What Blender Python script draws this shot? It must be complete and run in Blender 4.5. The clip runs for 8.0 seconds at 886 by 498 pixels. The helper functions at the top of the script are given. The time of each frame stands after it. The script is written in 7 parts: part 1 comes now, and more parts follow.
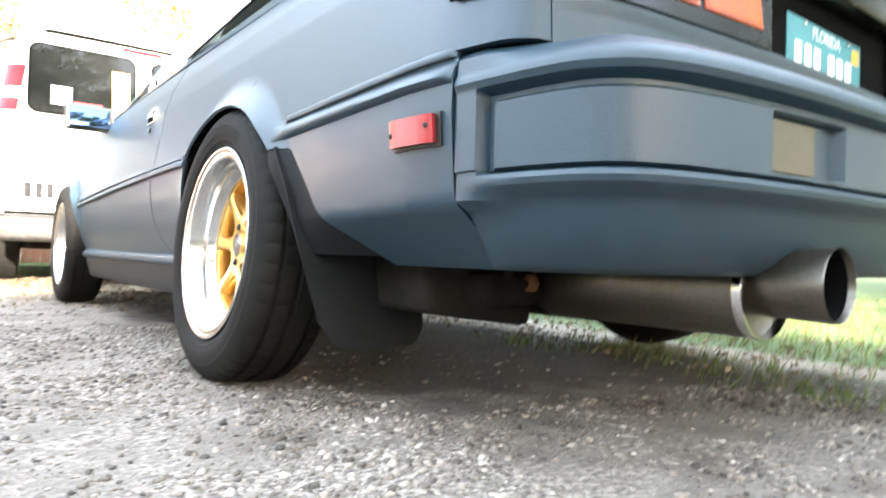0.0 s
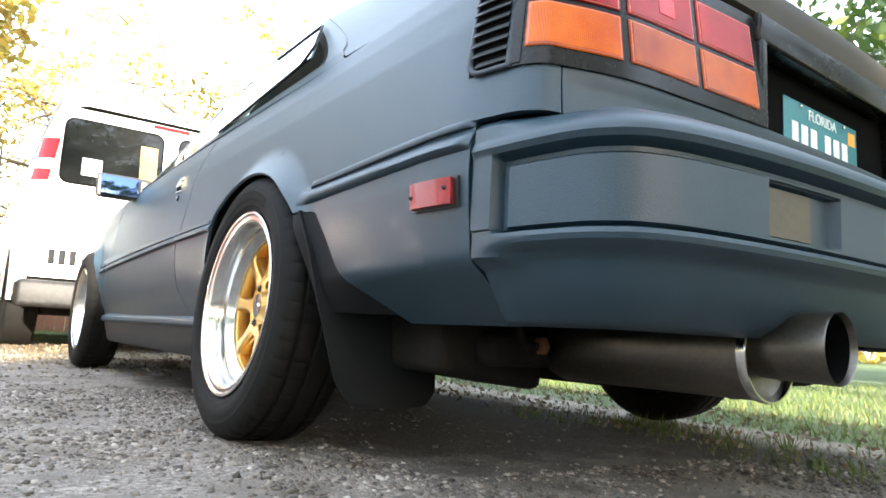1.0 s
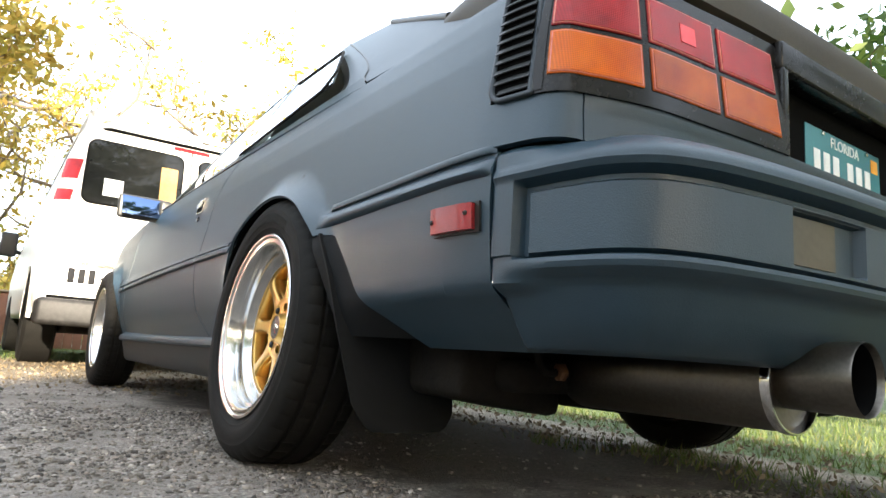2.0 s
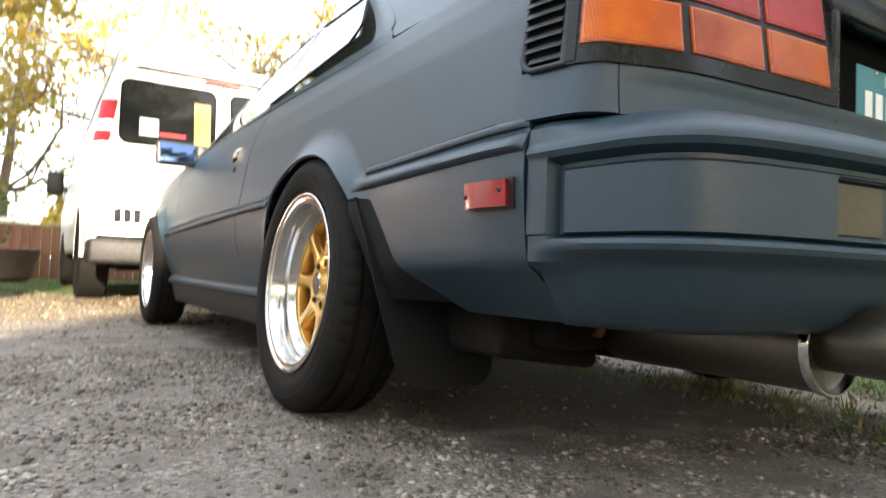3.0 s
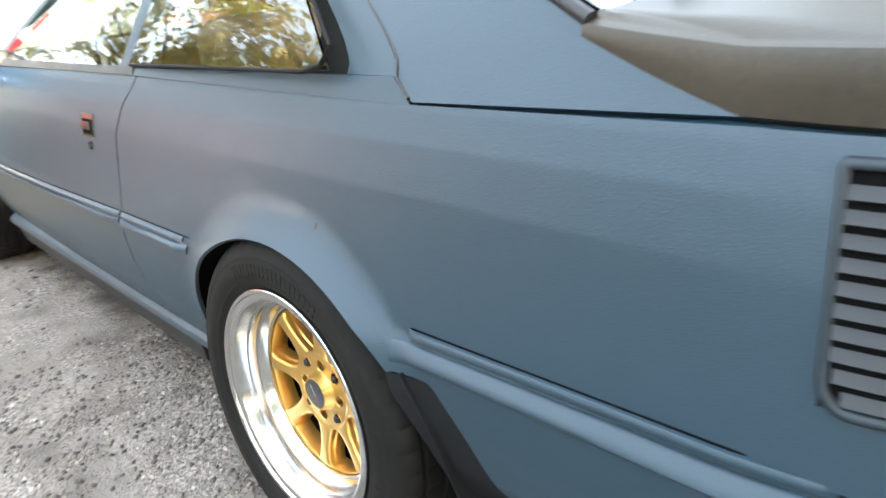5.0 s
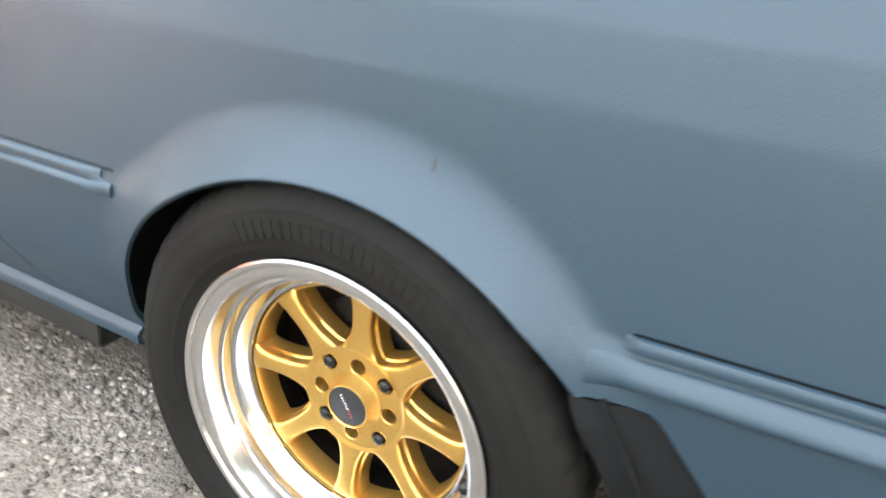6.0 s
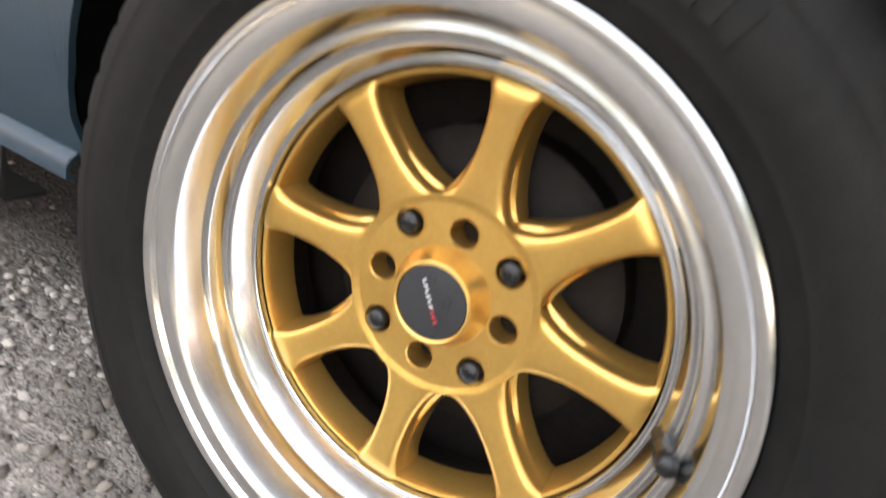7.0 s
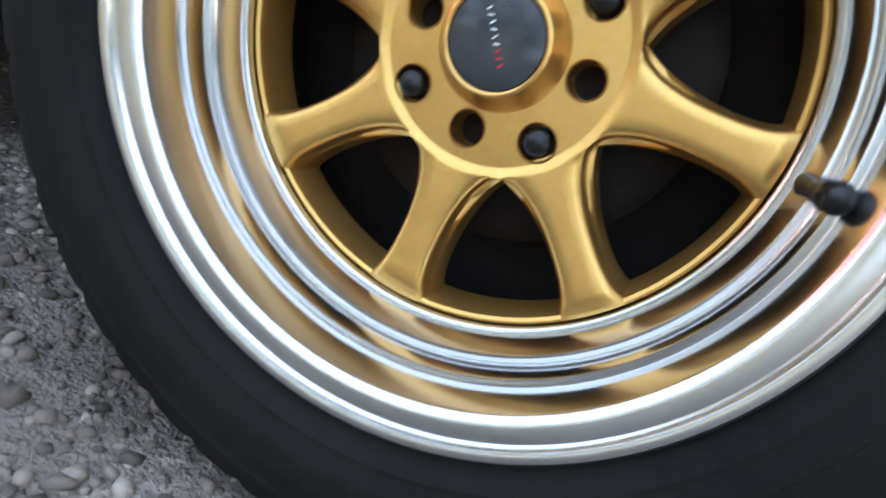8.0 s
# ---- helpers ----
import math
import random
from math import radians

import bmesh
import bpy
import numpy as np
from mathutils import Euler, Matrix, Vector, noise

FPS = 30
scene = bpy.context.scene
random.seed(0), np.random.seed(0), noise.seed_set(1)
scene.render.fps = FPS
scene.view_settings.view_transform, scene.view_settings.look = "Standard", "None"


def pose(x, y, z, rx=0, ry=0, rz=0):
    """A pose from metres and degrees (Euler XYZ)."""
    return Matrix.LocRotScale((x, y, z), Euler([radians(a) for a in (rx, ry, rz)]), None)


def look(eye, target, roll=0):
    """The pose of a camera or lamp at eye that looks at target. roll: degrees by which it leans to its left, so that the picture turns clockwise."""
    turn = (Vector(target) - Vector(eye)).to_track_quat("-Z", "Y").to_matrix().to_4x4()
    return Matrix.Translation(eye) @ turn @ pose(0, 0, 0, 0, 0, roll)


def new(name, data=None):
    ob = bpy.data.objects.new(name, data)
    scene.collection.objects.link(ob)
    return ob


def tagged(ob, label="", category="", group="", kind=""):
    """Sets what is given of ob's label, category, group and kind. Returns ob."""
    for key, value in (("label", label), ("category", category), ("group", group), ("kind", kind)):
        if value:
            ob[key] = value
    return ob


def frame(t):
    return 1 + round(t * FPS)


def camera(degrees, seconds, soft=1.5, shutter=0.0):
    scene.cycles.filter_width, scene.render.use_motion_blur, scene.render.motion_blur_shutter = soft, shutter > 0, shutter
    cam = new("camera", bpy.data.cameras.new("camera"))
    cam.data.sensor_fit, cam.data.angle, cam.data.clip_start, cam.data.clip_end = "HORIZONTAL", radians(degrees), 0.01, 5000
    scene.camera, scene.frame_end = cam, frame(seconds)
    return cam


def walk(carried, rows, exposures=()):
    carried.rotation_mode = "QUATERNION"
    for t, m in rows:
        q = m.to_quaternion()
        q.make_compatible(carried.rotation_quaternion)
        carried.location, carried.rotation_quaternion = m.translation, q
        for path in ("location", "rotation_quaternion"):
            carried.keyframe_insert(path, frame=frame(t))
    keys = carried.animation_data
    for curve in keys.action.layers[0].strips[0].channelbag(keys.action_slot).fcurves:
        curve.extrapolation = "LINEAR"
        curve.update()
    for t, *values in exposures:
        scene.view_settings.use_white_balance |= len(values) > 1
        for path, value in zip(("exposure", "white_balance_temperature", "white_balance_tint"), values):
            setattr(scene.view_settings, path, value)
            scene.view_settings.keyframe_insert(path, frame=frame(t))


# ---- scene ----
cam = camera(67.82, 8.0, soft=1.5, shutter=0.45)
ROWS = [
    (0, look((-1.2994, -1.4532, 0.2837), (-0.6931, -0.6580, 0.2957), 1.59)),
    (0.2, look((-1.3077, -1.4543, 0.2552), (-0.6859, -0.6741, 0.3232), 3.31)),
    (0.5, look((-1.3291, -1.4767, 0.2484), (-0.7088, -0.6963, 0.3270), 2.58)),
    (1, look((-1.3306, -1.4881, 0.2480), (-0.7477, -0.6864, 0.3801), 3.01)),
    (1.5, look((-1.3395, -1.4960, 0.2554), (-0.7696, -0.6865, 0.3963), 3.30)),
    (1.7, look((-1.3389, -1.4889, 0.2505), (-0.7781, -0.6775, 0.4154), 3.79)),
    (2.8, look((-1.3470, -1.4819, 0.2734), (-0.7827, -0.6672, 0.4068), 3.59)),
    (3, look((-1.3499, -1.4957, 0.3354), (-0.8225, -0.6468, 0.3707), 2.03)),
    (3.2, look((-1.3234, -1.4649, 0.3875), (-0.7952, -0.6158, 0.3903), 2.79)),
    (3.5, look((-1.2794, -1.4358, 0.5621), (-0.7440, -0.5974, 0.4604), -1.83)),
    (3.8, look((-1.2453, -1.3956, 0.6976), (-0.7737, -0.5379, 0.4929), 0.99)),
    (4, look((-1.2391, -1.3631, 0.8172), (-0.8302, -0.4844, 0.5710), 0.13)),
    (4.2, look((-1.2513, -1.3162, 0.8353), (-0.7664, -0.4892, 0.5505), 4.99)),
    (4.5, look((-1.2596, -1.1698, 0.9276), (-0.6727, -0.4216, 0.6182), -0.98)),
    (4.7, look((-1.2624, -1.0521, 0.9483), (-0.6633, -0.3260, 0.6107), -4.00)),
    (5.8, look((-1.3317, -0.4683, 0.9214), (-0.5502, -0.0361, 0.4714), 0.69)),
    (6, look((-1.2758, -0.3632, 0.8491), (-0.4842, 0.0275, 0.3794), 4.02)),
    (6.2, look((-1.2210, -0.2800, 0.7790), (-0.4325, 0.1100, 0.3040), 6.0)),
    (6.5, look((-1.1722, -0.2106, 0.6579), (-0.3540, 0.1615, 0.2195), 10.63)),
    (6.8, look((-1.1497, -0.1547, 0.5823), (-0.3105, 0.1762, 0.1508), 14.86)),
    (7, look((-1.1424, -0.1422, 0.5154), (-0.2910, 0.1896, 0.1090), 15.80)),
    (7.2, look((-1.1223, -0.1352, 0.4632), (-0.2605, 0.1659, 0.0551), 16.92)),
    (7.5, look((-1.1070, -0.1372, 0.3973), (-0.2205, 0.1185, 0.0118), 20.41)),
    (7.8, look((-1.1076, -0.1241, 0.3631), (-0.2317, 0.1298, -0.0473), 18.40)),
    (8, look((-1.1200, -0.1044, 0.3127), (-0.2137, 0.1338, -0.0363), 20.58)),
]
EXPOSURES = [(0, 4.27, 6150, 8), (0.5, 4.02, 6050, 8), (1, 3.39, 6050, 8), (1.5, 3.12, 6150, 7), (2.8, 2.62, 6650, 10), (3, 2.87, 6650, 10), (3.5, 3.32, 6550, 10), (4, 3.34, 6450, 8), (4.5, 3.54, 6250, 6), (6, 4.15, 6650, 9), (6.5, 4.0, 7650, 12), (7, 3.7, 6700, 14), (7.5, 3.0, 6200, 12), (8, 2.72, 5500, 10)]
walk(cam, ROWS, EXPOSURES)

# ---------------- world, sun, exposure ----------------
TO_SUN = Vector((-0.20, -0.95, 0.213)).normalized()
SUN_EL = math.asin(TO_SUN.z)
SUN_AZ = math.atan2(TO_SUN.x, TO_SUN.y)
world = bpy.data.worlds.new("world")
scene.world = world
world.use_nodes = True
wn = world.node_tree.nodes
sky = wn.new("ShaderNodeTexSky")
sky.sky_type = "NISHITA"
sky.sun_disc = False
sky.sun_elevation = SUN_EL
sky.sun_rotation = SUN_AZ
sky.air_density, sky.dust_density, sky.ozone_density = 1.0, 2.2, 0.8
veil_at = wn.new("ShaderNodeTexCoord")
veil_noise = wn.new("ShaderNodeTexNoise")
veil_noise.inputs["Scale"].default_value, veil_noise.inputs["Detail"].default_value = 2.2, 6
veil_fac = wn.new("ShaderNodeMapRange")
veil_fac.inputs[3].default_value, veil_fac.inputs[4].default_value = 0.40, 0.75
veil = wn.new("ShaderNodeMix")
veil.data_type = "RGBA"
veil.inputs[7].default_value = (5.4, 5.8, 6.4, 1)
world.node_tree.links.new(veil_at.outputs["Generated"], veil_noise.inputs["Vector"])
world.node_tree.links.new(veil_noise.outputs[0], veil_fac.inputs[0])
world.node_tree.links.new(veil_fac.outputs[0], veil.inputs[0])
world.node_tree.links.new(sky.outputs[0], veil.inputs[6])
world.node_tree.links.new(veil.outputs[2], wn["Background"].inputs[0])
wn["Background"].inputs[1].default_value = 0.10
sun_data = bpy.data.lights.new("sun", "SUN")
sun_data.energy, sun_data.angle, sun_data.color = 4.4, radians(0.9), (1.0, 0.86, 0.68)
sun = new("sun", sun_data)
sun.matrix_world = look(TO_SUN * 30, (0, 0, 0))

# ---------------- materials ----------------


def node_mat(name):
    m = bpy.data.materials.new(name)
    m.use_nodes = True
    return m, m.node_tree.nodes, m.node_tree.links, m.node_tree.nodes["Principled BSDF"]


def surface(name, c1, c2, rough=0.5, metal=0.0, scale=6.0, fine=60.0, bump=0.0, bump_scale=120.0, coat=0.0,
            rough_var=0.1, spec=0.5, transmission=0.0, ior=1.45, per_piece=0.0):
    """Two colours mixed by noise at two scales, with fine relief."""
    m, n, l, p = node_mat(name)
    tc = n.new("ShaderNodeTexCoord")
    a, b = n.new("ShaderNodeTexNoise"), n.new("ShaderNodeTexNoise")
    a.inputs["Scale"].default_value, b.inputs["Scale"].default_value = scale, fine
    a.inputs["Detail"].default_value = b.inputs["Detail"].default_value = 4
    for q in (a, b):
        l.new(tc.outputs["Object"], q.inputs["Vector"])
    mx = n.new("ShaderNodeMath")
    mx.operation = "MULTIPLY_ADD"
    mx.inputs[1].default_value = 0.4
    l.new(b.outputs[0], mx.inputs[0])
    sc = n.new("ShaderNodeMath")
    sc.operation = "MULTIPLY"
    sc.inputs[1].default_value = 0.6
    l.new(a.outputs[0], sc.inputs[0])
    l.new(sc.outputs[0], mx.inputs[2])
    ramp = n.new("ShaderNodeValToRGB")
    ramp.color_ramp.elements[0].position, ramp.color_ramp.elements[1].position = 0.34, 0.66
    ramp.color_ramp.elements[0].color, ramp.color_ramp.elements[1].color = (*c1, 1), (*c2, 1)
    if per_piece:
        oi = n.new("ShaderNodeObjectInfo")
        k = n.new("ShaderNodeMath")
        k.operation = "MULTIPLY_ADD"
        k.inputs[1].default_value = per_piece
        l.new(oi.outputs["Random"], k.inputs[0])
        l.new(mx.outputs[0], k.inputs[2])
        l.new(k.outputs[0], ramp.inputs[0])
    else:
        l.new(mx.outputs[0], ramp.inputs[0])
    l.new(ramp.outputs[0], p.inputs["Base Color"])
    rr = n.new("ShaderNodeMapRange")
    rr.inputs[3].default_value, rr.inputs[4].default_value = max(0, rough - rough_var), min(1, rough + rough_var)
    l.new(mx.outputs[0], rr.inputs[0])
    l.new(rr.outputs[0], p.inputs["Roughness"])
    p.inputs["Metallic"].default_value = metal
    p.inputs["Coat Weight"].default_value = coat
    p.inputs["Coat Roughness"].default_value = 0.08
    p.inputs["Specular IOR Level"].default_value = spec
    p.inputs["Transmission Weight"].default_value = transmission
    p.inputs["IOR"].default_value = ior
    if bump:
        c = n.new("ShaderNodeTexNoise")
        c.inputs["Scale"].default_value, c.inputs["Detail"].default_value = bump_scale, 5
        l.new(tc.outputs["Object"], c.inputs["Vector"])
        bp = n.new("ShaderNodeBump")
        bp.inputs["Strength"].default_value, bp.inputs["Distance"].default_value = bump, 0.01
        l.new(c.outputs[0], bp.inputs["Height"])
        l.new(bp.outputs[0], p.inputs["Normal"])
    return m


PAINT = surface("satin_blue_paint", (0.0113, 0.0284, 0.0428), (0.0141, 0.0331, 0.0487), 0.42, 0.0, 2.2, 240, 0.10, 460, rough_var=0.05, spec=0.60)
RUBBER = surface("tyre_rubber", (0.006, 0.0057, 0.005), (0.0125, 0.0115, 0.010), 0.76, 0, 9, 90, 0.12, 500, rough_var=0.08, spec=0.16)
FLAP = surface("mudflap_plastic", (0.005, 0.0055, 0.006), (0.009, 0.0095, 0.010), 0.72, 0, 7, 80, 0.06, 300, spec=0.18)
BLACK = surface("black_trim", (0.012, 0.012, 0.012), (0.022, 0.022, 0.021), 0.42, 0, 12, 150, 0.03, 400)
GLOSS_BLACK = surface("gloss_black_garnish", (0.006, 0.005, 0.004), (0.011, 0.0095, 0.008), 0.26, 0, 10, 100, 0.01, 200, spec=0.28)
SPOILER = surface("aged_brown_urethane", (0.028, 0.022, 0.014), (0.048, 0.039, 0.026), 0.5, 0, 5, 120, 0.06, 300)
VENT = surface("grey_vent_plastic", (0.008, 0.0095, 0.0105), (0.014, 0.0155, 0.0165), 0.48, 0, 10, 140, 0.04, 300)
VENT_FRAME = surface("dark_blue_grey_vent_frame", (0.010, 0.017, 0.023), (0.014, 0.022, 0.029), 0.5, 0, 10, 140, 0.04, 300)
# near-black: shade of wells, gaps and recesses put into the colour; also trim, seams
VOID = surface("cavity_shade_and_trim", (0.003, 0.003, 0.003), (0.005, 0.005, 0.005), 0.9, 0, 10, 50, spec=0.05)
SKIRT = surface("dusty_dark_skirt", (0.014, 0.014, 0.0145), (0.030, 0.029, 0.027), 0.62, 0, 7, 70, 0.10, 240, spec=0.35)
UNDER = surface("underbody_dirt", (0.006, 0.0055, 0.005), (0.016, 0.013, 0.010), 0.9, 0, 8, 60, 0.3, 60, spec=0.2)
ALU = surface("polished_aluminium", (0.58, 0.58, 0.575), (0.64, 0.64, 0.63), 0.185, 1.0, 8, 60, 0.0, 600, rough_var=0.02)
GOLD = surface("gold_wheel_paint", (0.60, 0.355, 0.085), (0.68, 0.42, 0.115), 0.29, 0.85, 10, 260, 0.02, 900, coat=0.3, rough_var=0.04)
STEEL = surface("brushed_steel", (0.105, 0.095, 0.082), (0.175, 0.158, 0.135), 0.34, 1.0, 6, 160, 0.04, 300, rough_var=0.12)
RUST = surface("rusty_metal", (0.12, 0.05, 0.02), (0.20, 0.10, 0.05), 0.8, 0.3, 14, 80, 0.3, 80)
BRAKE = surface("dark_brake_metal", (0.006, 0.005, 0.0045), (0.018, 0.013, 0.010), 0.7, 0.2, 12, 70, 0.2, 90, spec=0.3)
LUG = surface("black_lug_nut", (0.010, 0.010, 0.010), (0.018, 0.017, 0.016), 0.25, 0.3, 20, 200)
CHROME = surface("chrome", (0.60, 0.58, 0.55), (0.70, 0.68, 0.66), 0.12, 1.0, 10, 100)
CAP = surface("black_cap", (0.012, 0.013, 0.015), (0.02, 0.021, 0.023), 0.3, 0, 30, 600, 0.2, 1500, coat=0.5)
MARK_WHITE = surface("white_marking", (0.72, 0.72, 0.70), (0.82, 0.82, 0.80), 0.5, 0, 40, 200)
MARK_RED = surface("red_marking", (0.55, 0.02, 0.03), (0.65, 0.03, 0.04), 0.45, 0, 40, 200)
REFLEX = surface("red_reflex", (0.62, 0.010, 0.016), (0.80, 0.020, 0.026), 0.2, 0, 30, 250, 0.05, 500)
MARKER_RED = surface("red_marker_plastic", (0.19, 0.008, 0.012), (0.28, 0.013, 0.017), 0.3, 0, 30, 250, 0.05, 500, coat=0.3)
LENS_RED = surface("red_lens", (0.24, 0.006, 0.009), (0.50, 0.018, 0.022), 0.12, 0, 5, 16, 0.0, 300, spec=0.35)
LENS_AMBER = surface("amber_lens", (0.48, 0.070, 0.003), (0.85, 0.21, 0.006), 0.12, 0, 5, 16, 0.0, 300, spec=0.35)
LENS_DEEP = surface("deep_amber_lens", (0.30, 0.040, 0.003), (0.66, 0.14, 0.005), 0.12, 0, 5, 16, 0.0, 300, spec=0.35)


def add_ribs(m, scale, strength):
    """Fine upright and level ribs moulded into a lamp lens."""
    n, l = m.node_tree.nodes, m.node_tree.links
    tc = n.new("ShaderNodeTexCoord")
    h = []
    for axis in ("X", "Z"):
        w = n.new("ShaderNodeTexWave")
        w.bands_direction = axis
        w.inputs["Scale"].default_value = scale
        l.new(tc.outputs["Object"], w.inputs["Vector"])
        h.append(w.outputs["Fac"])
    a = n.new("ShaderNodeMath")
    a.operation = "ADD"
    l.new(h[0], a.inputs[0])
    l.new(h[1], a.inputs[1])
    p = n["Principled BSDF"]
    src = p.inputs["Base Color"].links[0].from_socket
    # valleys between the ribs darkened in the base colour, as painted shade
    g = n.new("ShaderNodeMapRange")
    g.inputs[2].default_value, g.inputs[3].default_value, g.inputs[4].default_value = 2.0, 0.55, 1.0
    l.new(a.outputs[0], g.inputs[0])
    mul = n.new("ShaderNodeMix")
    mul.data_type, mul.blend_type = "RGBA", "MULTIPLY"
    mul.inputs[0].default_value = 1.0
    l.new(src, mul.inputs[6])
    l.new(g.outputs[0], mul.inputs[7])
    l.new(mul.outputs[2], p.inputs["Base Color"])
    bp = n.new("ShaderNodeBump")
    bp.inputs["Strength"].default_value, bp.inputs["Distance"].default_value = strength, 0.001
    l.new(a.outputs[0], bp.inputs["Height"])
    l.new(bp.outputs[0], n["Principled BSDF"].inputs["Normal"])


add_ribs(LENS_RED, 110, 0.14)
add_ribs(LENS_AMBER, 110, 0.14)
add_ribs(LENS_DEEP, 110, 0.14)
LENS_EDGE = surface("lens_border", (0.48, 0.12, 0.07), (0.58, 0.20, 0.13), 0.3, 0, 20, 120)
LENS_CLEAR = surface("clear_lens", (0.055, 0.045, 0.025), (0.09, 0.075, 0.045), 0.35, 0, 12, 90, spec=0.4)
PLATE = surface("teal_plate", (0.035, 0.17, 0.20), (0.05, 0.21, 0.24), 0.42, 0, 14, 150)
STICKER = surface("orange_sticker", (0.75, 0.32, 0.03), (0.85, 0.40, 0.05), 0.5, 0, 40, 150)
SEAT = surface("grey_seat_cloth", (0.05, 0.045, 0.04), (0.09, 0.08, 0.07), 0.9, 0, 8, 200, 0.2, 300)
VAN_WHITE = surface("white_van_paint", (0.66, 0.635, 0.585), (0.74, 0.72, 0.675), 0.36, 0, 2, 40, 0.01, 60, coat=0.2)
VAN_BUMPER = surface("worn_grey_bumper", (0.005, 0.005, 0.005), (0.030, 0.028, 0.027), 0.55, 0.0, 5, 30, 0.05, 60, spec=0.3)
VAN_TEXT = surface("dark_vinyl", (0.008, 0.008, 0.009), (0.014, 0.014, 0.016), 0.7, 0, 20, 90, spec=0.15)
VAN_TITLE = surface("pale_blue_vinyl", (0.45, 0.47, 0.52), (0.55, 0.57, 0.62), 0.4, 0, 20, 90)
TRUCK_RED = surface("faded_red_paint", (0.22, 0.036, 0.028), (0.30, 0.068, 0.05), 0.4, 0, 3, 30, 0.02, 80, coat=0.2)
CARDBOARD = surface("cardboard", (0.40, 0.24, 0.08), (0.50, 0.32, 0.13), 0.8, 0, 8, 60)
FENCE = surface("red_brown_board", (0.10, 0.04, 0.025), (0.19, 0.085, 0.05), 0.8, 0, 4, 30, 0.3, 40, per_piece=0.3)
WOOD = surface("weathered_wood", (0.22, 0.17, 0.12), (0.36, 0.29, 0.21), 0.8, 0, 5, 40, 0.3, 50)
# kept dark so that the unseen house dims the tail's reflections
SIDING = surface("house_siding", (0.13, 0.115, 0.095), (0.18, 0.16, 0.135), 0.7, 0, 2, 20, 0.1, 30)
ROOF = surface("roof_shingle", (0.06, 0.055, 0.05), (0.11, 0.10, 0.09), 0.9, 0, 3, 30, 0.4, 30)
BARK = surface("tree_bark", (0.13, 0.095, 0.065), (0.25, 0.19, 0.13), 0.9, 0, 6, 40, 0.6, 30)
TUB = surface("brown_tub", (0.07, 0.045, 0.03), (0.12, 0.08, 0.055), 0.7, 0, 8, 60, 0.1, 60)


def glass_mat(name, tint):
    m, n, l, p = node_mat(name)
    tc = n.new("ShaderNodeTexCoord")
    a = n.new("ShaderNodeTexNoise")
    a.inputs["Scale"].default_value = 3.0
    l.new(tc.outputs["Object"], a.inputs["Vector"])
    rr = n.new("ShaderNodeMapRange")
    rr.inputs[3].default_value, rr.inputs[4].default_value = 0.0, 0.004
    l.new(a.outputs[0], rr.inputs[0])
    l.new(rr.outputs[0], p.inputs["Roughness"])
    p.inputs["Base Color"].default_value = (*tint, 1)
    p.inputs["Transmission Weight"].default_value = 1.0
    p.inputs["IOR"].default_value = 1.5
    return m


GLASS = glass_mat("window_glass", (0.50, 0.55, 0.52))
GLASS_DARK = glass_mat("tinted_glass", (0.22, 0.24, 0.24))


def mirror_mat():
    m, n, l, p = node_mat("mirror_glass")
    # blue of the reflected sky is put into the metal's tint
    p.inputs["Base Color"].default_value = (0.12, 0.18, 0.32, 1)
    p.inputs["Metallic"].default_value = 1.0
    p.inputs["Roughness"].default_value = 0.03
    return m


MIRROR = mirror_mat()


def leaf_mat(name, cols, trans=0.45):
    m, n, l, p = node_mat(name)
    g = n.new("ShaderNodeNewGeometry")
    ramp = n.new("ShaderNodeValToRGB")
    els = ramp.color_ramp.elements
    els[0].color, els[1].color = (*cols[0], 1), (*cols[-1], 1)
    for i, c in enumerate(cols[1:-1]):
        e = els.new((i + 1) / (len(cols) - 1))
        e.color = (*c, 1)
    l.new(g.outputs["Random Per Island"], ramp.inputs[0])
    l.new(ramp.outputs[0], p.inputs["Base Color"])
    p.inputs["Roughness"].default_value = 0.6
    tr = n.new("ShaderNodeBsdfTranslucent")
    l.new(ramp.outputs[0], tr.inputs[0])
    mix = n.new("ShaderNodeMixShader")
    mix.inputs[0].default_value = trans
    l.new(p.outputs[0], mix.inputs[1])
    l.new(tr.outputs[0], mix.inputs[2])
    l.new(mix.outputs[0], n["Material Output"].inputs[0])
    return m


LEAF_GOLD = leaf_mat("golden_leaves", [(0.30, 0.19, 0.03), (0.42, 0.29, 0.05), (0.30, 0.27, 0.05), (0.48, 0.36, 0.09)])
LEAF_GREEN = leaf_mat("green_leaves", [(0.04, 0.08, 0.015), (0.08, 0.13, 0.025), (0.13, 0.17, 0.03)])
GRASS = leaf_mat("grass_blades", [(0.04, 0.075, 0.010), (0.075, 0.12, 0.015), (0.12, 0.15, 0.03), (0.17, 0.15, 0.05)], 0.3)
LITTER = leaf_mat("dry_leaf_litter", [(0.12, 0.085, 0.045), (0.17, 0.125, 0.07), (0.22, 0.17, 0.105), (0.08, 0.055, 0.032)], 0.15)


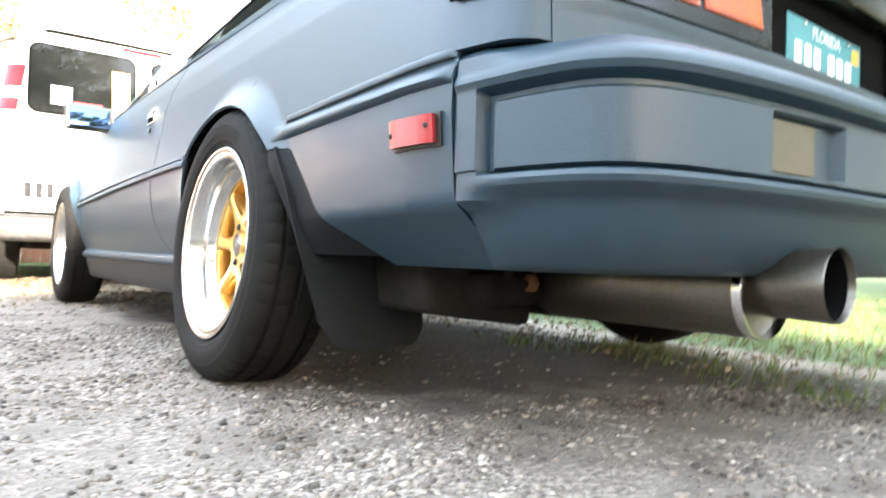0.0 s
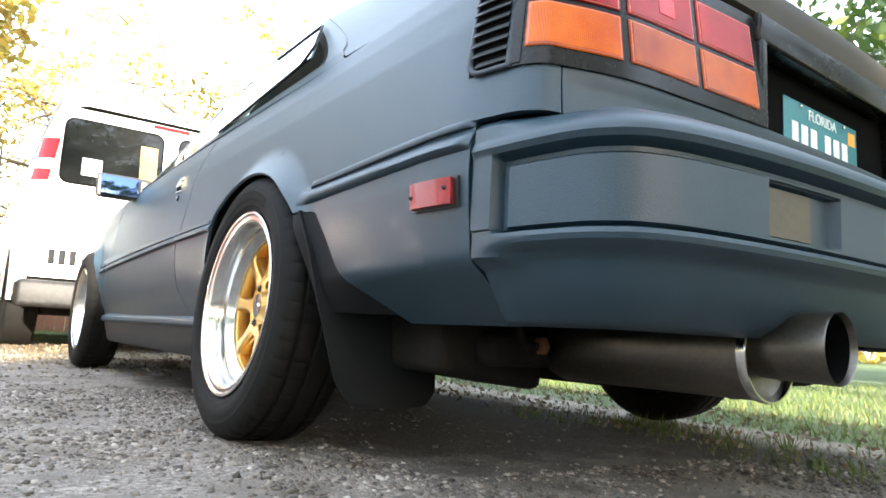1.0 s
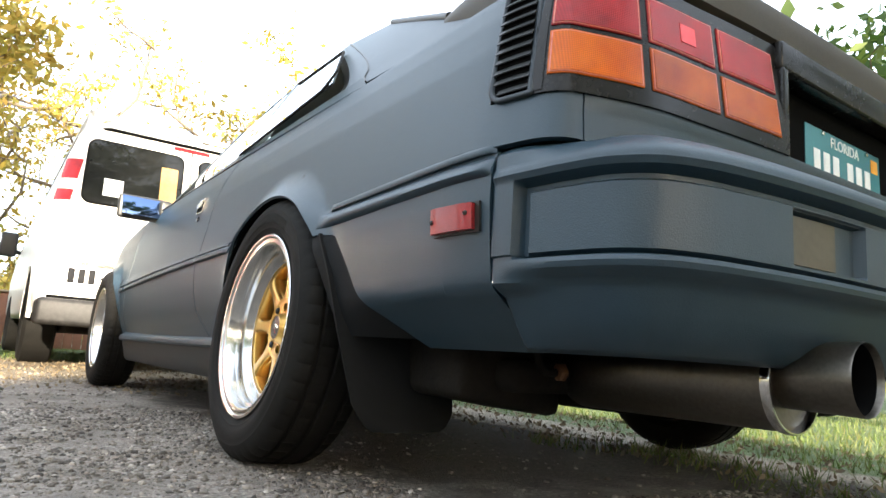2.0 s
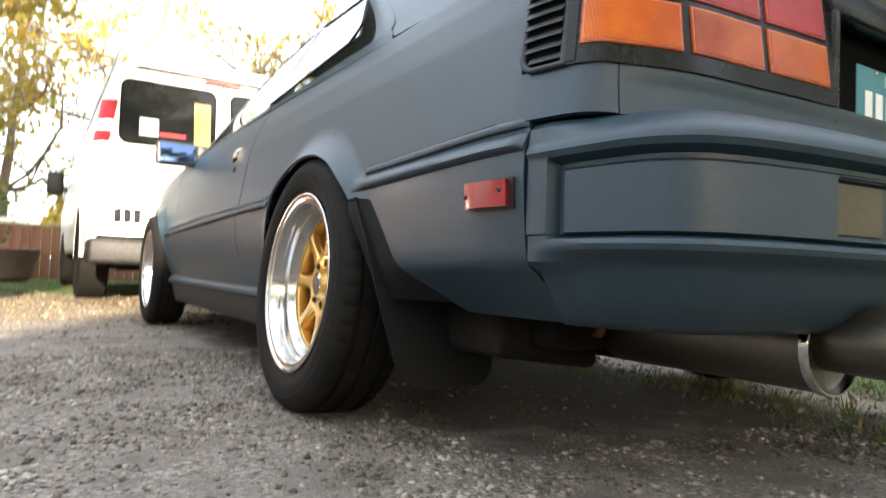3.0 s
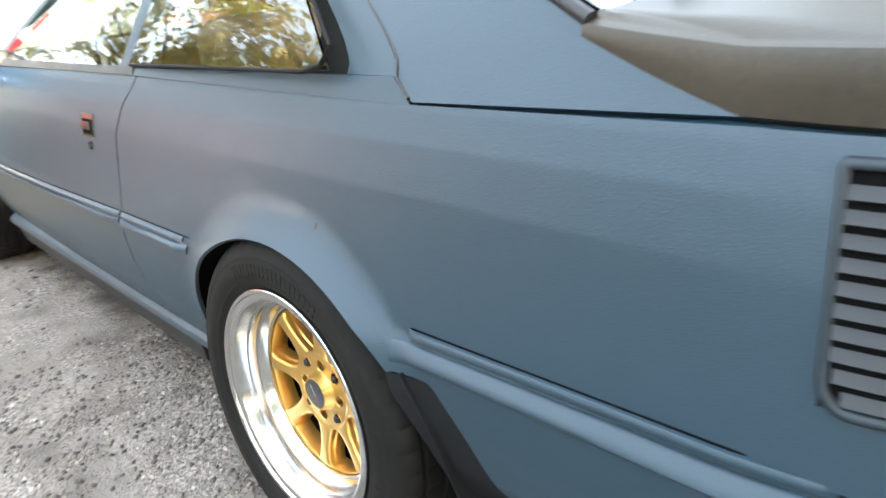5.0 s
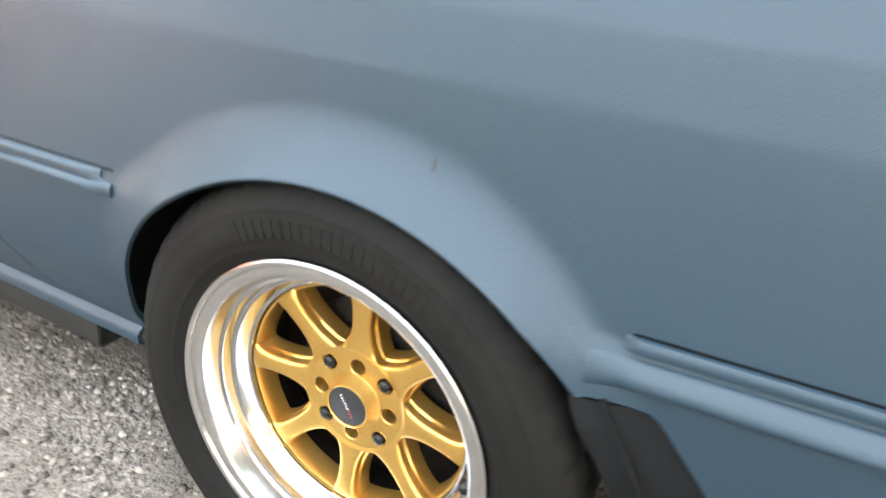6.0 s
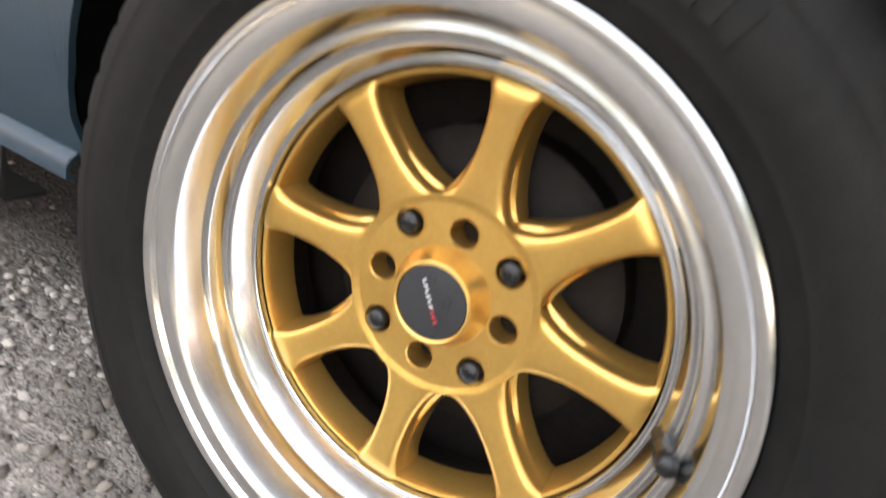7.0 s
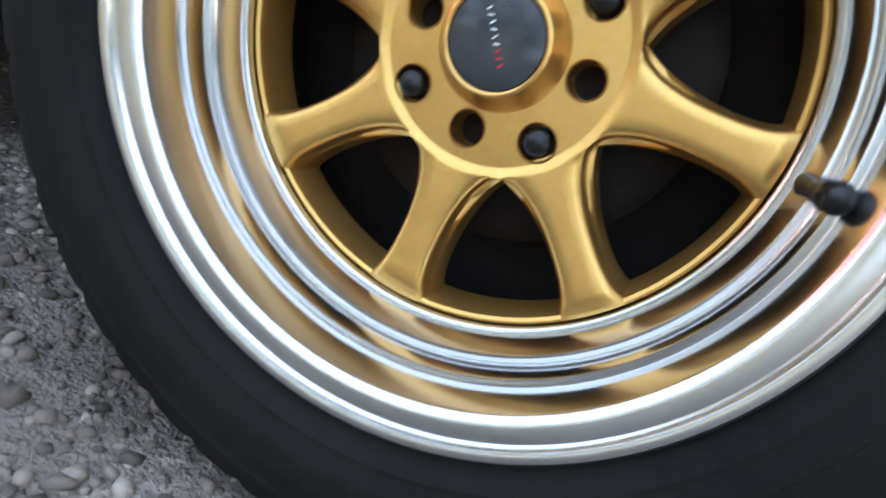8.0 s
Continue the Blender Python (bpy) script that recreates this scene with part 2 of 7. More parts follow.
def stone_mat():
    m, n, l, p = node_mat("gravel_stone")
    g = n.new("ShaderNodeNewGeometry")
    ramp = n.new("ShaderNodeValToRGB")
    els = ramp.color_ramp.elements
    els[0].color, els[1].color = (0.066, 0.057, 0.049, 1), (0.64, 0.61, 0.56, 1)
    for pos, c in ((0.3, (0.18, 0.159, 0.138)), (0.7, (0.315, 0.283, 0.252)), (0.92, (0.46, 0.42, 0.375))):
        e = els.new(pos)
        e.color = (*c, 1)
    l.new(g.outputs["Random Per Island"], ramp.inputs[0])
    tc = n.new("ShaderNodeTexCoord")
    a = n.new("ShaderNodeTexNoise")
    a.inputs["Scale"].default_value, a.inputs["Detail"].default_value = 160, 4
    l.new(tc.outputs["Object"], a.inputs["Vector"])
    mix = n.new("ShaderNodeMix")
    mix.data_type, mix.blend_type = "RGBA", "MULTIPLY"
    mix.inputs[0].default_value = 0.5
    l.new(ramp.outputs[0], mix.inputs[6])
    l.new(a.outputs[0], mix.inputs[7])
    w = n.new("ShaderNodeTexNoise")
    w.inputs["Scale"].default_value, w.inputs["Detail"].default_value = 3.5, 6
    l.new(tc.outputs["Object"], w.inputs["Vector"])
    wr = n.new("ShaderNodeValToRGB")
    wr.color_ramp.elements[0].position, wr.color_ramp.elements[1].position = 0.36, 0.64
    wr.color_ramp.elements[0].color, wr.color_ramp.elements[1].color = (0.50, 0.44, 0.38, 1), (1.15, 1.12, 1.08, 1)
    l.new(w.outputs[0], wr.inputs[0])
    mix2 = n.new("ShaderNodeMix")
    mix2.data_type, mix2.blend_type = "RGBA", "MULTIPLY"
    mix2.inputs[0].default_value = 1.0
    l.new(mix.outputs[2], mix2.inputs[6])
    l.new(wr.outputs[0], mix2.inputs[7])
    l.new(mix2.outputs[2], p.inputs["Base Color"])
    bp = n.new("ShaderNodeBump")
    bp.inputs["Strength"].default_value, bp.inputs["Distance"].default_value = 0.4, 0.004
    l.new(a.outputs[0], bp.inputs["Height"])
    l.new(bp.outputs[0], p.inputs["Normal"])
    p.inputs["Roughness"].default_value = 0.8
    return m


STONE = stone_mat()


def ground_mat():
    """Grey gravel drive, tan litter ahead of it, grass beyond and beside."""
    m, n, l, p = node_mat("gravel_and_grass_ground")
    tc = n.new("ShaderNodeTexCoord")
    sep = n.new("ShaderNodeSeparateXYZ")
    l.new(tc.outputs["Object"], sep.inputs[0])

    def noise_at(scale, detail=5):
        a = n.new("ShaderNodeTexNoise")
        a.inputs["Scale"].default_value, a.inputs["Detail"].default_value = scale, detail
        l.new(tc.outputs["Object"], a.inputs["Vector"])
        return a.outputs[0]

    def math_node(op, a, b):
        k = n.new("ShaderNodeMath")
        k.operation = op
        for i, v in enumerate((a, b)):
            if isinstance(v, (int, float)):
                k.inputs[i].default_value = v
            else:
                l.new(v, k.inputs[i])
        return k.outputs[0]

    def ramp_of(v, stops):
        r = n.new("ShaderNodeValToRGB")
        e = r.color_ramp.elements
        e[0].position, e[0].color = stops[0][0], (*stops[0][1], 1)
        e[1].position, e[1].color = stops[-1][0], (*stops[-1][1], 1)
        for pos, c in stops[1:-1]:
            q = e.new(pos)
            q.color = (*c, 1)
        l.new(v, r.inputs[0])
        return r.outputs[0]

    def mixc(f, a, b):
        k = n.new("ShaderNodeMix")
        k.data_type = "RGBA"
        l.new(f, k.inputs[0])
        l.new(a, k.inputs[6])
        l.new(b, k.inputs[7])
        return k.outputs[2]

    def edge(v, lo, hi):
        r = n.new("ShaderNodeMapRange")
        r.clamp = True
        r.inputs[1].default_value, r.inputs[2].default_value = lo, hi
        l.new(v, r.inputs[0])
        return r.outputs[0]

    big, mid, fine = noise_at(0.8), noise_at(7), noise_at(90, 8)
    vor = n.new("ShaderNodeTexVoronoi")
    vor.inputs["Scale"].default_value = 170
    l.new(tc.outputs["Object"], vor.inputs["Vector"])
    gravel = ramp_of(fine, [(0.32, (0.072, 0.060, 0.050)), (0.5, (0.222, 0.191, 0.161)), (0.68, (0.43, 0.38, 0.325))])
    dirt = ramp_of(mid, [(0.3, (0.13, 0.109, 0.089)), (0.7, (0.25, 0.22, 0.185))])
    gravel = mixc(edge(noise_at(3.5, 6), 0.62, 0.42), gravel, dirt)
    litter = ramp_of(fine, [(0.3, (0.095, 0.074, 0.045)), (0.7, (0.235, 0.19, 0.125))])
    grass = ramp_of(mid, [(0.3, (0.035, 0.060, 0.010)), (0.6, (0.065, 0.098, 0.016)), (0.8, (0.12, 0.115, 0.04))])
    wob_n = math_node("SUBTRACT", big, 0.5)
    ahead = math_node("ADD", sep.outputs[1], math_node("MULTIPLY", wob_n, 2.0))
    side = math_node("ADD", sep.outputs[0], math_node("MULTIPLY", wob_n, 0.6))
    col = mixc(edge(ahead, 2.3, 3.1), gravel, litter)
    col = mixc(edge(ahead, 5.2, 6.4), col, grass)
    soil = ramp_of(fine, [(0.3, (0.030, 0.026, 0.018)), (0.55, (0.075, 0.066, 0.045)), (0.75, (0.15, 0.13, 0.10))])
    moss = ramp_of(mid, [(0.35, (0.05, 0.055, 0.018)), (0.7, (0.085, 0.085, 0.03))])
    soil = mixc(edge(mid, 0.48, 0.62), soil, moss)
    col = mixc(edge(math_node("ADD", side, math_node("MULTIPLY", mid, 0.35)), 0.22, 0.62), col, soil)
    # brown bare dirt, with the shade under the parked car painted in
    shade_x = math_node("ADD", math_node("ABSOLUTE", math_node("SUBTRACT", sep.outputs[0], 0.10), 0.0), math_node("MULTIPLY", math_node("SUBTRACT", mid, 0.5), 0.5))
    shade_y = math_node("ADD", math_node("ABSOLUTE", math_node("SUBTRACT", sep.outputs[1], 0.90), 0.0), math_node("MULTIPLY", math_node("SUBTRACT", mid, 0.5), 0.6))
    bare = math_node("MULTIPLY", edge(shade_x, 0.86, 0.62), edge(shade_y, 1.62, 1.22))
    dirt_and_shade = ramp_of(fine, [(0.3, (0.020, 0.016, 0.012)), (0.55, (0.052, 0.042, 0.033)), (0.8, (0.12, 0.10, 0.082))])
    col = mixc(bare, col, dirt_and_shade)
    # tan gravel strip, with the sunlight past the car's shadow edge painted in
    sunlit_tan = ramp_of(fine, [(0.3, (0.15, 0.12, 0.085)), (0.55, (0.30, 0.25, 0.185)), (0.75, (0.44, 0.38, 0.30))])
    widen = math_node("MULTIPLY", edge(sep.outputs[1], 0.1, 0.9), 0.20)
    col = mixc(edge(math_node("ADD", math_node("ADD", sep.outputs[0], widen), math_node("MULTIPLY", math_node("SUBTRACT", mid, 0.5), 0.22)), 0.56, 0.66), col, sunlit_tan)
    right = edge(math_node("ADD", sep.outputs[0], math_node("MULTIPLY", math_node("SUBTRACT", mid, 0.5), 0.25)), 0.84, 0.94)
    col = mixc(right, col, grass)
    l.new(col, p.inputs["Base Color"])
    p.inputs["Roughness"].default_value = 0.9
    h = math_node("ADD", math_node("MULTIPLY", fine, 1.2), math_node("ADD", math_node("MULTIPLY", vor.outputs[0], 0.35), math_node("MULTIPLY", noise_at(330, 6), 0.5)))
    bp = n.new("ShaderNodeBump")
    bp.inputs["Strength"].default_value, bp.inputs["Distance"].default_value = 0.9, 0.012
    l.new(h, bp.inputs["Height"])
    l.new(bp.outputs[0], p.inputs["Normal"])
    return m


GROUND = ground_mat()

# ---------------- mesh helpers ----------------


def mesh_of(name, verts, faces, smooth=True, material=None):
    me = bpy.data.meshes.new(name)
    me.from_pydata([tuple(v) for v in verts], [], faces)
    if smooth:
        me.shade_smooth()
    if material:
        me.materials.append(material)
    me.update()
    return me


def mesh_bm(name, bm, smooth=False, material=None):
    me = bpy.data.meshes.new(name)
    bmesh.ops.recalc_face_normals(bm, faces=bm.faces[:])
    bm.to_mesh(me)
    bm.free()
    if smooth:
        me.shade_smooth()
    if material:
        me.materials.append(material)
    return me


def put(name, me, parent=None, label="", m=None):
    """Links a mesh as one object, as a part of parent if there is one."""
    ob = new(name, me)
    if parent is not None:
        ob.parent = parent
    if m is not None:
        ob.matrix_local = m
    if label:
        ob["label"] = label
    return ob


def root(name, at=(0, 0, 0)):
    ob = new(name)
    ob.location = at
    return ob


def grid_faces(nu, nv, flip=False, close_u=False):
    f = []
    for i in range(nu if close_u else nu - 1):
        for j in range(nv - 1):
            a, b = i * nv + j, ((i + 1) % nu) * nv + j
            q = (a, b, b + 1, a + 1)
            f.append(q[::-1] if flip else q)
    return f


def sheet(name, fn, us, vs, thick, material, inward=None, smooth=True):
    """A curved panel: fn(u, v) over a grid, given thickness towards inward(p) or along its own normal."""
    nu, nv = len(us), len(vs)
    P = np.array([[fn(u, v) for v in vs] for u in us], float)
    du, dv = np.gradient(P, axis=0), np.gradient(P, axis=1)
    N = np.cross(du, dv)
    N /= np.maximum(np.linalg.norm(N, axis=2, keepdims=True), 1e-9)
    if inward is not None:
        s = np.sign(np.sum(N * (np.array(inward) - P), axis=2, keepdims=True))
        N = N * np.where(s == 0, 1, s)
    Q = P + N * thick
    verts = np.concatenate([P.reshape(-1, 3), Q.reshape(-1, 3)])
    k = nu * nv
    faces = grid_faces(nu, nv) + [tuple(q + k for q in f[::-1]) for f in grid_faces(nu, nv)]
    rim = [i * nv for i in range(nu)] + [(nu - 1) * nv + j for j in range(1, nv)] + \
          [i * nv + nv - 1 for i in range(nu - 2, -1, -1)] + [j for j in range(nv - 2, 0, -1)]
    for a, b in zip(rim, rim[1:] + rim[:1]):
        faces.append((a, b, b + k, a + k)[::-1])
    me = mesh_of(name, verts, faces, smooth, material)
    bm = bmesh.new()
    bm.from_mesh(me)
    bmesh.ops.recalc_face_normals(bm, faces=bm.faces[:])
    for e in bm.edges:
        if len(e.link_faces) == 2 and e.calc_face_angle(0) > 0.7:
            e.smooth = False
    bm.to_mesh(me)
    bm.free()
    return me


def patch(name, a, b, c, d, nu, nv, thick, material, bulge=0.0, inward=(0, 0.6, 0.5)):
    """A bilinear panel with corners a (0,0), b (1,0), c (1,1), d (0,1) and a slight crown."""
    a, b, c, d = (np.array(q, float) for q in (a, b, c, d))
    nrm = np.cross(b - a, d - a)
    nrm /= np.linalg.norm(nrm)
    if np.dot(nrm, np.array(inward) - a) > 0:
        nrm = -nrm

    def fn(u, v):
        p = (1 - u) * (1 - v) * a + u * (1 - v) * b + u * v * c + (1 - u) * v * d
        return p + nrm * bulge * 16 * u * (1 - u) * v * (1 - v)
    return sheet(name, fn, np.linspace(0, 1, nu), np.linspace(0, 1, nv), thick, material, inward)


def lathe_x(name, prof, seg, material, closed=False, smooth=True, sharp=0.6):
    """Turns a profile of (x, r) round the x axis."""
    th = np.linspace(0, 2 * math.pi, seg, endpoint=False)
    prof = np.array(prof, float)
    verts = np.array([[(x, r * math.cos(t), r * math.sin(t)) for x, r in prof] for t in th]).reshape(-1, 3)
    n = len(prof)
    faces = grid_faces(seg, n, close_u=True)
    if closed:
        for i in range(seg):
            a, b = i * n, ((i + 1) % seg) * n
            faces.append((a + n - 1, b + n - 1, b, a))
    me = mesh_of(name, verts, faces, smooth, material)
    bm = bmesh.new()
    bm.from_mesh(me)
    bmesh.ops.remove_doubles(bm, verts=bm.verts[:], dist=1e-5)
    bmesh.ops.recalc_face_normals(bm, faces=bm.faces[:])
    for e in bm.edges:
        if len(e.link_faces) == 2 and e.calc_face_angle(0) > sharp:
            e.smooth = False
    bm.to_mesh(me)
    bm.free()
    return me


def block(name, lo, hi, material, bevel=0.006, seg=2, smooth=True):
    bm = bmesh.new()
    bmesh.ops.create_cube(bm, size=1)
    for v in bm.verts:
        v.co = Vector([lo[i] + (v.co[i] + 0.5) * (hi[i] - lo[i]) for i in range(3)])
    if bevel:
        bmesh.ops.bevel(bm, geom=bm.edges[:], offset=bevel, segments=seg, affect="EDGES", profile=0.5)
    return mesh_bm(name, bm, smooth and bevel > 0, material)


def tube(name, pts, radii, seg, material, caps=True):
    """A round bar along a line of points."""
    pts = [Vector(p) for p in pts]
    if isinstance(radii, (int, float)):
        radii = [radii] * len(pts)
    verts, faces = [], []
    up = Vector((0.13, 0.31, 0.94))
    for i, p in enumerate(pts):
        d = (pts[min(i + 1, len(pts) - 1)] - pts[max(i - 1, 0)]).normalized()
        a = d.cross(up)
        if a.length < 1e-3:
            a = d.cross(Vector((1, 0, 0)))
        a.normalize()
        b = d.cross(a)
        for k in range(seg):
            t = 2 * math.pi * k / seg
            verts.append(p + radii[i] * (a * math.cos(t) + b * math.sin(t)))
    for i in range(len(pts) - 1):
        for k in range(seg):
            q = (k + 1) % seg
            faces.append((i * seg + k, i * seg + q, (i + 1) * seg + q, (i + 1) * seg + k))
    if caps:
        faces.append(tuple(range(seg))[::-1])
        faces.append(tuple((len(pts) - 1) * seg + k for k in range(seg)))
    me = mesh_of(name, verts, faces, True, material)
    bm = bmesh.new()
    bm.from_mesh(me)
    bmesh.ops.recalc_face_normals(bm, faces=bm.faces[:])
    for e in bm.edges:
        if len(e.link_faces) == 2 and e.calc_face_angle(0) > 0.9:
            e.smooth = False
    bm.to_mesh(me)
    bm.free()
    return me


def lettering(name, text, size, depth, material, width=None):
    """Built-in font as a mesh, centred, in the xy plane."""
    cu = bpy.data.curves.new(name, "FONT")
    cu.body, cu.size, cu.extrude = text, size, depth
    cu.align_x, cu.align_y = "CENTER", "CENTER"
    ob = new(name, cu)
    bpy.context.view_layer.update()
    me = bpy.data.meshes.new_from_object(ob.evaluated_get(bpy.context.evaluated_depsgraph_get()))
    bpy.data.objects.remove(ob)
    bpy.data.curves.remove(cu)
    if width:
        xs = [v.co.x for v in me.vertices]
        k = width / (max(xs) - min(xs))
        for v in me.vertices:
            v.co.x *= k
    me.materials.clear()
    me.materials.append(material)
    return me


def mirrored(me, name):
    """A copy of a mesh turned over to the other side of the car."""
    c = me.copy()
    c.name = name
    c.transform(Matrix.Diagonal((-1, 1, 1, 1)))
    c.flip_normals()
    return c


# ---------------- ground ----------------


def spaced(lo, a, b, hi, step, far):
    """Grid lines: even between a and b, wider and wider outside."""
    mid = list(np.arange(a, b + 1e-6, step))
    up, dn, s = [], [], step
    v = b
    while v < hi:
        s *= far
        v += s
        up.append(min(v, hi))
    s, v = step, a
    while v > lo:
        s *= far
        v -= s
        dn.append(max(v, lo))
    return np.array(dn[::-1] + mid + up)


def ground_height(x, y):
    near = math.exp(-((x + 0.5) ** 2 + (y - 0.6) ** 2) / 40)
    z = 0.012 * noise.noise(Vector((x * 1.7, y * 1.7, 0.3))) + 0.006 * noise.noise(Vector((x * 7, y * 7, 1.3)))
    far = 0.10 * noise.noise(Vector((x * 0.12, y * 0.12, 4.0)))
    return z * near + far * (1 - near) - 0.004


def build_ground():
    xs, ys = spaced(-900, -4.0, 3.0, 900, 0.05, 1.16), spaced(-900, -2.2, 5.0, 900, 0.05, 1.16)
    verts = [(x, y, ground_height(x, y)) for x in xs for y in ys]
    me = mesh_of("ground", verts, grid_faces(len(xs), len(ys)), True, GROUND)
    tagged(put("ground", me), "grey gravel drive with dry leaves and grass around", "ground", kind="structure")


build_ground()

# ---------------- the hatchback: body shape ----------------
HUB_Z, WHEELBASE = 0.296, 2.43
ARCH_R, ARCH_Z, ARCH_Y = 0.365, 0.234, 0.358
CAR = root("hatchback_car")
tagged(CAR, "satin dark blue two-door hatchback on gold deep-dish wheels, parked on gravel", "car")


def half_width(z):
    return float(np.interp(z, [0.13, 0.17, 0.24, 0.27, 0.31, 0.35, 0.37, 0.42, 0.47, 0.51, 0.53, 0.56, 0.63, 0.71, 0.77, 0.81, 0.85],
                           [0.735, 0.748, 0.758, 0.764, 0.781, 0.792, 0.795, 0.800, 0.803, 0.802, 0.794, 0.790, 0.780, 0.769, 0.755, 0.741, 0.722]))


def flare(y, z):
    """How far the wheel-arch lips stand out of the side."""
    out = 0.0
    for yc in (0.0, WHEELBASE):
        d = math.hypot(y - yc, z - ARCH_Z) - ARCH_R
        if z > 0.30 and -0.02 < d < 0.12:
            k = 1 - max(d, 0) / (0.072 - 0.018 * min(1, max(0, (yc - y - 0.14) / 0.14)))
            if k > 0:
                k = k * k * (1.25 - 0.25 * k)
                lip = min(0.826 - half_width(z), 0.032)
                fade = min(1, max(0, (z - 0.36) / 0.16))
                out = max(out, lip * k * fade)
    return out


def side_x(y, z):
    t = 0.0
    if z < 0.36:
        # the flank behind the wheel tucks under like the bumper
        lift = 0.014 * min(1, max(0, (-0.45 - y) / 0.40))
        tuck = float(np.interp(z - lift, [0.254, 0.28, 0.305, 0.320, 0.332, 0.338, 0.346], [0.074, 0.052, 0.033, 0.019, 0.007, 0.002, 0.0]))
        t += tuck * min(1, max(0, (-0.36 - y) / 0.12))
    if y < -0.70:
        t += 0.02 * ((-0.70 - y) / 0.16) ** 1.6
    if y > 0.9:
        t += 0.014 * (y - 0.9) ** 2
    if y > 2.5:
        t += 0.07 * ((y - 2.5) / 0.85) ** 2
    return -(half_width(z) - t + flare(y, z))


def side_bottom(y):
    if y < -0.54:
        return 0.268
    if y < -0.275:
        return float(np.interp(y, [-0.54, -0.43, -0.392, -0.342, -0.275], [0.268, 0.358, 0.413, 0.472, 0.477]))
    for yc in (0.0, WHEELBASE):
        d = y - yc
        if abs(d) <= ARCH_Y:
            return ARCH_Z + math.sqrt(ARCH_R ** 2 - d * d)
    return 0.268


def side_top(y):
    return float(np.interp(y, [-0.8, -0.3, 0.0, 0.55, 1.8, 2.4, 3.3], [0.822, 0.815, 0.822, 0.828, 0.828, 0.79, 0.70]))


def door_gap(z):
    return float(np.interp(z, [0.24, 0.295, 0.35, 0.41, 0.50, 0.59, 0.70, 0.76, 0.81, 0.85],
                           [0.50, 0.565, 0.625, 0.655, 0.662, 0.652, 0.640, 0.600, 0.545, 0.52]))


def arch_columns(yc, a, b):
    """Columns over a wheel arch, closer where it turns down."""
    return [yc - ARCH_Y * math.cos(t) for t in np.linspace(a, b, 46)]


def side_panel(name, cols, lo_edge=None, hi_edge=None, rows=64):
    """Body side between two columns; an edge may follow the door gap."""
    y0, y1 = cols[0], cols[-1]

    def fn(y, v):
        zb, zt = side_bottom(y), side_top(y)
        z = zb + (zt - zb) * v
        yy = y
        if hi_edge is not None:
            yy += (hi_edge(z) - y1) * max(0, 1 - (y1 - y) / 0.25)
        if lo_edge is not None:
            yy += (lo_edge(z) - y0) * max(0, 1 - (y - y0) / 0.25)
        return side_x(yy, z), yy, z
    return sheet(name, fn, cols, np.linspace(0, 1, rows), 0.006, PAINT, (0, 1.0, 0.5))


def build_sides():
    q = list(np.linspace(-0.70, -0.54, 9)) + list(np.linspace(-0.53, -0.275, 26)) + \
        [c for c in arch_columns(0, 0, math.pi) if c > -0.27]
    quarter = side_panel("quarter_panel", q, rows=120)
    ahead = side_panel("quarter_ahead", [ARCH_Y + 0.0001] + list(np.linspace(ARCH_Y + 0.012, 0.62, 14)), hi_edge=lambda z: door_gap(z) - 0.0025)
    bm = bmesh.new()
    bm.from_mesh(quarter)
    bm.from_mesh(ahead)
    bm.to_mesh(quarter)
    bm.free()
    bpy.data.meshes.remove(ahead)
    door = side_panel("door", list(np.linspace(0.625, 1.93, 46)), lo_edge=lambda z: door_gap(z) + 0.0025)
    f = list(np.linspace(1.936, WHEELBASE - ARCH_Y - 0.015, 8)) + [WHEELBASE - ARCH_Y - 0.0004] + arch_columns(WHEELBASE, 0.001, math.pi - 0.001) + \
        [WHEELBASE + ARCH_Y + 0.0004] + list(np.linspace(WHEELBASE + ARCH_Y + 0.02, 3.3, 12))
    fender = side_panel("front_fender", f, rows=40)
    for me, name in ((quarter, "quarter_panel"), (door, "door"), (fender, "front_fender")):
        put(name, me, CAR, "satin dark blue painted panel")
        put(name, mirrored(me, name), CAR)


build_sides()


def outline(pts, n):
    """A smooth plan line through points, from the flank round to the middle of the tail."""
    P = np.array(pts, float)
    d = np.r_[0, np.cumsum(np.linalg.norm(np.diff(P, axis=0), axis=1))]
    s = np.linspace(0, d[-1], n)
    m = np.gradient(P, d, axis=0)
    out = []
    for v in s:
        i = min(max(int(np.searchsorted(d, v)) - 1, 0), len(d) - 2)
        h = d[i + 1] - d[i]
        t = (v - d[i]) / h
        a = (2 * t ** 3 - 3 * t ** 2 + 1) * P[i] + (t ** 3 - 2 * t ** 2 + t) * h * m[i]
        a += (-2 * t ** 3 + 3 * t ** 2) * P[i + 1] + (t ** 3 - t ** 2) * h * m[i + 1]
        out.append(a)
    out = np.array(out)
    t = np.gradient(out, axis=0)
    t /= np.linalg.norm(t, axis=1, keepdims=True)
    nrm = np.stack([t[:, 1], -t[:, 0]], 1)
    if nrm[0][0] > 0:
        nrm = -nrm
    return out, nrm


# tail of the body at tail-lamp height
TAIL_PTS = [(-0.7787, -0.700), (-0.7786, -0.72), (-0.7768, -0.775), (-0.768, -0.830), (-0.757, -0.868), (-0.743, -0.886), (-0.716, -0.897),
            (-0.635, -0.922), (-0.48, -0.938), (-0.36, -0.947), (-0.18, -0.953), (0.0, -0.955)]
TAIL, TAIL_N = outline(TAIL_PTS, 400)


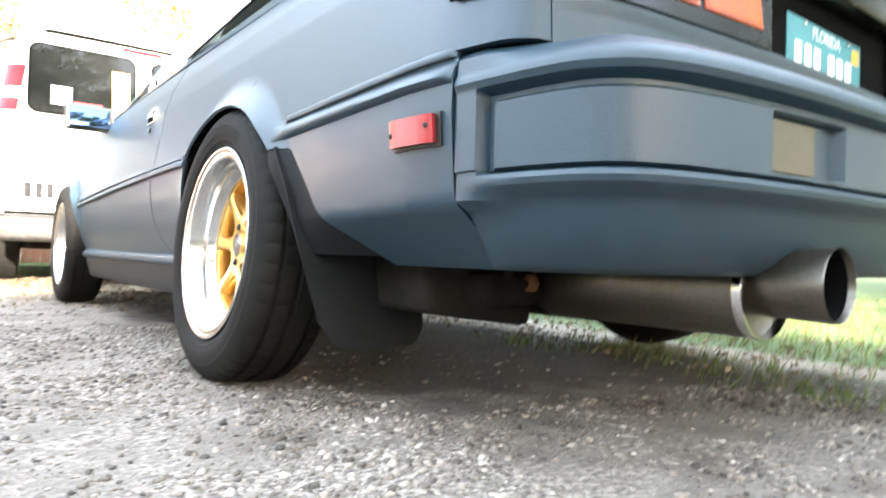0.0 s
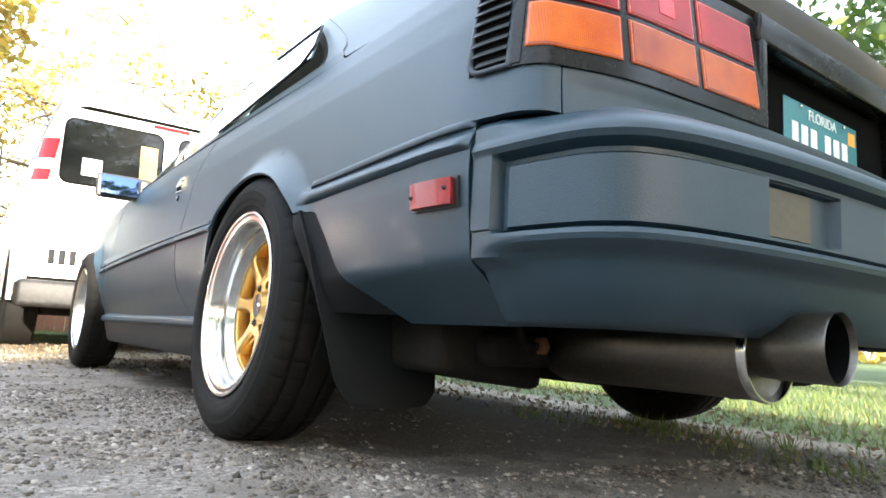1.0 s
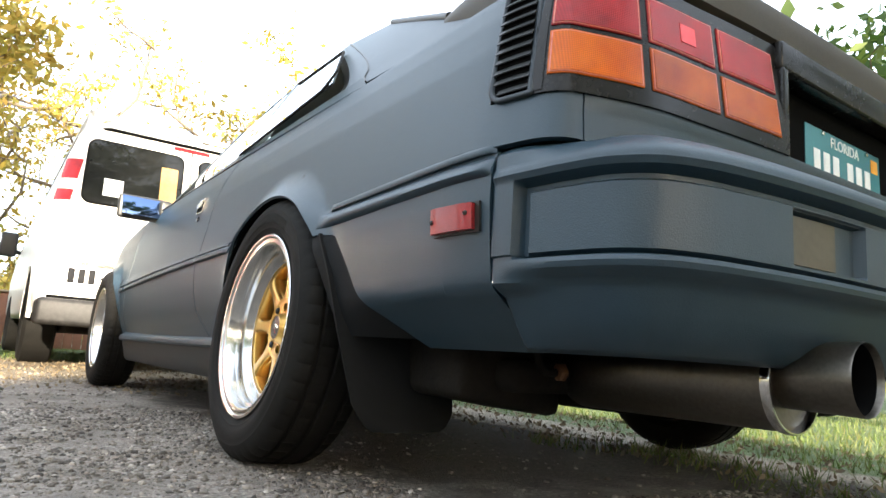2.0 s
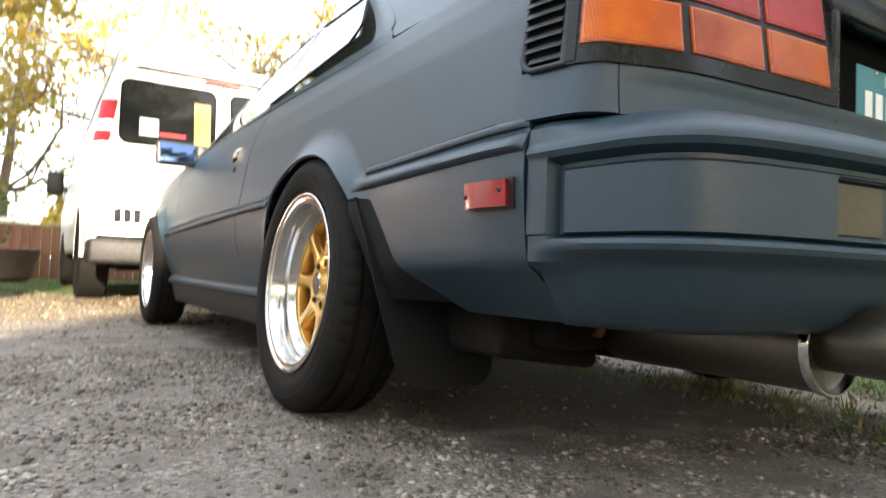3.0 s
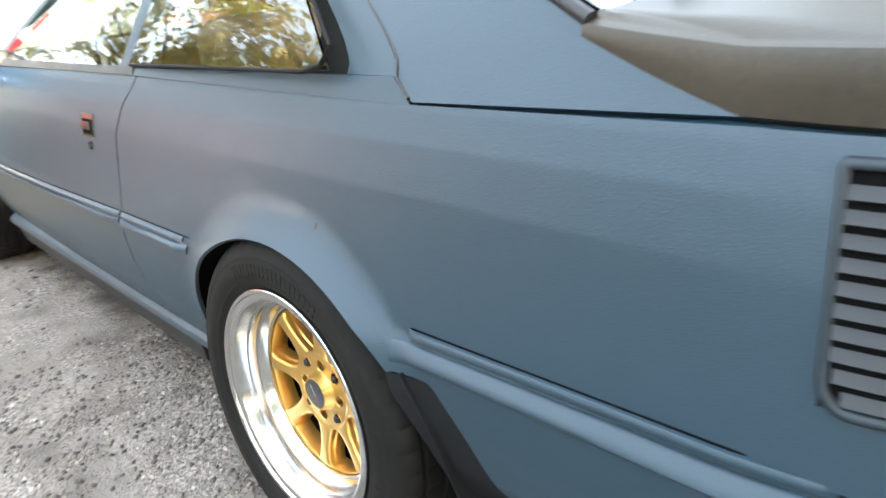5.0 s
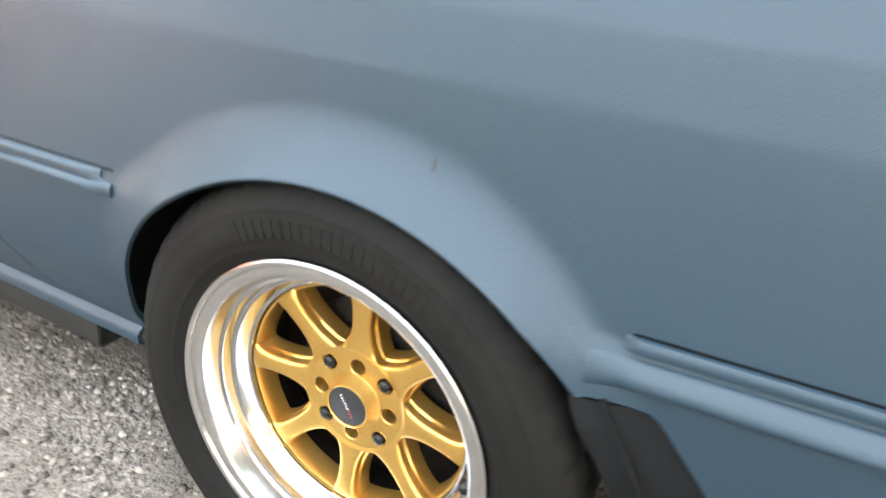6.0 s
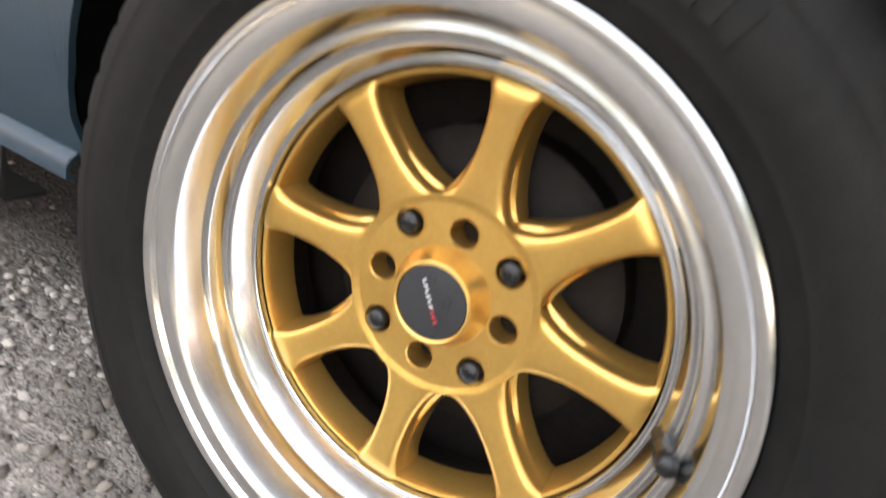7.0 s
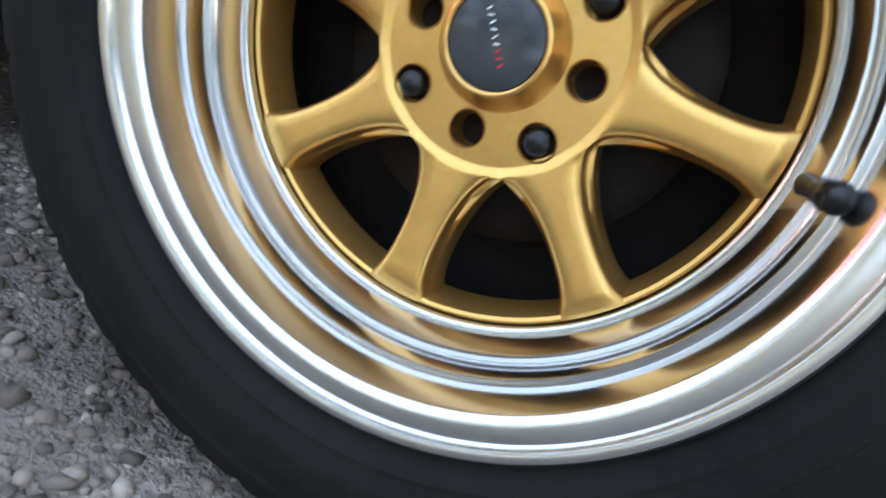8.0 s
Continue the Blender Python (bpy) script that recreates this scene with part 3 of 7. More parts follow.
def tail_point(i, z, proud=0.0):
    p, nrm = TAIL[i], TAIL_N[i]
    k = min(1, max(0, (p[0] + 0.757) / 0.08))
    lean_side = half_width(0.64) - half_width(z)
    lean_rear = 0.12 * (z - 0.64) if z > 0.60 else 0.02 * (z - 0.60)
    off = -(lean_side * (1 - k) + lean_rear * k) + proud
    return p[0] + nrm[0] * off, p[1] + nrm[1] * off, z


def tail_index(x=None, y=None):
    """Where the tail's plan line passes a given x, or a given y on its flank."""
    if x is not None:
        return int(np.argmin(np.abs(TAIL[:, 0] - x) + (TAIL[:, 1] > -0.88) * 9))
    return int(np.argmin(np.abs(TAIL[:, 1] - y)))


def tail_strip(name, i0, i1, z0, z1, proud, thick, material, rows=10, smooth=True, step=3):
    cols = list(range(i0, i1 + 1, step))
    if cols[-1] != i1:
        cols.append(i1)
    return sheet(name, lambda i, v: tail_point(int(i), z0 + (z1 - z0) * v, proud), cols, np.linspace(0, 1, rows), thick, material, (0, 0.5, 0.6), smooth)


def both(name, me, parent, label=""):
    return put(name, me, parent, label), put(name, mirrored(me, name), parent, label)


def build_tail():
    n = len(TAIL) - 1
    cut = tail_index(x=-0.722)
    both("rear_quarter", tail_strip("rear_quarter", 0, cut, 0.546, 0.82, 0, 0.012, PAINT, 26), CAR, "satin dark blue rear corner panel")
    both("tail_panel", tail_strip("tail_panel", cut + 1, n, 0.546, 0.612, 0, 0.012, PAINT, 8), CAR, "satin dark blue panel under the tail lamps")
    both("tail_panel_backing", tail_strip("tail_panel_backing", cut + 1, tail_index(x=-0.300), 0.612, 0.82, -0.004, 0.012, GLOSS_BLACK, 8), CAR)
    # rear lower flank under the side moulding, back to the bumper joint
    both("lower_quarter", sheet("lower_quarter", lambda y, z: (side_x(y, z), y, z), np.linspace(-0.799, -0.70, 10),
                                list(np.linspace(0.268, 0.56, 30)), 0.012, PAINT, (0, 1, 0.5)), CAR)


build_tail()


def build_tail_lamps():
    """Black garnish with three pairs of lenses on each side."""
    i0, i1 = tail_index(y=-0.846), tail_index(x=-0.304)
    garnish, twin = both("tail_lamp", tail_strip("tail_lamp", i0, i1, 0.612, 0.812, 0.004, 0.02, GLOSS_BLACK, 12), CAR, "black tail lamp cluster with red and amber lenses")
    spans = [(tail_index(y=-0.866), tail_index(x=-0.632)), (tail_index(x=-0.618), tail_index(x=-0.477)), (tail_index(x=-0.466), tail_index(x=-0.325))]
    for k, (a, b) in enumerate(spans):
        for z0, z1, mat, nm in ((0.638, 0.705, LENS_DEEP if k else LENS_AMBER, "amber_lens"), (0.714, 0.788, LENS_RED, "red_lens")):
            rim = tail_strip("lens_rim", a, b, z0, z1, 0.0058, 0.003, mat, 4, step=2)
            border = tail_strip("lens_border", a + 1, b - 1, z0 + 0.0020, z1 - 0.0020, 0.0070, 0.003, LENS_EDGE, 4, step=2)
            lens = tail_strip(nm, a + 2, b - 2, z0 + 0.0036, z1 - 0.0036, 0.0078, 0.004, mat, 6, step=2)
            for me, nme in ((rim, "lens_rim"), (border, "lens_border"), (lens, nm)):
                put(nme, me, garnish)
                put(nme, mirrored(me, nme), twin)
    a, b = tail_index(x=-0.556), tail_index(x=-0.522)
    spot = tail_strip("reflex_patch", a, b, 0.734, 0.764, 0.0088, 0.003, REFLEX, 4, step=2)
    put("reflex_patch", spot, garnish, "bright red reflex square")
    put("reflex_patch", mirrored(spot, "reflex_patch"), twin)
    # glossy edge ahead of the outer lenses
    strip = tail_strip("lamp_edge", i0 + 1, spans[0][0] - 2, 0.616, 0.806, 0.0055, 0.004, GLOSS_BLACK, 10)
    put("lamp_edge", strip, garnish)
    put("lamp_edge", mirrored(strip, "lamp_edge"), twin)


build_tail_lamps()


def build_vent():
    """Louvred extractor vent on the flank ahead of the tail lamp."""
    def at(u, z, proud):
        y = -0.772 - 0.078 * u + 0.014 * (z - 0.61) / 0.2
        i = tail_index(y=y)
        lo = max(0, min(i, len(TAIL) - 2))
        f = 0.0
        if TAIL[lo][1] != TAIL[lo + 1][1]:
            f = (TAIL[lo][1] - y) / (TAIL[lo][1] - TAIL[lo + 1][1])
        a, b = np.array(tail_point(lo, z, proud)), np.array(tail_point(lo + 1, z, proud))
        return tuple(a + (b - a) * f)
    Z0, Z1 = 0.612, 0.806
    # near-black backing: the shade between the slats is put into its colour
    vent, twin = both("side_vent", sheet("side_vent", lambda u, z: at(u, z, 0.0015), np.linspace(0.02, 0.98, 8), np.linspace(Z0 + 0.004, Z1, 16), 0.003, VOID, (0, 0, 0.6)), CAR, "dark grey louvred side vent")

    def loop(d):
        """Outline of the frame, inset by d metres, with a round lower front corner."""
        du = d / 0.078
        pts = []
        for (cu, cz, a0, rad) in ((1, Z0, 270, 0.004), (1, Z1, 0, 0.004), (0, Z1, 90, 0.006), (0, Z0, 180, 0.026)):
            r = max(rad - d, 0.001)
            su, sz = (1 if cu else -1), (1 if cz > 0.7 else -1)
            ou, oz = cu - su * (du + r / 0.078), cz - sz * (d + r)
            for k in range(7):
                t = radians(a0 + 15 * k)
                pts.append((ou + r / 0.078 * math.cos(t), oz + r * math.sin(t)))
        return pts
    rings = [(loop(d), pr) for d, pr in ((-0.001, 0.001), (-0.0005, 0.006), (0.002, 0.0075), (0.0065, 0.0075), (0.0085, 0.002))]
    n = len(rings[0][0])
    verts = [at(*ring[k], pr) for k in range(n) for ring, pr in rings]
    pieces = [("vent_frame", mesh_of("vent_frame", verts, grid_faces(n, len(rings), close_u=True), True, VENT_FRAME))]
    for k in range(10):
        z = Z0 + 0.012 + k * 0.0172
        u0 = 0.10 + (0.12 if k == 0 else 0.03 if k == 1 else 0)
        # each slat leans out at its lower edge
        pieces.append(("slat", sheet("slat", lambda u, v, z=z: at(u, z + 0.0092 * v, 0.0078 - 0.0055 * v), np.linspace(u0, 0.915, 6), np.linspace(0, 1, 3), 0.0018, VENT, (0, 0, 0.6))))
    for nm, me in pieces:
        put(nm, me, vent)
        put(nm, mirrored(me, nm), twin)


build_vent()

# ---------------- bumper ----------------
BUMP_PTS = [(-0.786, -0.803), (-0.784, -0.84), (-0.779, -0.87), (-0.768, -0.925), (-0.750, -0.980), (-0.718, -1.018), (-0.665, -1.042),
            (-0.59, -1.058), (-0.47, -1.073), (-0.25, -1.086), (0.0, -1.091)]
BUMP, BUMP_N = outline(BUMP_PTS, 260)


def ramp01(v):
    return min(1, max(0, v))


def bumper_offset(i, z):
    """How far the bumper's face stands out of its plan line, by height."""
    base = float(np.interp(z, [0.268, 0.285, 0.31, 0.335, 0.350, 0.358, 0.364, 0.370, 0.377, 0.383, 0.489, 0.497, 0.505, 0.512, 0.520, 0.530, 0.540],
                           [-0.085, -0.062, -0.042, -0.030, -0.023, -0.015, -0.004, 0.004, 0.006, 0.004, 0.004, 0.008, 0.006, 0.001, -0.009, -0.025, -0.048]))
    y, x = BUMP[i][1], BUMP[i][0]
    if z < 0.39:
        # plain tucked-under end beside the joint
        end = float(np.interp(z, [0.268, 0.294, 0.324, 0.339, 0.348, 0.354], [-0.074, -0.054, -0.036, -0.025, -0.009, 0.0]))
        k = ramp01((-0.805 - y) / 0.11)
        k = k * k * (3 - 2 * k)
        base = base * k + end * (1 - k)
    near = 1 - ramp01((-0.820 - y) / 0.13)
    near = near * near * (3 - 2 * near)
    if z > 0.505:
        base = base * (1 - near) + near * float(np.interp(z, [0.505, 0.530, 0.540], [0.004, 0.001, -0.010]))
    inset = ramp01((-0.840 - y) / 0.006) if x < -0.5 else 1.0
    base -= 0.020 * inset * ramp01((0.489 - z) / 0.007) * ramp01((z - 0.383) / 0.005)
    # a raised field inside the groove
    field = (ramp01((-0.855 - y) / 0.006) if x < -0.5 else 1.0) * ramp01((0.476 - z) / 0.005) * ramp01((z - 0.388) / 0.004)
    base += 0.010 * field
    # sunk pocket of the reflector
    pocket = ramp01((x + 0.508) / 0.006) * ramp01((-0.338 - x) / 0.006) * ramp01((0.470 - z) / 0.004) * ramp01((z - 0.396) / 0.004)
    return base - 0.016 * pocket


def bumper_point(i, z, proud=0.0):
    o = bumper_offset(i, z) + proud
    lift = 0.003 * min(1, max(0, (-0.85 - BUMP[i][1]) / 0.10)) * min(1, max(0, (z - 0.40) / 0.12))
    return BUMP[i][0] + BUMP_N[i][0] * o, BUMP[i][1] + BUMP_N[i][1] * o, z + lift


def build_bumper():
    zs = [0.268, 0.276, 0.285, 0.297, 0.31, 0.322, 0.330, 0.335, 0.339, 0.344, 0.348, 0.351, 0.354, 0.358, 0.361, 0.364, 0.367, 0.370, 0.3735, 0.377, 0.380, 0.383, 0.3855, 0.388, 0.390, 0.392, 0.396, 0.400,
          0.42, 0.445, 0.466, 0.470, 0.471, 0.4735, 0.476, 0.479, 0.482, 0.4855, 0.489, 0.493, 0.497, 0.501, 0.505, 0.5085, 0.512, 0.516, 0.520, 0.525, 0.530, 0.535, 0.540]
    n = len(BUMP)
    half = [[bumper_point(i, z) for z in zs] for i in range(n)]
    full = half + [[(-x, y, z) for x, y, z in half[i]] for i in range(n - 2, -1, -1)]
    P = np.array(full)
    # fold the top in under the tail so that the bumper is a closed ledge
    ledge = P[:, -1:, :].copy()
    ledge[:, :, 1] += 0.09
    ledge[:, :, 2] += 0.002
    P = np.concatenate([P, ledge], axis=1)
    nu, nv = P.shape[:2]
    me = mesh_of("rear_bumper", P.reshape(-1, 3), grid_faces(nu, nv), True, PAINT)
    bm = bmesh.new()
    bm.from_mesh(me)
    bmesh.ops.recalc_face_normals(bm, faces=bm.faces[:])
    bm.normal_update()
    f = max(bm.faces, key=lambda q: -q.calc_center_median().y)
    if f.normal.y > 0:
        bmesh.ops.reverse_faces(bm, faces=bm.faces[:])
    for e in bm.edges:
        if len(e.link_faces) == 2 and e.calc_face_angle(0) > 0.55:
            e.smooth = False
    bm.to_mesh(me)
    bm.free()
    bumper = put("rear_bumper", me, CAR, "satin dark blue wraparound rear bumper")
    bumper.modifiers.new("thickness", "SOLIDIFY").thickness = 0.006
    # rectangular reflectors sunk into the field
    a, b = (int(np.argmin(np.abs(BUMP[:, 0] - v))) for v in (-0.499, -0.392))
    for sgn in (-1, 1):
        me = sheet("reflector", lambda i, v: bumper_point(int(i), 0.401 + 0.063 * v, 0.004), list(range(a, b + 1, 2)), np.linspace(0, 1, 4), 0.003, LENS_CLEAR, (0, 0, 0.4))
        put("reflector", mirrored(me, "reflector") if sgn > 0 else me, bumper, "dull yellowish reflector")
    # black block added under the tail, behind the bumper's ledge, as painted shade
    put("bumper_gap_shade", block("bumper_gap_shade", (-0.70, -0.90, 0.30), (0.70, -0.82, 0.556), VOID, 0.01), CAR)


build_bumper()

# ---------------- mouldings, sills, markers ----------------


def moulding(name, y0, y1, z0, z1, h=0.034, n=30, lead=0.0):
    """A rubbing strip with a shallow groove along it."""
    prof = [(-0.5, -0.001), (-0.5, 0.005), (-0.42, 0.0092), (-0.14, 0.0100), (0.0, 0.0080), (0.05, 0.0008), (0.17, 0.0008), (0.21, 0.0062), (0.35, 0.0074), (0.45, 0.0050), (0.5, -0.001)]

    def fn(y, k):
        f, pr = prof[int(k)]
        z = z0 + (z1 - z0) * (y - y0) / (y1 - y0) + f * h
        end = min(1, (y1 - y) / 0.012, (y - y0) / (0.012 + lead))
        if f > 0.1:
            # the upper ridge stops short of the lower one
            y += lead * max(0, 1 - (y - y0) / 0.10)
        return side_x(y, z) - pr * max(end, 0.25) - 0.0012, y, z
    return sheet(name, fn, np.linspace(y0, y1, n), range(len(prof)), 0.003, PAINT, (0, 1, 0.5))


def build_trim():
    def seam(y0, y1, z0, z1):
        me = sheet("moulding_seam", lambda y, k: (side_x(y, z0 + (z1 - z0) * (y - y0) / (y1 - y0) + k) - 0.0012, y, z0 + (z1 - z0) * (y - y0) / (y1 - y0) + k), np.linspace(y0, y1, 24), [0.0168, 0.0190], 0.002, VOID, (0, 1, 0.5))
        both("moulding_seam", me, CAR)
    seam(0.327, 0.655, 0.5142, 0.5107)
    seam(0.668, 1.925, 0.5107, 0.4857)
    seam(-0.797, -0.307, 0.5345, 0.5205)
    both("side_moulding", moulding("side_moulding", 0.325, 0.655, 0.5155, 0.512, 0.031, lead=0.022), CAR, "narrow body-colour rubbing strip")
    both("side_moulding", moulding("side_moulding", 0.668, 1.925, 0.512, 0.487, 0.031), CAR)
    both("side_moulding", moulding("side_moulding", 1.94, 2.08, 0.488, 0.485), CAR)
    # behind the wheel: a thin ridge, a groove, and a broad rounded shoulder under it
    ridge = [(0.0168, -0.001), (0.0160, 0.0042), (0.0125, 0.0062), (0.0065, 0.0060), (0.0040, 0.0042), (0.0036, -0.001)]
    shoulder = [(-0.0012, -0.003), (-0.0020, 0.0012), (-0.0060, 0.0040), (-0.0120, 0.0072), (-0.0180, 0.0098), (-0.0220, 0.0098), (-0.0255, 0.0074), (-0.0285, 0.0030), (-0.0305, -0.001)]

    def strip(name, prof, y0, y1, fade):
        def fn(y, k):
            dz, pr = prof[int(k)]
            z = float(np.interp(y, [-0.79, -0.60, -0.31, -0.27], [0.534, 0.5295, 0.5205, 0.5190])) + dz
            end = min(1, (y1 - y) / fade, (y - y0) / 0.010)
            return side_x(y, z) - pr * max(end, 0.12) - 0.0008, y, z
        ys = [y0, y0 + 0.004, y0 + 0.010] + list(np.linspace(y0 + 0.03, y1 - fade, 22)) + list(np.linspace(y1 - fade * 0.8, y1, 5))
        return sheet(name, fn, ys, range(len(prof)), 0.003, PAINT, (0, 1, 0.5))
    both("side_moulding", strip("side_moulding", ridge, -0.798, -0.303, 0.012), CAR)
    both("shoulder_moulding", strip("shoulder_moulding", shoulder, -0.798, -0.278, 0.045), CAR, "broad rounded body-colour shoulder strip")
    # small dark chip in the paint over the rear arch
    chip = sheet("paint_chip", lambda y, z: (side_x(y, z) - 0.0006, y, z), [-0.1075, -0.1055, -0.1035], [0.632, 0.637, 0.643], 0.0008, BLACK, (0, 0, 0.5))
    put("paint_chip", chip, CAR, "small dark chip in the paint")
    # sill skirt
    prof = [(0.745, 0.286), (0.764, 0.270), (0.773, 0.264), (0.776, 0.258), (0.776, 0.246), (0.768, 0.240), (0.757, 0.20), (0.748, 0.160), (0.738, 0.149), (0.69, 0.146)]

    def lip(y, k):
        x, z = prof[int(k)]
        return -x, y, z
    ys = list(np.linspace(0.368, 0.60, 10)) + list(np.linspace(0.65, 1.98, 24))
    both("sill_lip", sheet("sill_lip", lip, ys, range(6), 0.005, PAINT, (0, 1, 0.3)), CAR, "painted blue lip along the sill")

    def skirt(y, k):
        x, z = prof[int(k) + 5]
        cut = max(0, 0.60 - y) * max(0, 0.246 - z) * 4.0
        return -x + 0.006, y + cut, z
    both("sill_skirt", sheet("sill_skirt", skirt, [0.480 + 0.012 * i for i in range(11)] + list(np.linspace(0.65, 1.98, 24)), range(len(prof) - 5), 0.006, SKIRT, (0, 1, 0.3)), CAR, "dull dark grey sill skirt")
    # side marker lamp
    for sgn in (-1, 1):
        def face(y, z, pr):
            return side_x(y, z) - pr, y, z
        ys, zs = np.linspace(-0.778, -0.687, 8), np.linspace(0.429, 0.466, 5)
        g = sheet("side_marker", lambda y, z: face(y, z, 0.004), np.linspace(-0.784, -0.684, 8), np.linspace(0.426, 0.469, 5), 0.004, BLACK, (0, 0, 0.45))
        r = sheet("marker_lens", lambda y, z: face(y, z, 0.015 - 0.003 * (y < -0.774 or y > -0.690)), ys, zs, 0.012, MARKER_RED, (0, 0, 0.45))
        mk = put("side_marker", mirrored(g, "side_marker") if sgn > 0 else g, CAR, "red side marker lamp")
        put("marker_lens", mirrored(r, "marker_lens") if sgn > 0 else r, mk, "red plastic lens")
        for y, z in ((-0.694, 0.446), (-0.768, 0.452)):
            s = lathe_x("screw", [(0.0, 0.0), (-0.002, 0.0022), (0, 0.0036), (0.002, 0.0036)], 10, BLACK)
            x = side_x(y, z) - 0.0155
            put("screw", s, mk, m=pose(x if sgn < 0 else -x, y, z))


build_trim()


def build_handle():
    door = [o for o in CAR.children if o.name == "door"][0]
    y0, y1, z0, z1 = 0.765, 0.838, 0.684, 0.736
    def f(y, z, pr):
        return side_x(y, z) - pr, y, z
    put("door_handle", sheet("door_handle", lambda y, z: f(y, z, 0.004), np.linspace(y0, y1, 5), np.linspace(z0, z1, 5), 0.006, CHROME, (0, 0, 0.7)), door, "chrome door handle bezel")
    # black patch on the bezel paints the shade of the finger recess
    put("handle_recess_shade", sheet("handle_recess_shade", lambda y, z: f(y, z, 0.0055), np.linspace(y0 + 0.010, y1 - 0.008, 5), np.linspace(z0 + 0.006, z1 - 0.012, 5), 0.003, VOID, (0, 0, 0.7)), door)
    put("handle_paddle", sheet("handle_paddle", lambda y, z: f(y, z, 0.010), np.linspace(y0 + 0.014, y1 - 0.012, 5), np.linspace(z0 + 0.018, z1 - 0.016, 4), 0.005, CHROME, (0, 0, 0.7)), door)
    put("lock", lathe_x("lock", [(-0.004, 0), (-0.004, 0.009), (0.003, 0.010)], 18, LUG), door, m=pose(side_x(0.80, 0.66) - 0.001, 0.80, 0.662))


build_handle()

# ---------------- greenhouse ----------------
A0, A1 = (-0.700, 1.78, 0.835), (-0.578, 1.10, 1.095)
B0, B1 = (-0.733, 0.60, 0.832), (-0.580, 0.52, 1.128)
C0, C1 = (-0.726, -0.255, 0.846), (-0.588, 0.13, 1.115)
D0, D1 = (-0.682, -0.505, 0.902), (-0.560, -0.06, 1.115)
E0, E1 = (-0.7395, -0.292, 0.8185), (-0.719, -0.682, 0.8245)


def rear_edge(v):
    """Rear edge of the quarter window's frame: upright at its foot, then leaning forward."""
    return C0[0] + (C1[0] - C0[0]) * v, C0[1] + (C1[1] - C0[1]) * v - 0.034 * math.sin(math.pi * v ** 0.6), C0[2] + (C1[2] - C0[2]) * v


def lerp3(a, b, t):
    return tuple(a[i] + (b[i] - a[i]) * t for i in range(3))


def flip(p):
    return -p[0], p[1], p[2]


def bar(name, a, b, wa, wb, t, material):
    """A flat pillar between two points of the glass line."""
    a, b = Vector(a), Vector(b)
    return patch(name, a + Vector((0, wa, 0)), a - Vector((0, wa, 0)), b - Vector((0, wb, 0)), b + Vector((0, wb, 0)), 4, 10, t, material, 0.001)


def roof_fn(u, y):
    k = 2 * u - 1
    e = float(np.interp(y, [-0.1, 0.13, 0.52, 1.10], [0.560, 0.578, 0.572, 0.568]))
    ze = float(np.interp(y, [-0.1, 0.13, 0.52, 0.8, 1.10], [1.105, 1.120, 1.132, 1.126, 1.100]))
    zc = ze + 0.065
    z = ze + (zc - ze) * (1 - abs(k) ** 2.6)
    return e * math.copysign(abs(k) ** 0.85, k) if k else 0.0, y, z


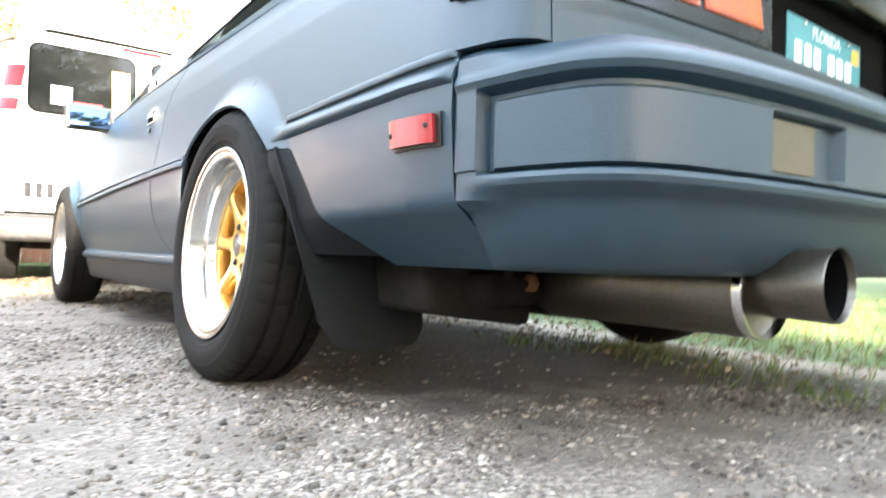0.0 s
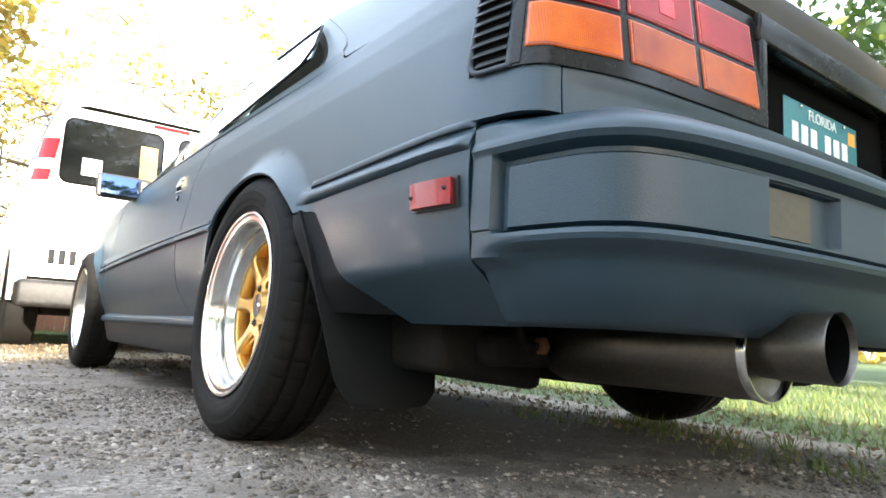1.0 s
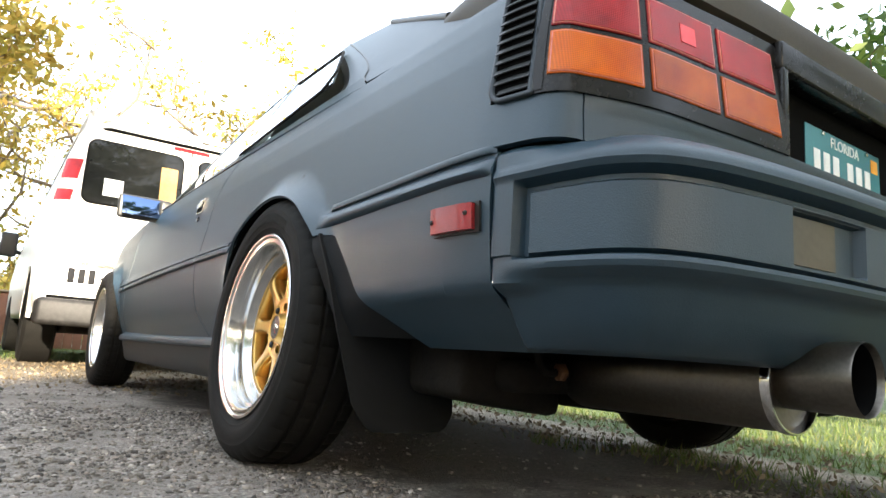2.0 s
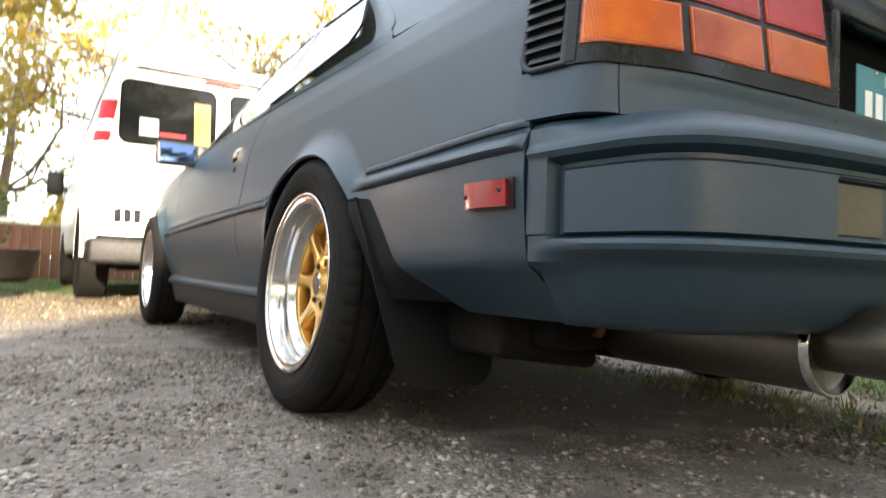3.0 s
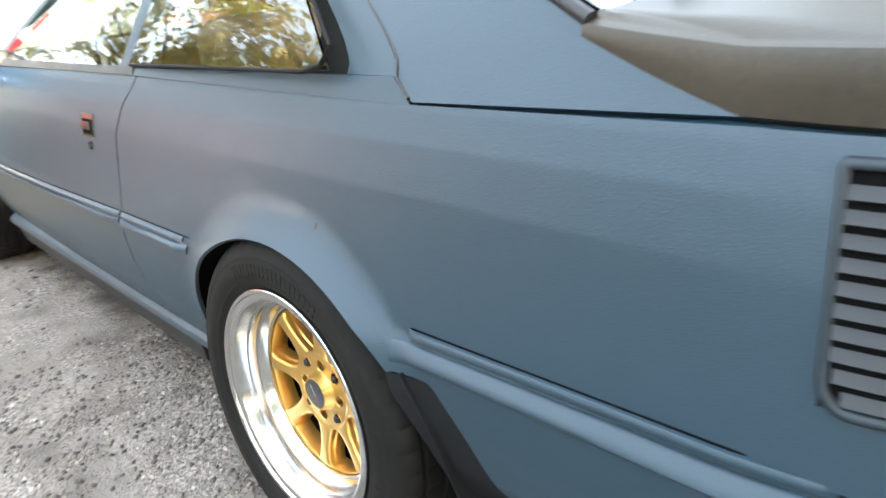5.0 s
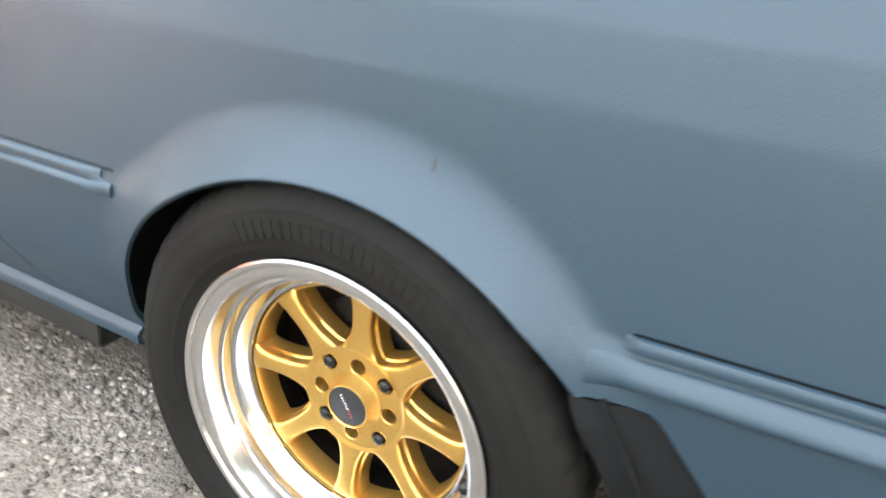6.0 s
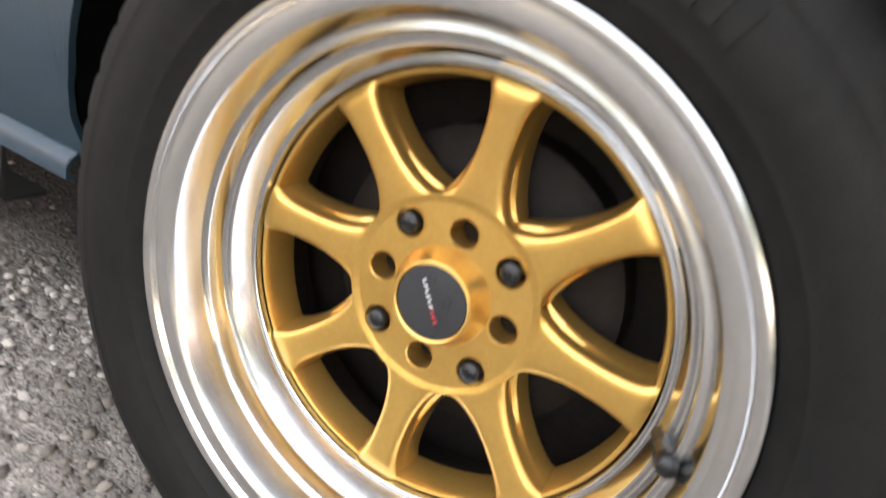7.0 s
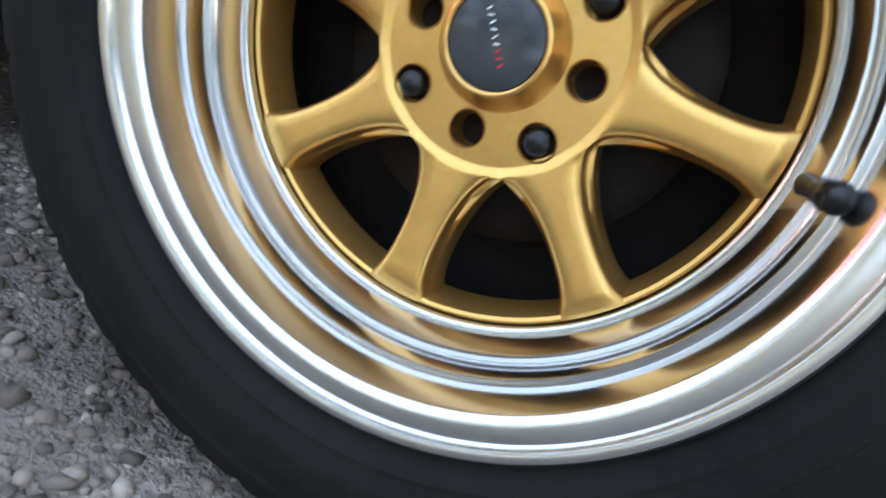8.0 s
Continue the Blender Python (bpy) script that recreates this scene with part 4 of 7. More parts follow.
def build_greenhouse():
    put("roof", sheet("roof", roof_fn, np.linspace(0, 1, 30), np.linspace(-0.06, 1.10, 24), 0.02, PAINT, (0, 0.5, 0.5)), CAR, "satin dark blue roof")
    # sail panel: between the quarter window and the hatch glass
    def sail(u, v):
        p = [Vector(lerp3(E0, E1, u)), Vector(lerp3(C0, D0, u)), Vector(lerp3(C1, D1, u))]
        k = (p[1] - p[0]).length / ((p[1] - p[0]).length + (p[2] - p[1]).length)
        q = p[0] * ((v - k) * (v - 1) / k) + p[1] * (v * (v - 1) / (k * (k - 1))) + p[2] * (v * (v - k) / (1 - k))
        lin = p[0].lerp(p[1], v / k) if v < k else p[1].lerp(p[2], (v - k) / (1 - k))
        p = lin.lerp(q, 0.75)
        if v > k:
            p.y -= (1 - u) * 0.034 * math.sin(math.pi * ((v - k) / (1 - k)) ** 0.6)
        return tuple(p)
    both("sail_panel", sheet("sail_panel", sail, np.linspace(0, 1, 16), np.linspace(0, 1, 34), 0.012, PAINT, (0, 0.6, 0.5)), CAR, "satin blue sail panel beside the hatch")
    both("belt_rail", patch("belt_rail", (-0.7395, -0.29, 0.8135), (-0.738, 0.545, 0.826), (-0.731, 0.545, 0.840), (-0.728, -0.25, 0.846), 20, 4, 0.01, PAINT, 0), CAR, "body-colour window frame rail")
    both("belt_rail", patch("belt_rail", (-0.738, 0.55, 0.826), (-0.734, 1.80, 0.826), (-0.712, 1.76, 0.842), (-0.733, 0.55, 0.842), 20, 4, 0.01, BLACK, 0), CAR)
    both("window_pillar", bar("window_pillar", A0, A1, 0.035, 0.035, 0.03, PAINT), CAR)
    both("window_pillar", bar("window_pillar", B0, B1, 0.030, 0.026, 0.03, PAINT), CAR)
    def frame_strip(u, v):
        x, y, z = rear_edge(v)
        return x - 0.0015 * math.sin(math.pi * u), y + (0.100 - 0.040 * v) * u, z
    cf = sheet("quarter_window_frame", frame_strip, np.linspace(0, 1, 6), np.linspace(0, 1, 22), 0.02, PAINT, (0, 0.6, 0.5))
    both("quarter_window_frame", cf, CAR, "body-colour frame behind the quarter window")
    def rubber(u, v):
        # wide rounded foot, narrowing upwards
        x, y, z = rear_edge(v)
        wide = 0.06 + 0.13 * max(0, 1 - v / 0.30) ** 2
        return x + 0.006 + 0.008 * u, y + (0.092 - 0.040 * v) + wide * u, z - 0.010 * (1 - v)
    wr = sheet("window_rubber", rubber, np.linspace(0, 1, 6), np.linspace(0, 1, 22), 0.02, RUBBER, (0, 0.6, 0.5))
    both("window_rubber", wr, CAR, "black rubber jamb of the quarter window")
    foot = [(C0[0] - 0.003, C0[1] - 0.002, C0[2] - 0.003), (C0[0] - 0.012, C0[1] - 0.030, C0[2] - 0.024)]
    both("window_seam", tube("window_seam", [rear_edge(v) for v in np.linspace(1, 0, 16)] + foot, 0.0026, 6, BLACK), CAR)
    # door glass
    dg = patch("door_glass", (-0.724, 0.625, 0.838), (-0.700, 1.72, 0.838), (-0.580, 1.13, 1.085), (-0.578, 0.548, 1.12), 14, 10, 0.004, GLASS, 0.006)
    for o in (put("door_glass", dg, CAR, "clear door window reflecting trees"), put("door_glass", mirrored(dg, "door_glass"), CAR)):
        o.visible_shadow = False
    # quarter glass, hinged at its front edge and popped open at the rear
    qg = patch("quarter_glass", (-0.735, 0.56, 0.848), (-0.757, -0.155, 0.856), (-0.622, 0.10, 1.068), (-0.590, 0.492, 1.108), 14, 12, 0.005, GLASS, 0.004)
    for o in (put("quarter_glass", qg, CAR, "popped-open quarter window"), put("quarter_glass", mirrored(qg, "quarter_glass"), CAR)):
        o.visible_shadow = False
    qs = [(-0.735, 0.555, 0.846), (-0.757, -0.10, 0.852), (-0.759, -0.145, 0.862), (-0.750, -0.158, 0.885), (-0.632, 0.075, 1.056), (-0.622, 0.11, 1.070), (-0.590, 0.492, 1.110)]
    both("quarter_seal", tube("quarter_seal", qs, 0.0035, 8, RUBBER), CAR, "black rubber seal of the quarter window")
    # screens
    ws = patch("windscreen", (-0.66, 1.83, 0.845), (0.66, 1.83, 0.845), (0.545, 1.12, 1.125), (-0.545, 1.12, 1.125), 16, 10, 0.005, GLASS, 0.05)
    put("windscreen", ws, CAR).visible_shadow = False
    hg = patch("hatch_glass", (-0.655, -0.505, 0.906), (0.655, -0.505, 0.906), (0.545, -0.06, 1.128), (-0.545, -0.06, 1.128), 18, 12, 0.005, GLASS, 0.035)
    put("hatch_glass", hg, CAR, "bright reflecting hatch glass").visible_shadow = False
    both("hatch_edge", tube("hatch_edge", [D0, lerp3(D0, D1, 0.5), D1], 0.009, 8, BLACK), CAR)
    # bonnet
    def bonnet(u, y):
        k = 2 * u - 1
        w = 0.70 - 0.10 * max(0, (y - 2.5) / 0.8) ** 2
        return w * k, y, side_top(y) + 0.004 + 0.05 * (1 - k * k) * (1 - 0.3 * (y - 1.85))
    put("bonnet", sheet("bonnet", bonnet, np.linspace(0, 1, 20), np.linspace(1.86, 3.28, 18), 0.012, PAINT, (0, 2, 0)), CAR)
    put("front_bumper", block("front_bumper", (-0.70, 3.26, 0.22), (0.70, 3.42, 0.62), PAINT, 0.05, 4), CAR)
    both("headlamp_cover", block("headlamp_cover", (-0.66, 3.24, 0.62), (-0.30, 3.33, 0.70), BLACK, 0.02, 3), CAR)
    # cabin
    put("cabin_floor", block("cabin_floor", (-0.60, -0.15, 0.24), (0.60, 1.9, 0.30), SEAT, 0.02), CAR)
    put("dashboard", block("dashboard", (-0.64, 1.45, 0.55), (0.64, 1.85, 0.86), BLACK, 0.06, 3), CAR)
    for sx in (-0.34, 0.34):
        put("front_seat", block("front_seat", (sx - 0.24, 0.60, 0.30), (sx + 0.24, 1.10, 0.48), SEAT, 0.06, 3), CAR)
        put("seat_back", block("seat_back", (sx - 0.24, 0.44, 0.42), (sx + 0.24, 0.60, 0.92), SEAT, 0.06, 3), CAR)
        put("head_restraint", block("head_restraint", (sx - 0.13, 0.42, 0.93), (sx + 0.13, 0.52, 1.06), SEAT, 0.04, 3), CAR)
    put("rear_seat", block("rear_seat", (-0.60, -0.38, 0.30), (0.60, 0.10, 0.78), SEAT, 0.08, 3), CAR)
    put("parcel_shelf", block("parcel_shelf", (-0.66, -0.86, 0.74), (0.66, -0.36, 0.78), SEAT, 0.01), CAR)
    put("firewall", block("firewall", (-0.66, 1.80, 0.25), (0.66, 1.86, 0.84), VOID, 0.01), CAR)
    wheel = lathe_x("steering_wheel", [(0.012 * math.cos(t), 0.18 + 0.012 * math.sin(t)) for t in np.linspace(0, 2 * math.pi, 9)], 32, BLACK)
    put("steering_wheel", wheel, CAR, m=pose(-0.34, 1.30, 0.80, 0, 20, 90))


build_greenhouse()


def build_spoiler():
    """Wide urethane spoiler that wraps the rear deck from flank to flank."""
    pts = [(-0.687, -0.500), (-0.705, -0.580), (-0.718, -0.660), (-0.727, -0.740), (-0.728, -0.800), (-0.718, -0.852), (-0.684, -0.890), (-0.62, -0.910), (-0.45, -0.927), (-0.2, -0.936), (0, -0.939)]
    O, N = outline(pts, 70)
    prof_n = 12

    def sec(i):
        s = min(1, max(0, (-0.50 - O[i][1]) / 0.17)) if O[i][0] < -0.6 else 1.0
        zb = 0.868 - 0.049 * s
        zr = 0.902 - 0.018 * s
        back = min(1, max(0, (O[i][0] + 0.70) / 0.12))
        zi = 0.910 + 0.012 * back
        mid = 0.5 * (zb + zr)
        f = i / (len(O) - 1)
        ix, iy = float(np.interp(f, [0, 0.35, 1], [-0.668, -0.655, 0.0])), -0.512
        low = [(-0.045, zb - 0.004), (-0.010, zb), (0.000, zb + 0.006), (0.004, mid), (0.004, zr - 0.010), (0.001, zr - 0.003), (-0.006, zr), (-0.012, zr + 0.002)]
        row = [(O[i][0] + N[i][0] * d, O[i][1] + N[i][1] * d, z) for d, z in low]
        x, y, z = row[-1]
        row += [(x + (ix - x) * 0.5, y + (iy - y) * 0.5, 0.5 * (z + zi) + 0.002), (ix, iy, zi), (ix, iy + 0.010, zi - 0.004), (ix, iy + 0.010, zi - 0.03)]
        return row
    rows = [sec(i) for i in range(len(O))]
    rows += [[(-x, y, z) for x, y, z in rows[i]] for i in range(len(O) - 2, -1, -1)]
    P = np.array(rows)
    me = mesh_of("rear_spoiler", P.reshape(-1, 3), grid_faces(P.shape[0], prof_n) + [tuple(range(prof_n)), tuple(range((P.shape[0] - 1) * prof_n, P.shape[0] * prof_n))], True, SPOILER)
    bm = bmesh.new()
    bm.from_mesh(me)
    bmesh.ops.recalc_face_normals(bm, faces=bm.faces[:])
    for e in bm.edges:
        if len(e.link_faces) == 2 and e.calc_face_angle(0) > 0.6:
            e.smooth = False
    bm.to_mesh(me)
    bm.free()
    put("rear_spoiler", me, CAR, "grey-brown urethane wraparound rear spoiler")
    # painted ledge on which the spoiler sits
    n = len(TAIL) - 1
    both("panel_ledge", sheet("panel_ledge", lambda i, v: tuple(np.array(tail_point(int(i), 0.8185)) + np.array([TAIL_N[int(i)][0], TAIL_N[int(i)][1], 0.0]) * (-0.002 - 0.07 * v) + np.array([0, 0, 0.002 * v])),
                              range(0, n + 1, 4), np.linspace(0, 1, 4), 0.004, PAINT, (0, -0.6, 0.5)), CAR)
    both("panel_ledge", sheet("panel_ledge", lambda y, v: (side_x(y, side_top(y) - 0.003) + 0.002 + 0.06 * v, y, side_top(y) - 0.003 + 0.004 * v), np.linspace(-0.70, -0.29, 12), np.linspace(0, 1, 4), 0.004, PAINT, (0, -0.6, 0.5)), CAR)
    # black block added under the spoiler, painted shade that closes the opening
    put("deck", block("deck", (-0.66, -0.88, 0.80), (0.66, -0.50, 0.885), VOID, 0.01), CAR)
    # rear wiper lying over the glass edge
    w = put("rear_wiper", tube("rear_wiper", [(-0.05, -0.60, 0.950), (-0.12, -0.585, 0.955), (-0.22, -0.555, 0.955), (-0.33, -0.531, 0.946)], [0.016, 0.012, 0.009, 0.006], 8, BLACK), CAR, "black rear wiper")
    put("wiper_blade", block("wiper_blade", (-0.56, -0.535, 0.925), (-0.14, -0.523, 0.943), BLACK, 0.004), w)
    put("wiper_pivot", tube("wiper_pivot", [(-0.05, -0.60, 0.90), (-0.05, -0.60, 0.945)], 0.02, 14, BLACK), w)


build_spoiler()


def build_plate():
    """Number plate in its recess between the lamps."""
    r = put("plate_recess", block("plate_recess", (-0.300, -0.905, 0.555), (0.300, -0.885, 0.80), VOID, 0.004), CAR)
    for nm, lo, hi in (("recess_frame", (-0.306, -0.950, 0.556), (-0.286, -0.900, 0.770)), ("recess_frame", (0.286, -0.950, 0.556), (0.306, -0.900, 0.770)),
                       ("recess_frame", (-0.306, -0.948, 0.766), (0.306, -0.900, 0.818))):
        put(nm, block(nm, lo, hi, GLOSS_BLACK, 0.005), r)
    p = put("number_plate", block("number_plate", (-0.1525, -0.9080, 0.572), (0.1525, -0.9055, 0.724), PLATE, 0.001), CAR, "teal number plate with white characters")
    turn = Matrix.Rotation(math.pi / 2, 4, "X")
    def at(x, z, me, nm):
        put(nm, me, p, m=Matrix.Translation((x, -0.9087, z)) @ turn)
    at(0.0, 0.706, lettering("state_name", "FLORIDA", 0.030, 0.0006, MARK_WHITE, 0.115), "state_name")
    at(0.0, 0.586, lettering("plate_word", "ANTIQUE", 0.026, 0.0006, MARK_WHITE, 0.10), "plate_word")
    for x in (-0.112, -0.075, -0.038, 0.020, 0.057, 0.094):
        put("plate_bar", block("plate_bar", (x - 0.012, -0.9093, 0.607), (x + 0.012, -0.9075, 0.682), MARK_WHITE, 0.001), p)
    put("plate_sticker", block("plate_sticker", (0.112, -0.9093, 0.684), (0.142, -0.9075, 0.712), STICKER, 0.001), p, "orange registration sticker")
    for x in (-0.09, 0.09):
        put("plate_bolt", block("plate_bolt", (x - 0.004, -0.9125, 0.713), (x + 0.004, -0.9065, 0.720), CHROME, 0.001), p)


build_plate()


def build_mirror():
    arm = put("door_mirror", block("door_mirror", (-0.745, 1.62, 0.80), (-0.690, 1.74, 0.872), BLACK, 0.015, 3), CAR, "black door mirror with blue sky in its glass")
    bm = bmesh.new()
    bmesh.ops.create_cube(bm, size=1)
    for v in bm.verts:
        f = 1.0 if v.co.y < 0 else 0.72
        v.co = Vector((-0.812 + v.co.x * 0.20 * f, 1.70 + v.co.y * 0.09, 0.826 + v.co.z * 0.112 * f))
    bmesh.ops.bevel(bm, geom=bm.edges[:], offset=0.014, segments=3, affect="EDGES", profile=0.5)
    put("mirror_housing", mesh_bm("mirror_housing", bm, True, BLACK), arm)
    g = put("mirror_glass", block("mirror_glass", (-0.086, -0.003, -0.043), (0.086, 0.003, 0.043), MIRROR, 0.002), arm, "mirror glass tinted to the blue of the sky")
    g.matrix_local = pose(-0.812, 1.632, 0.826, -13, 0, 6)
    other = put("door_mirror", mirrored(arm.data, "door_mirror"), CAR)
    put("mirror_housing", mirrored(bpy.data.meshes["mirror_housing"], "mirror_housing"), other)


build_mirror()


def build_underside():
    put("underbody", block("underbody", (-0.56, -0.60, 0.20), (0.52, 3.2, 0.26), UNDER, 0.02), CAR, "dirty dark underbody")
    put("boot_floor", block("boot_floor", (-0.70, -1.00, 0.335), (0.70, -0.42, 0.36), UNDER, 0.01), CAR)
    put("rear_axle", tube("rear_axle", [(-0.66, 0, 0.28), (0.66, 0, 0.28)], 0.04, 14, UNDER), CAR)
    put("differential", tube("differential", [(0.0, -0.16, 0.26), (0.0, 0.0, 0.26), (0.0, 0.2, 0.27)], [0.06, 0.11, 0.05], 16, UNDER), CAR)
    put("fuel_tank", block("fuel_tank", (-0.36, -0.70, 0.172), (0.46, -0.22, 0.30), UNDER, 0.035, 3), CAR)
    # the low box beside the tank leans down towards the middle of the car
    well = block("spare_well", (-0.64, -0.55, 0.170), (-0.385, -0.34, 0.31), UNDER, 0.022, 3)
    for v in well.vertices:
        v.co.z -= 0.13 * (v.co.x + 0.52) * (1.0 if v.co.z < 0.24 else 0.0)
    put("spare_well", well, CAR, "grimy low box under the boot")
    for sx in (-0.52, 0.52):
        put("coil_spring", tube("coil_spring", [(sx + 0.05 * math.cos(t), -0.02 + 0.05 * math.sin(t), 0.26 + t * 0.006) for t in np.linspace(0, 30, 90)], 0.007, 6, RUST), CAR)
        put("trailing_arm", tube("trailing_arm", [(sx, 0.02, 0.26), (sx * 0.8, 0.45, 0.25)], 0.03, 10, UNDER), CAR)
    put("hanger", tube("hanger", [(-0.50, -0.58, 0.33), (-0.50, -0.60, 0.250), (-0.485, -0.60, 0.240), (-0.425, -0.60, 0.238), (-0.41, -0.60, 0.245)], 0.0085, 8, UNDER), CAR, "grimy exhaust hanger")
    # muffler along the car, with a flange and a wide tip
    can = [(-0.41, 0.0), (-0.41, 0.050), (-0.40, 0.066), (-0.385, 0.0715), (-0.010, 0.0715), (-0.004, 0.070), (-0.004, 0.0)]
    M = pose(-0.362, -0.98, 0.250, 0, 0, -90)
    muf = put("muffler", lathe_x("muffler", can, 48, STEEL), CAR, "brushed steel exhaust muffler")
    muf.matrix_local = M
    put("muffler_flange", lathe_x("muffler_flange", [(-0.006, 0.0700), (-0.006, 0.0742), (0.004, 0.0750), (0.008, 0.0738), (0.008, 0.0712), (0.002, 0.0690), (-0.003, 0.0680)], 48, CHROME), muf, "bright rolled rim at the muffler's end")
    tip = [(-0.004, 0.047), (0.01, 0.0480), (0.100, 0.0510), (0.1035, 0.0500), (0.101, 0.0485), (0.01, 0.0455), (-0.03, 0.044)]
    put("exhaust_tip", lathe_x("exhaust_tip", tip, 48, STEEL), muf, "wide steel exhaust tip", m=pose(0, 0.0, 0.010, 0, 0, 0))
    put("tip_bore", lathe_x("tip_bore", [(0.094, 0.0478), (0.02, 0.0450), (-0.002, 0.0440), (-0.002, 0.0)], 32, VOID), muf, m=pose(0, 0.0, 0.010))
    put("hanger_clamp", lathe_x("hanger_clamp", [(-0.008, 0.0), (-0.008, 0.014), (-0.004, 0.018), (0.004, 0.018), (0.008, 0.014), (0.008, 0.0)], 6, RUST, smooth=False), CAR, "orange rusty clamp bolt", m=pose(-0.452, -0.605, 0.241))
    put("exhaust_pipe", tube("exhaust_pipe", [(-0.362, -0.60, 0.250), (-0.30, -0.30, 0.27), (-0.16, -0.05, 0.22), (0.05, 0.4, 0.19), (0.05, 2.2, 0.19)], 0.03, 12, RUST), CAR)


build_underside()


def build_flaps():
    def flap(u, v):
        # v: 0 at the ground end, 1 at the arch; u: 0 outer, 1 inner
        z = 0.108 + 0.370 * v
        y = float(np.interp(z, [0.10, 0.30, 0.40, 0.495], [-0.385, -0.372, -0.345, -0.290]))
        xo = float(np.interp(z, [0.10, 0.115, 0.13, 0.16, 0.30, 0.40, 0.495], [-0.690, -0.722, -0.738, -0.757, -0.797, -0.812, -0.818]))
        xi = float(np.interp(z, [0.10, 0.115, 0.14, 0.25, 0.33, 0.40, 0.495], [-0.575, -0.545, -0.528, -0.528, -0.56, -0.66, -0.72]))
        return xo + (xi - xo) * u, y - 0.06 * u * (1 - u) * (1 - v), z
    both("mudflap", sheet("mudflap", flap, np.linspace(0, 1, 10), [0, 0.015, 0.03, 0.05, 0.07, 0.10, 0.14] + list(np.linspace(0.18, 1, 22)), 0.006, FLAP, (0, 2, 0.3)), CAR, "black plastic mud flap behind the wheel")

    def gusset(u, v):
        # side web between the arch and the panel's sloping edge
        z = 0.282 + 0.190 * v
        ya = float(np.interp(z, [0.10, 0.26, 0.40, 0.46, 0.495], [-0.385, -0.362, -0.305, -0.272, -0.262]))
        yb = float(np.interp(z, [0.262, 0.358, 0.413, 0.472], [-0.552, -0.437, -0.399, -0.348]))
        y = ya + (yb - ya) * u
        x = side_x(min(y, -0.30), z) + 0.005 - 0.010 * (1 - u)
        return x, y, z
    both("flap_web", sheet("flap_web", gusset, np.linspace(0, 1, 8), np.linspace(0, 1, 20), 0.005, FLAP, (0, 2, 0.3)), CAR)
    # dark wheel housings, near-black so that their shade is in the colour
    for yc in (0.0, WHEELBASE):
        R = ARCH_R + 0.008

        def liner(t, v):
            y, z = yc + R * math.cos(t), ARCH_Z + R * math.sin(t)
            x = side_x(y, z) + 0.012
            return x + (-0.50 - x) * v, y, z
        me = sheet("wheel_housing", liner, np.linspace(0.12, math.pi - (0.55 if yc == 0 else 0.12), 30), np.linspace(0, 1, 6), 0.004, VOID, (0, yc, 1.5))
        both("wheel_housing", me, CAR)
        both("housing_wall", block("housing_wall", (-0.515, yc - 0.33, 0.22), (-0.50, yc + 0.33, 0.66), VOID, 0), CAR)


build_flaps()

# ---------------- wheels ----------------
SPOKE_PHASE = 42.4


def ring_pose(deg, r, x):
    """A place on the wheel face: turned deg from the front, downwards."""
    a = radians(deg)
    return Matrix.Translation((x, r * math.cos(a), -r * math.sin(a))) @ Matrix.Rotation(-a, 4, "X")


def tyre_mesh():
    prof = [(-0.052, 0.207), (-0.066, 0.2085), (-0.074, 0.2120), (-0.0800, 0.222), (-0.0822, 0.2245), (-0.0826, 0.229), (-0.0855, 0.234), (-0.0868, 0.244), (-0.0862, 0.256), (-0.0838, 0.2625),
            (-0.0842, 0.2665), (-0.0800, 0.276), (-0.0735, 0.287), (-0.0655, 0.2945), (-0.056, 0.2982), (-0.046, 0.2994), (-0.044, 0.2930), (-0.037, 0.2930), (-0.035, 0.2998), (-0.008, 0.3004),
            (-0.006, 0.2935), (0.004, 0.2935), (0.006, 0.3004), (0.040, 0.2998), (0.042, 0.2930), (0.050, 0.2930), (0.052, 0.2990), (0.068, 0.2975), (0.080, 0.290), (0.092, 0.272), (0.098, 0.245),
            (0.094, 0.222), (0.080, 0.208)]
    seg = 240
    P = []
    for k in range(seg):
        t = 2 * math.pi * k / seg
        cut = k % 5 == 0
        row = []
        for j, (x, r) in enumerate(prof):
            if cut and (12 <= j <= 15 or 26 <= j <= 28):
                r -= 0.003
            if cut and 18 <= j <= 19:
                r -= 0.003
            row.append((x, r * math.cos(t), r * math.sin(t)))
        P.append(row)
    P = np.array(P)
    me = mesh_of("tyre", P.reshape(-1, 3), grid_faces(seg, len(prof), close_u=True), True, RUBBER)
    bm = bmesh.new()
    bm.from_mesh(me)
    bmesh.ops.recalc_face_normals(bm, faces=bm.faces[:])
    for e in bm.edges:
        if len(e.link_faces) == 2 and e.calc_face_angle(0) > 0.5:
            e.smooth = False
    bm.to_mesh(me)
    bm.free()
    return me


def arc_bar(r0, r1, a0, a1, x, t, material, name):
    """A raised flat mark on the sidewall or the cap."""
    return sheet(name, lambda a, r: (x, r * math.cos(a), -r * math.sin(a)), np.linspace(radians(a0), radians(a1), 5), [r0, r1], t, material, (1, 0, 0), smooth=False)


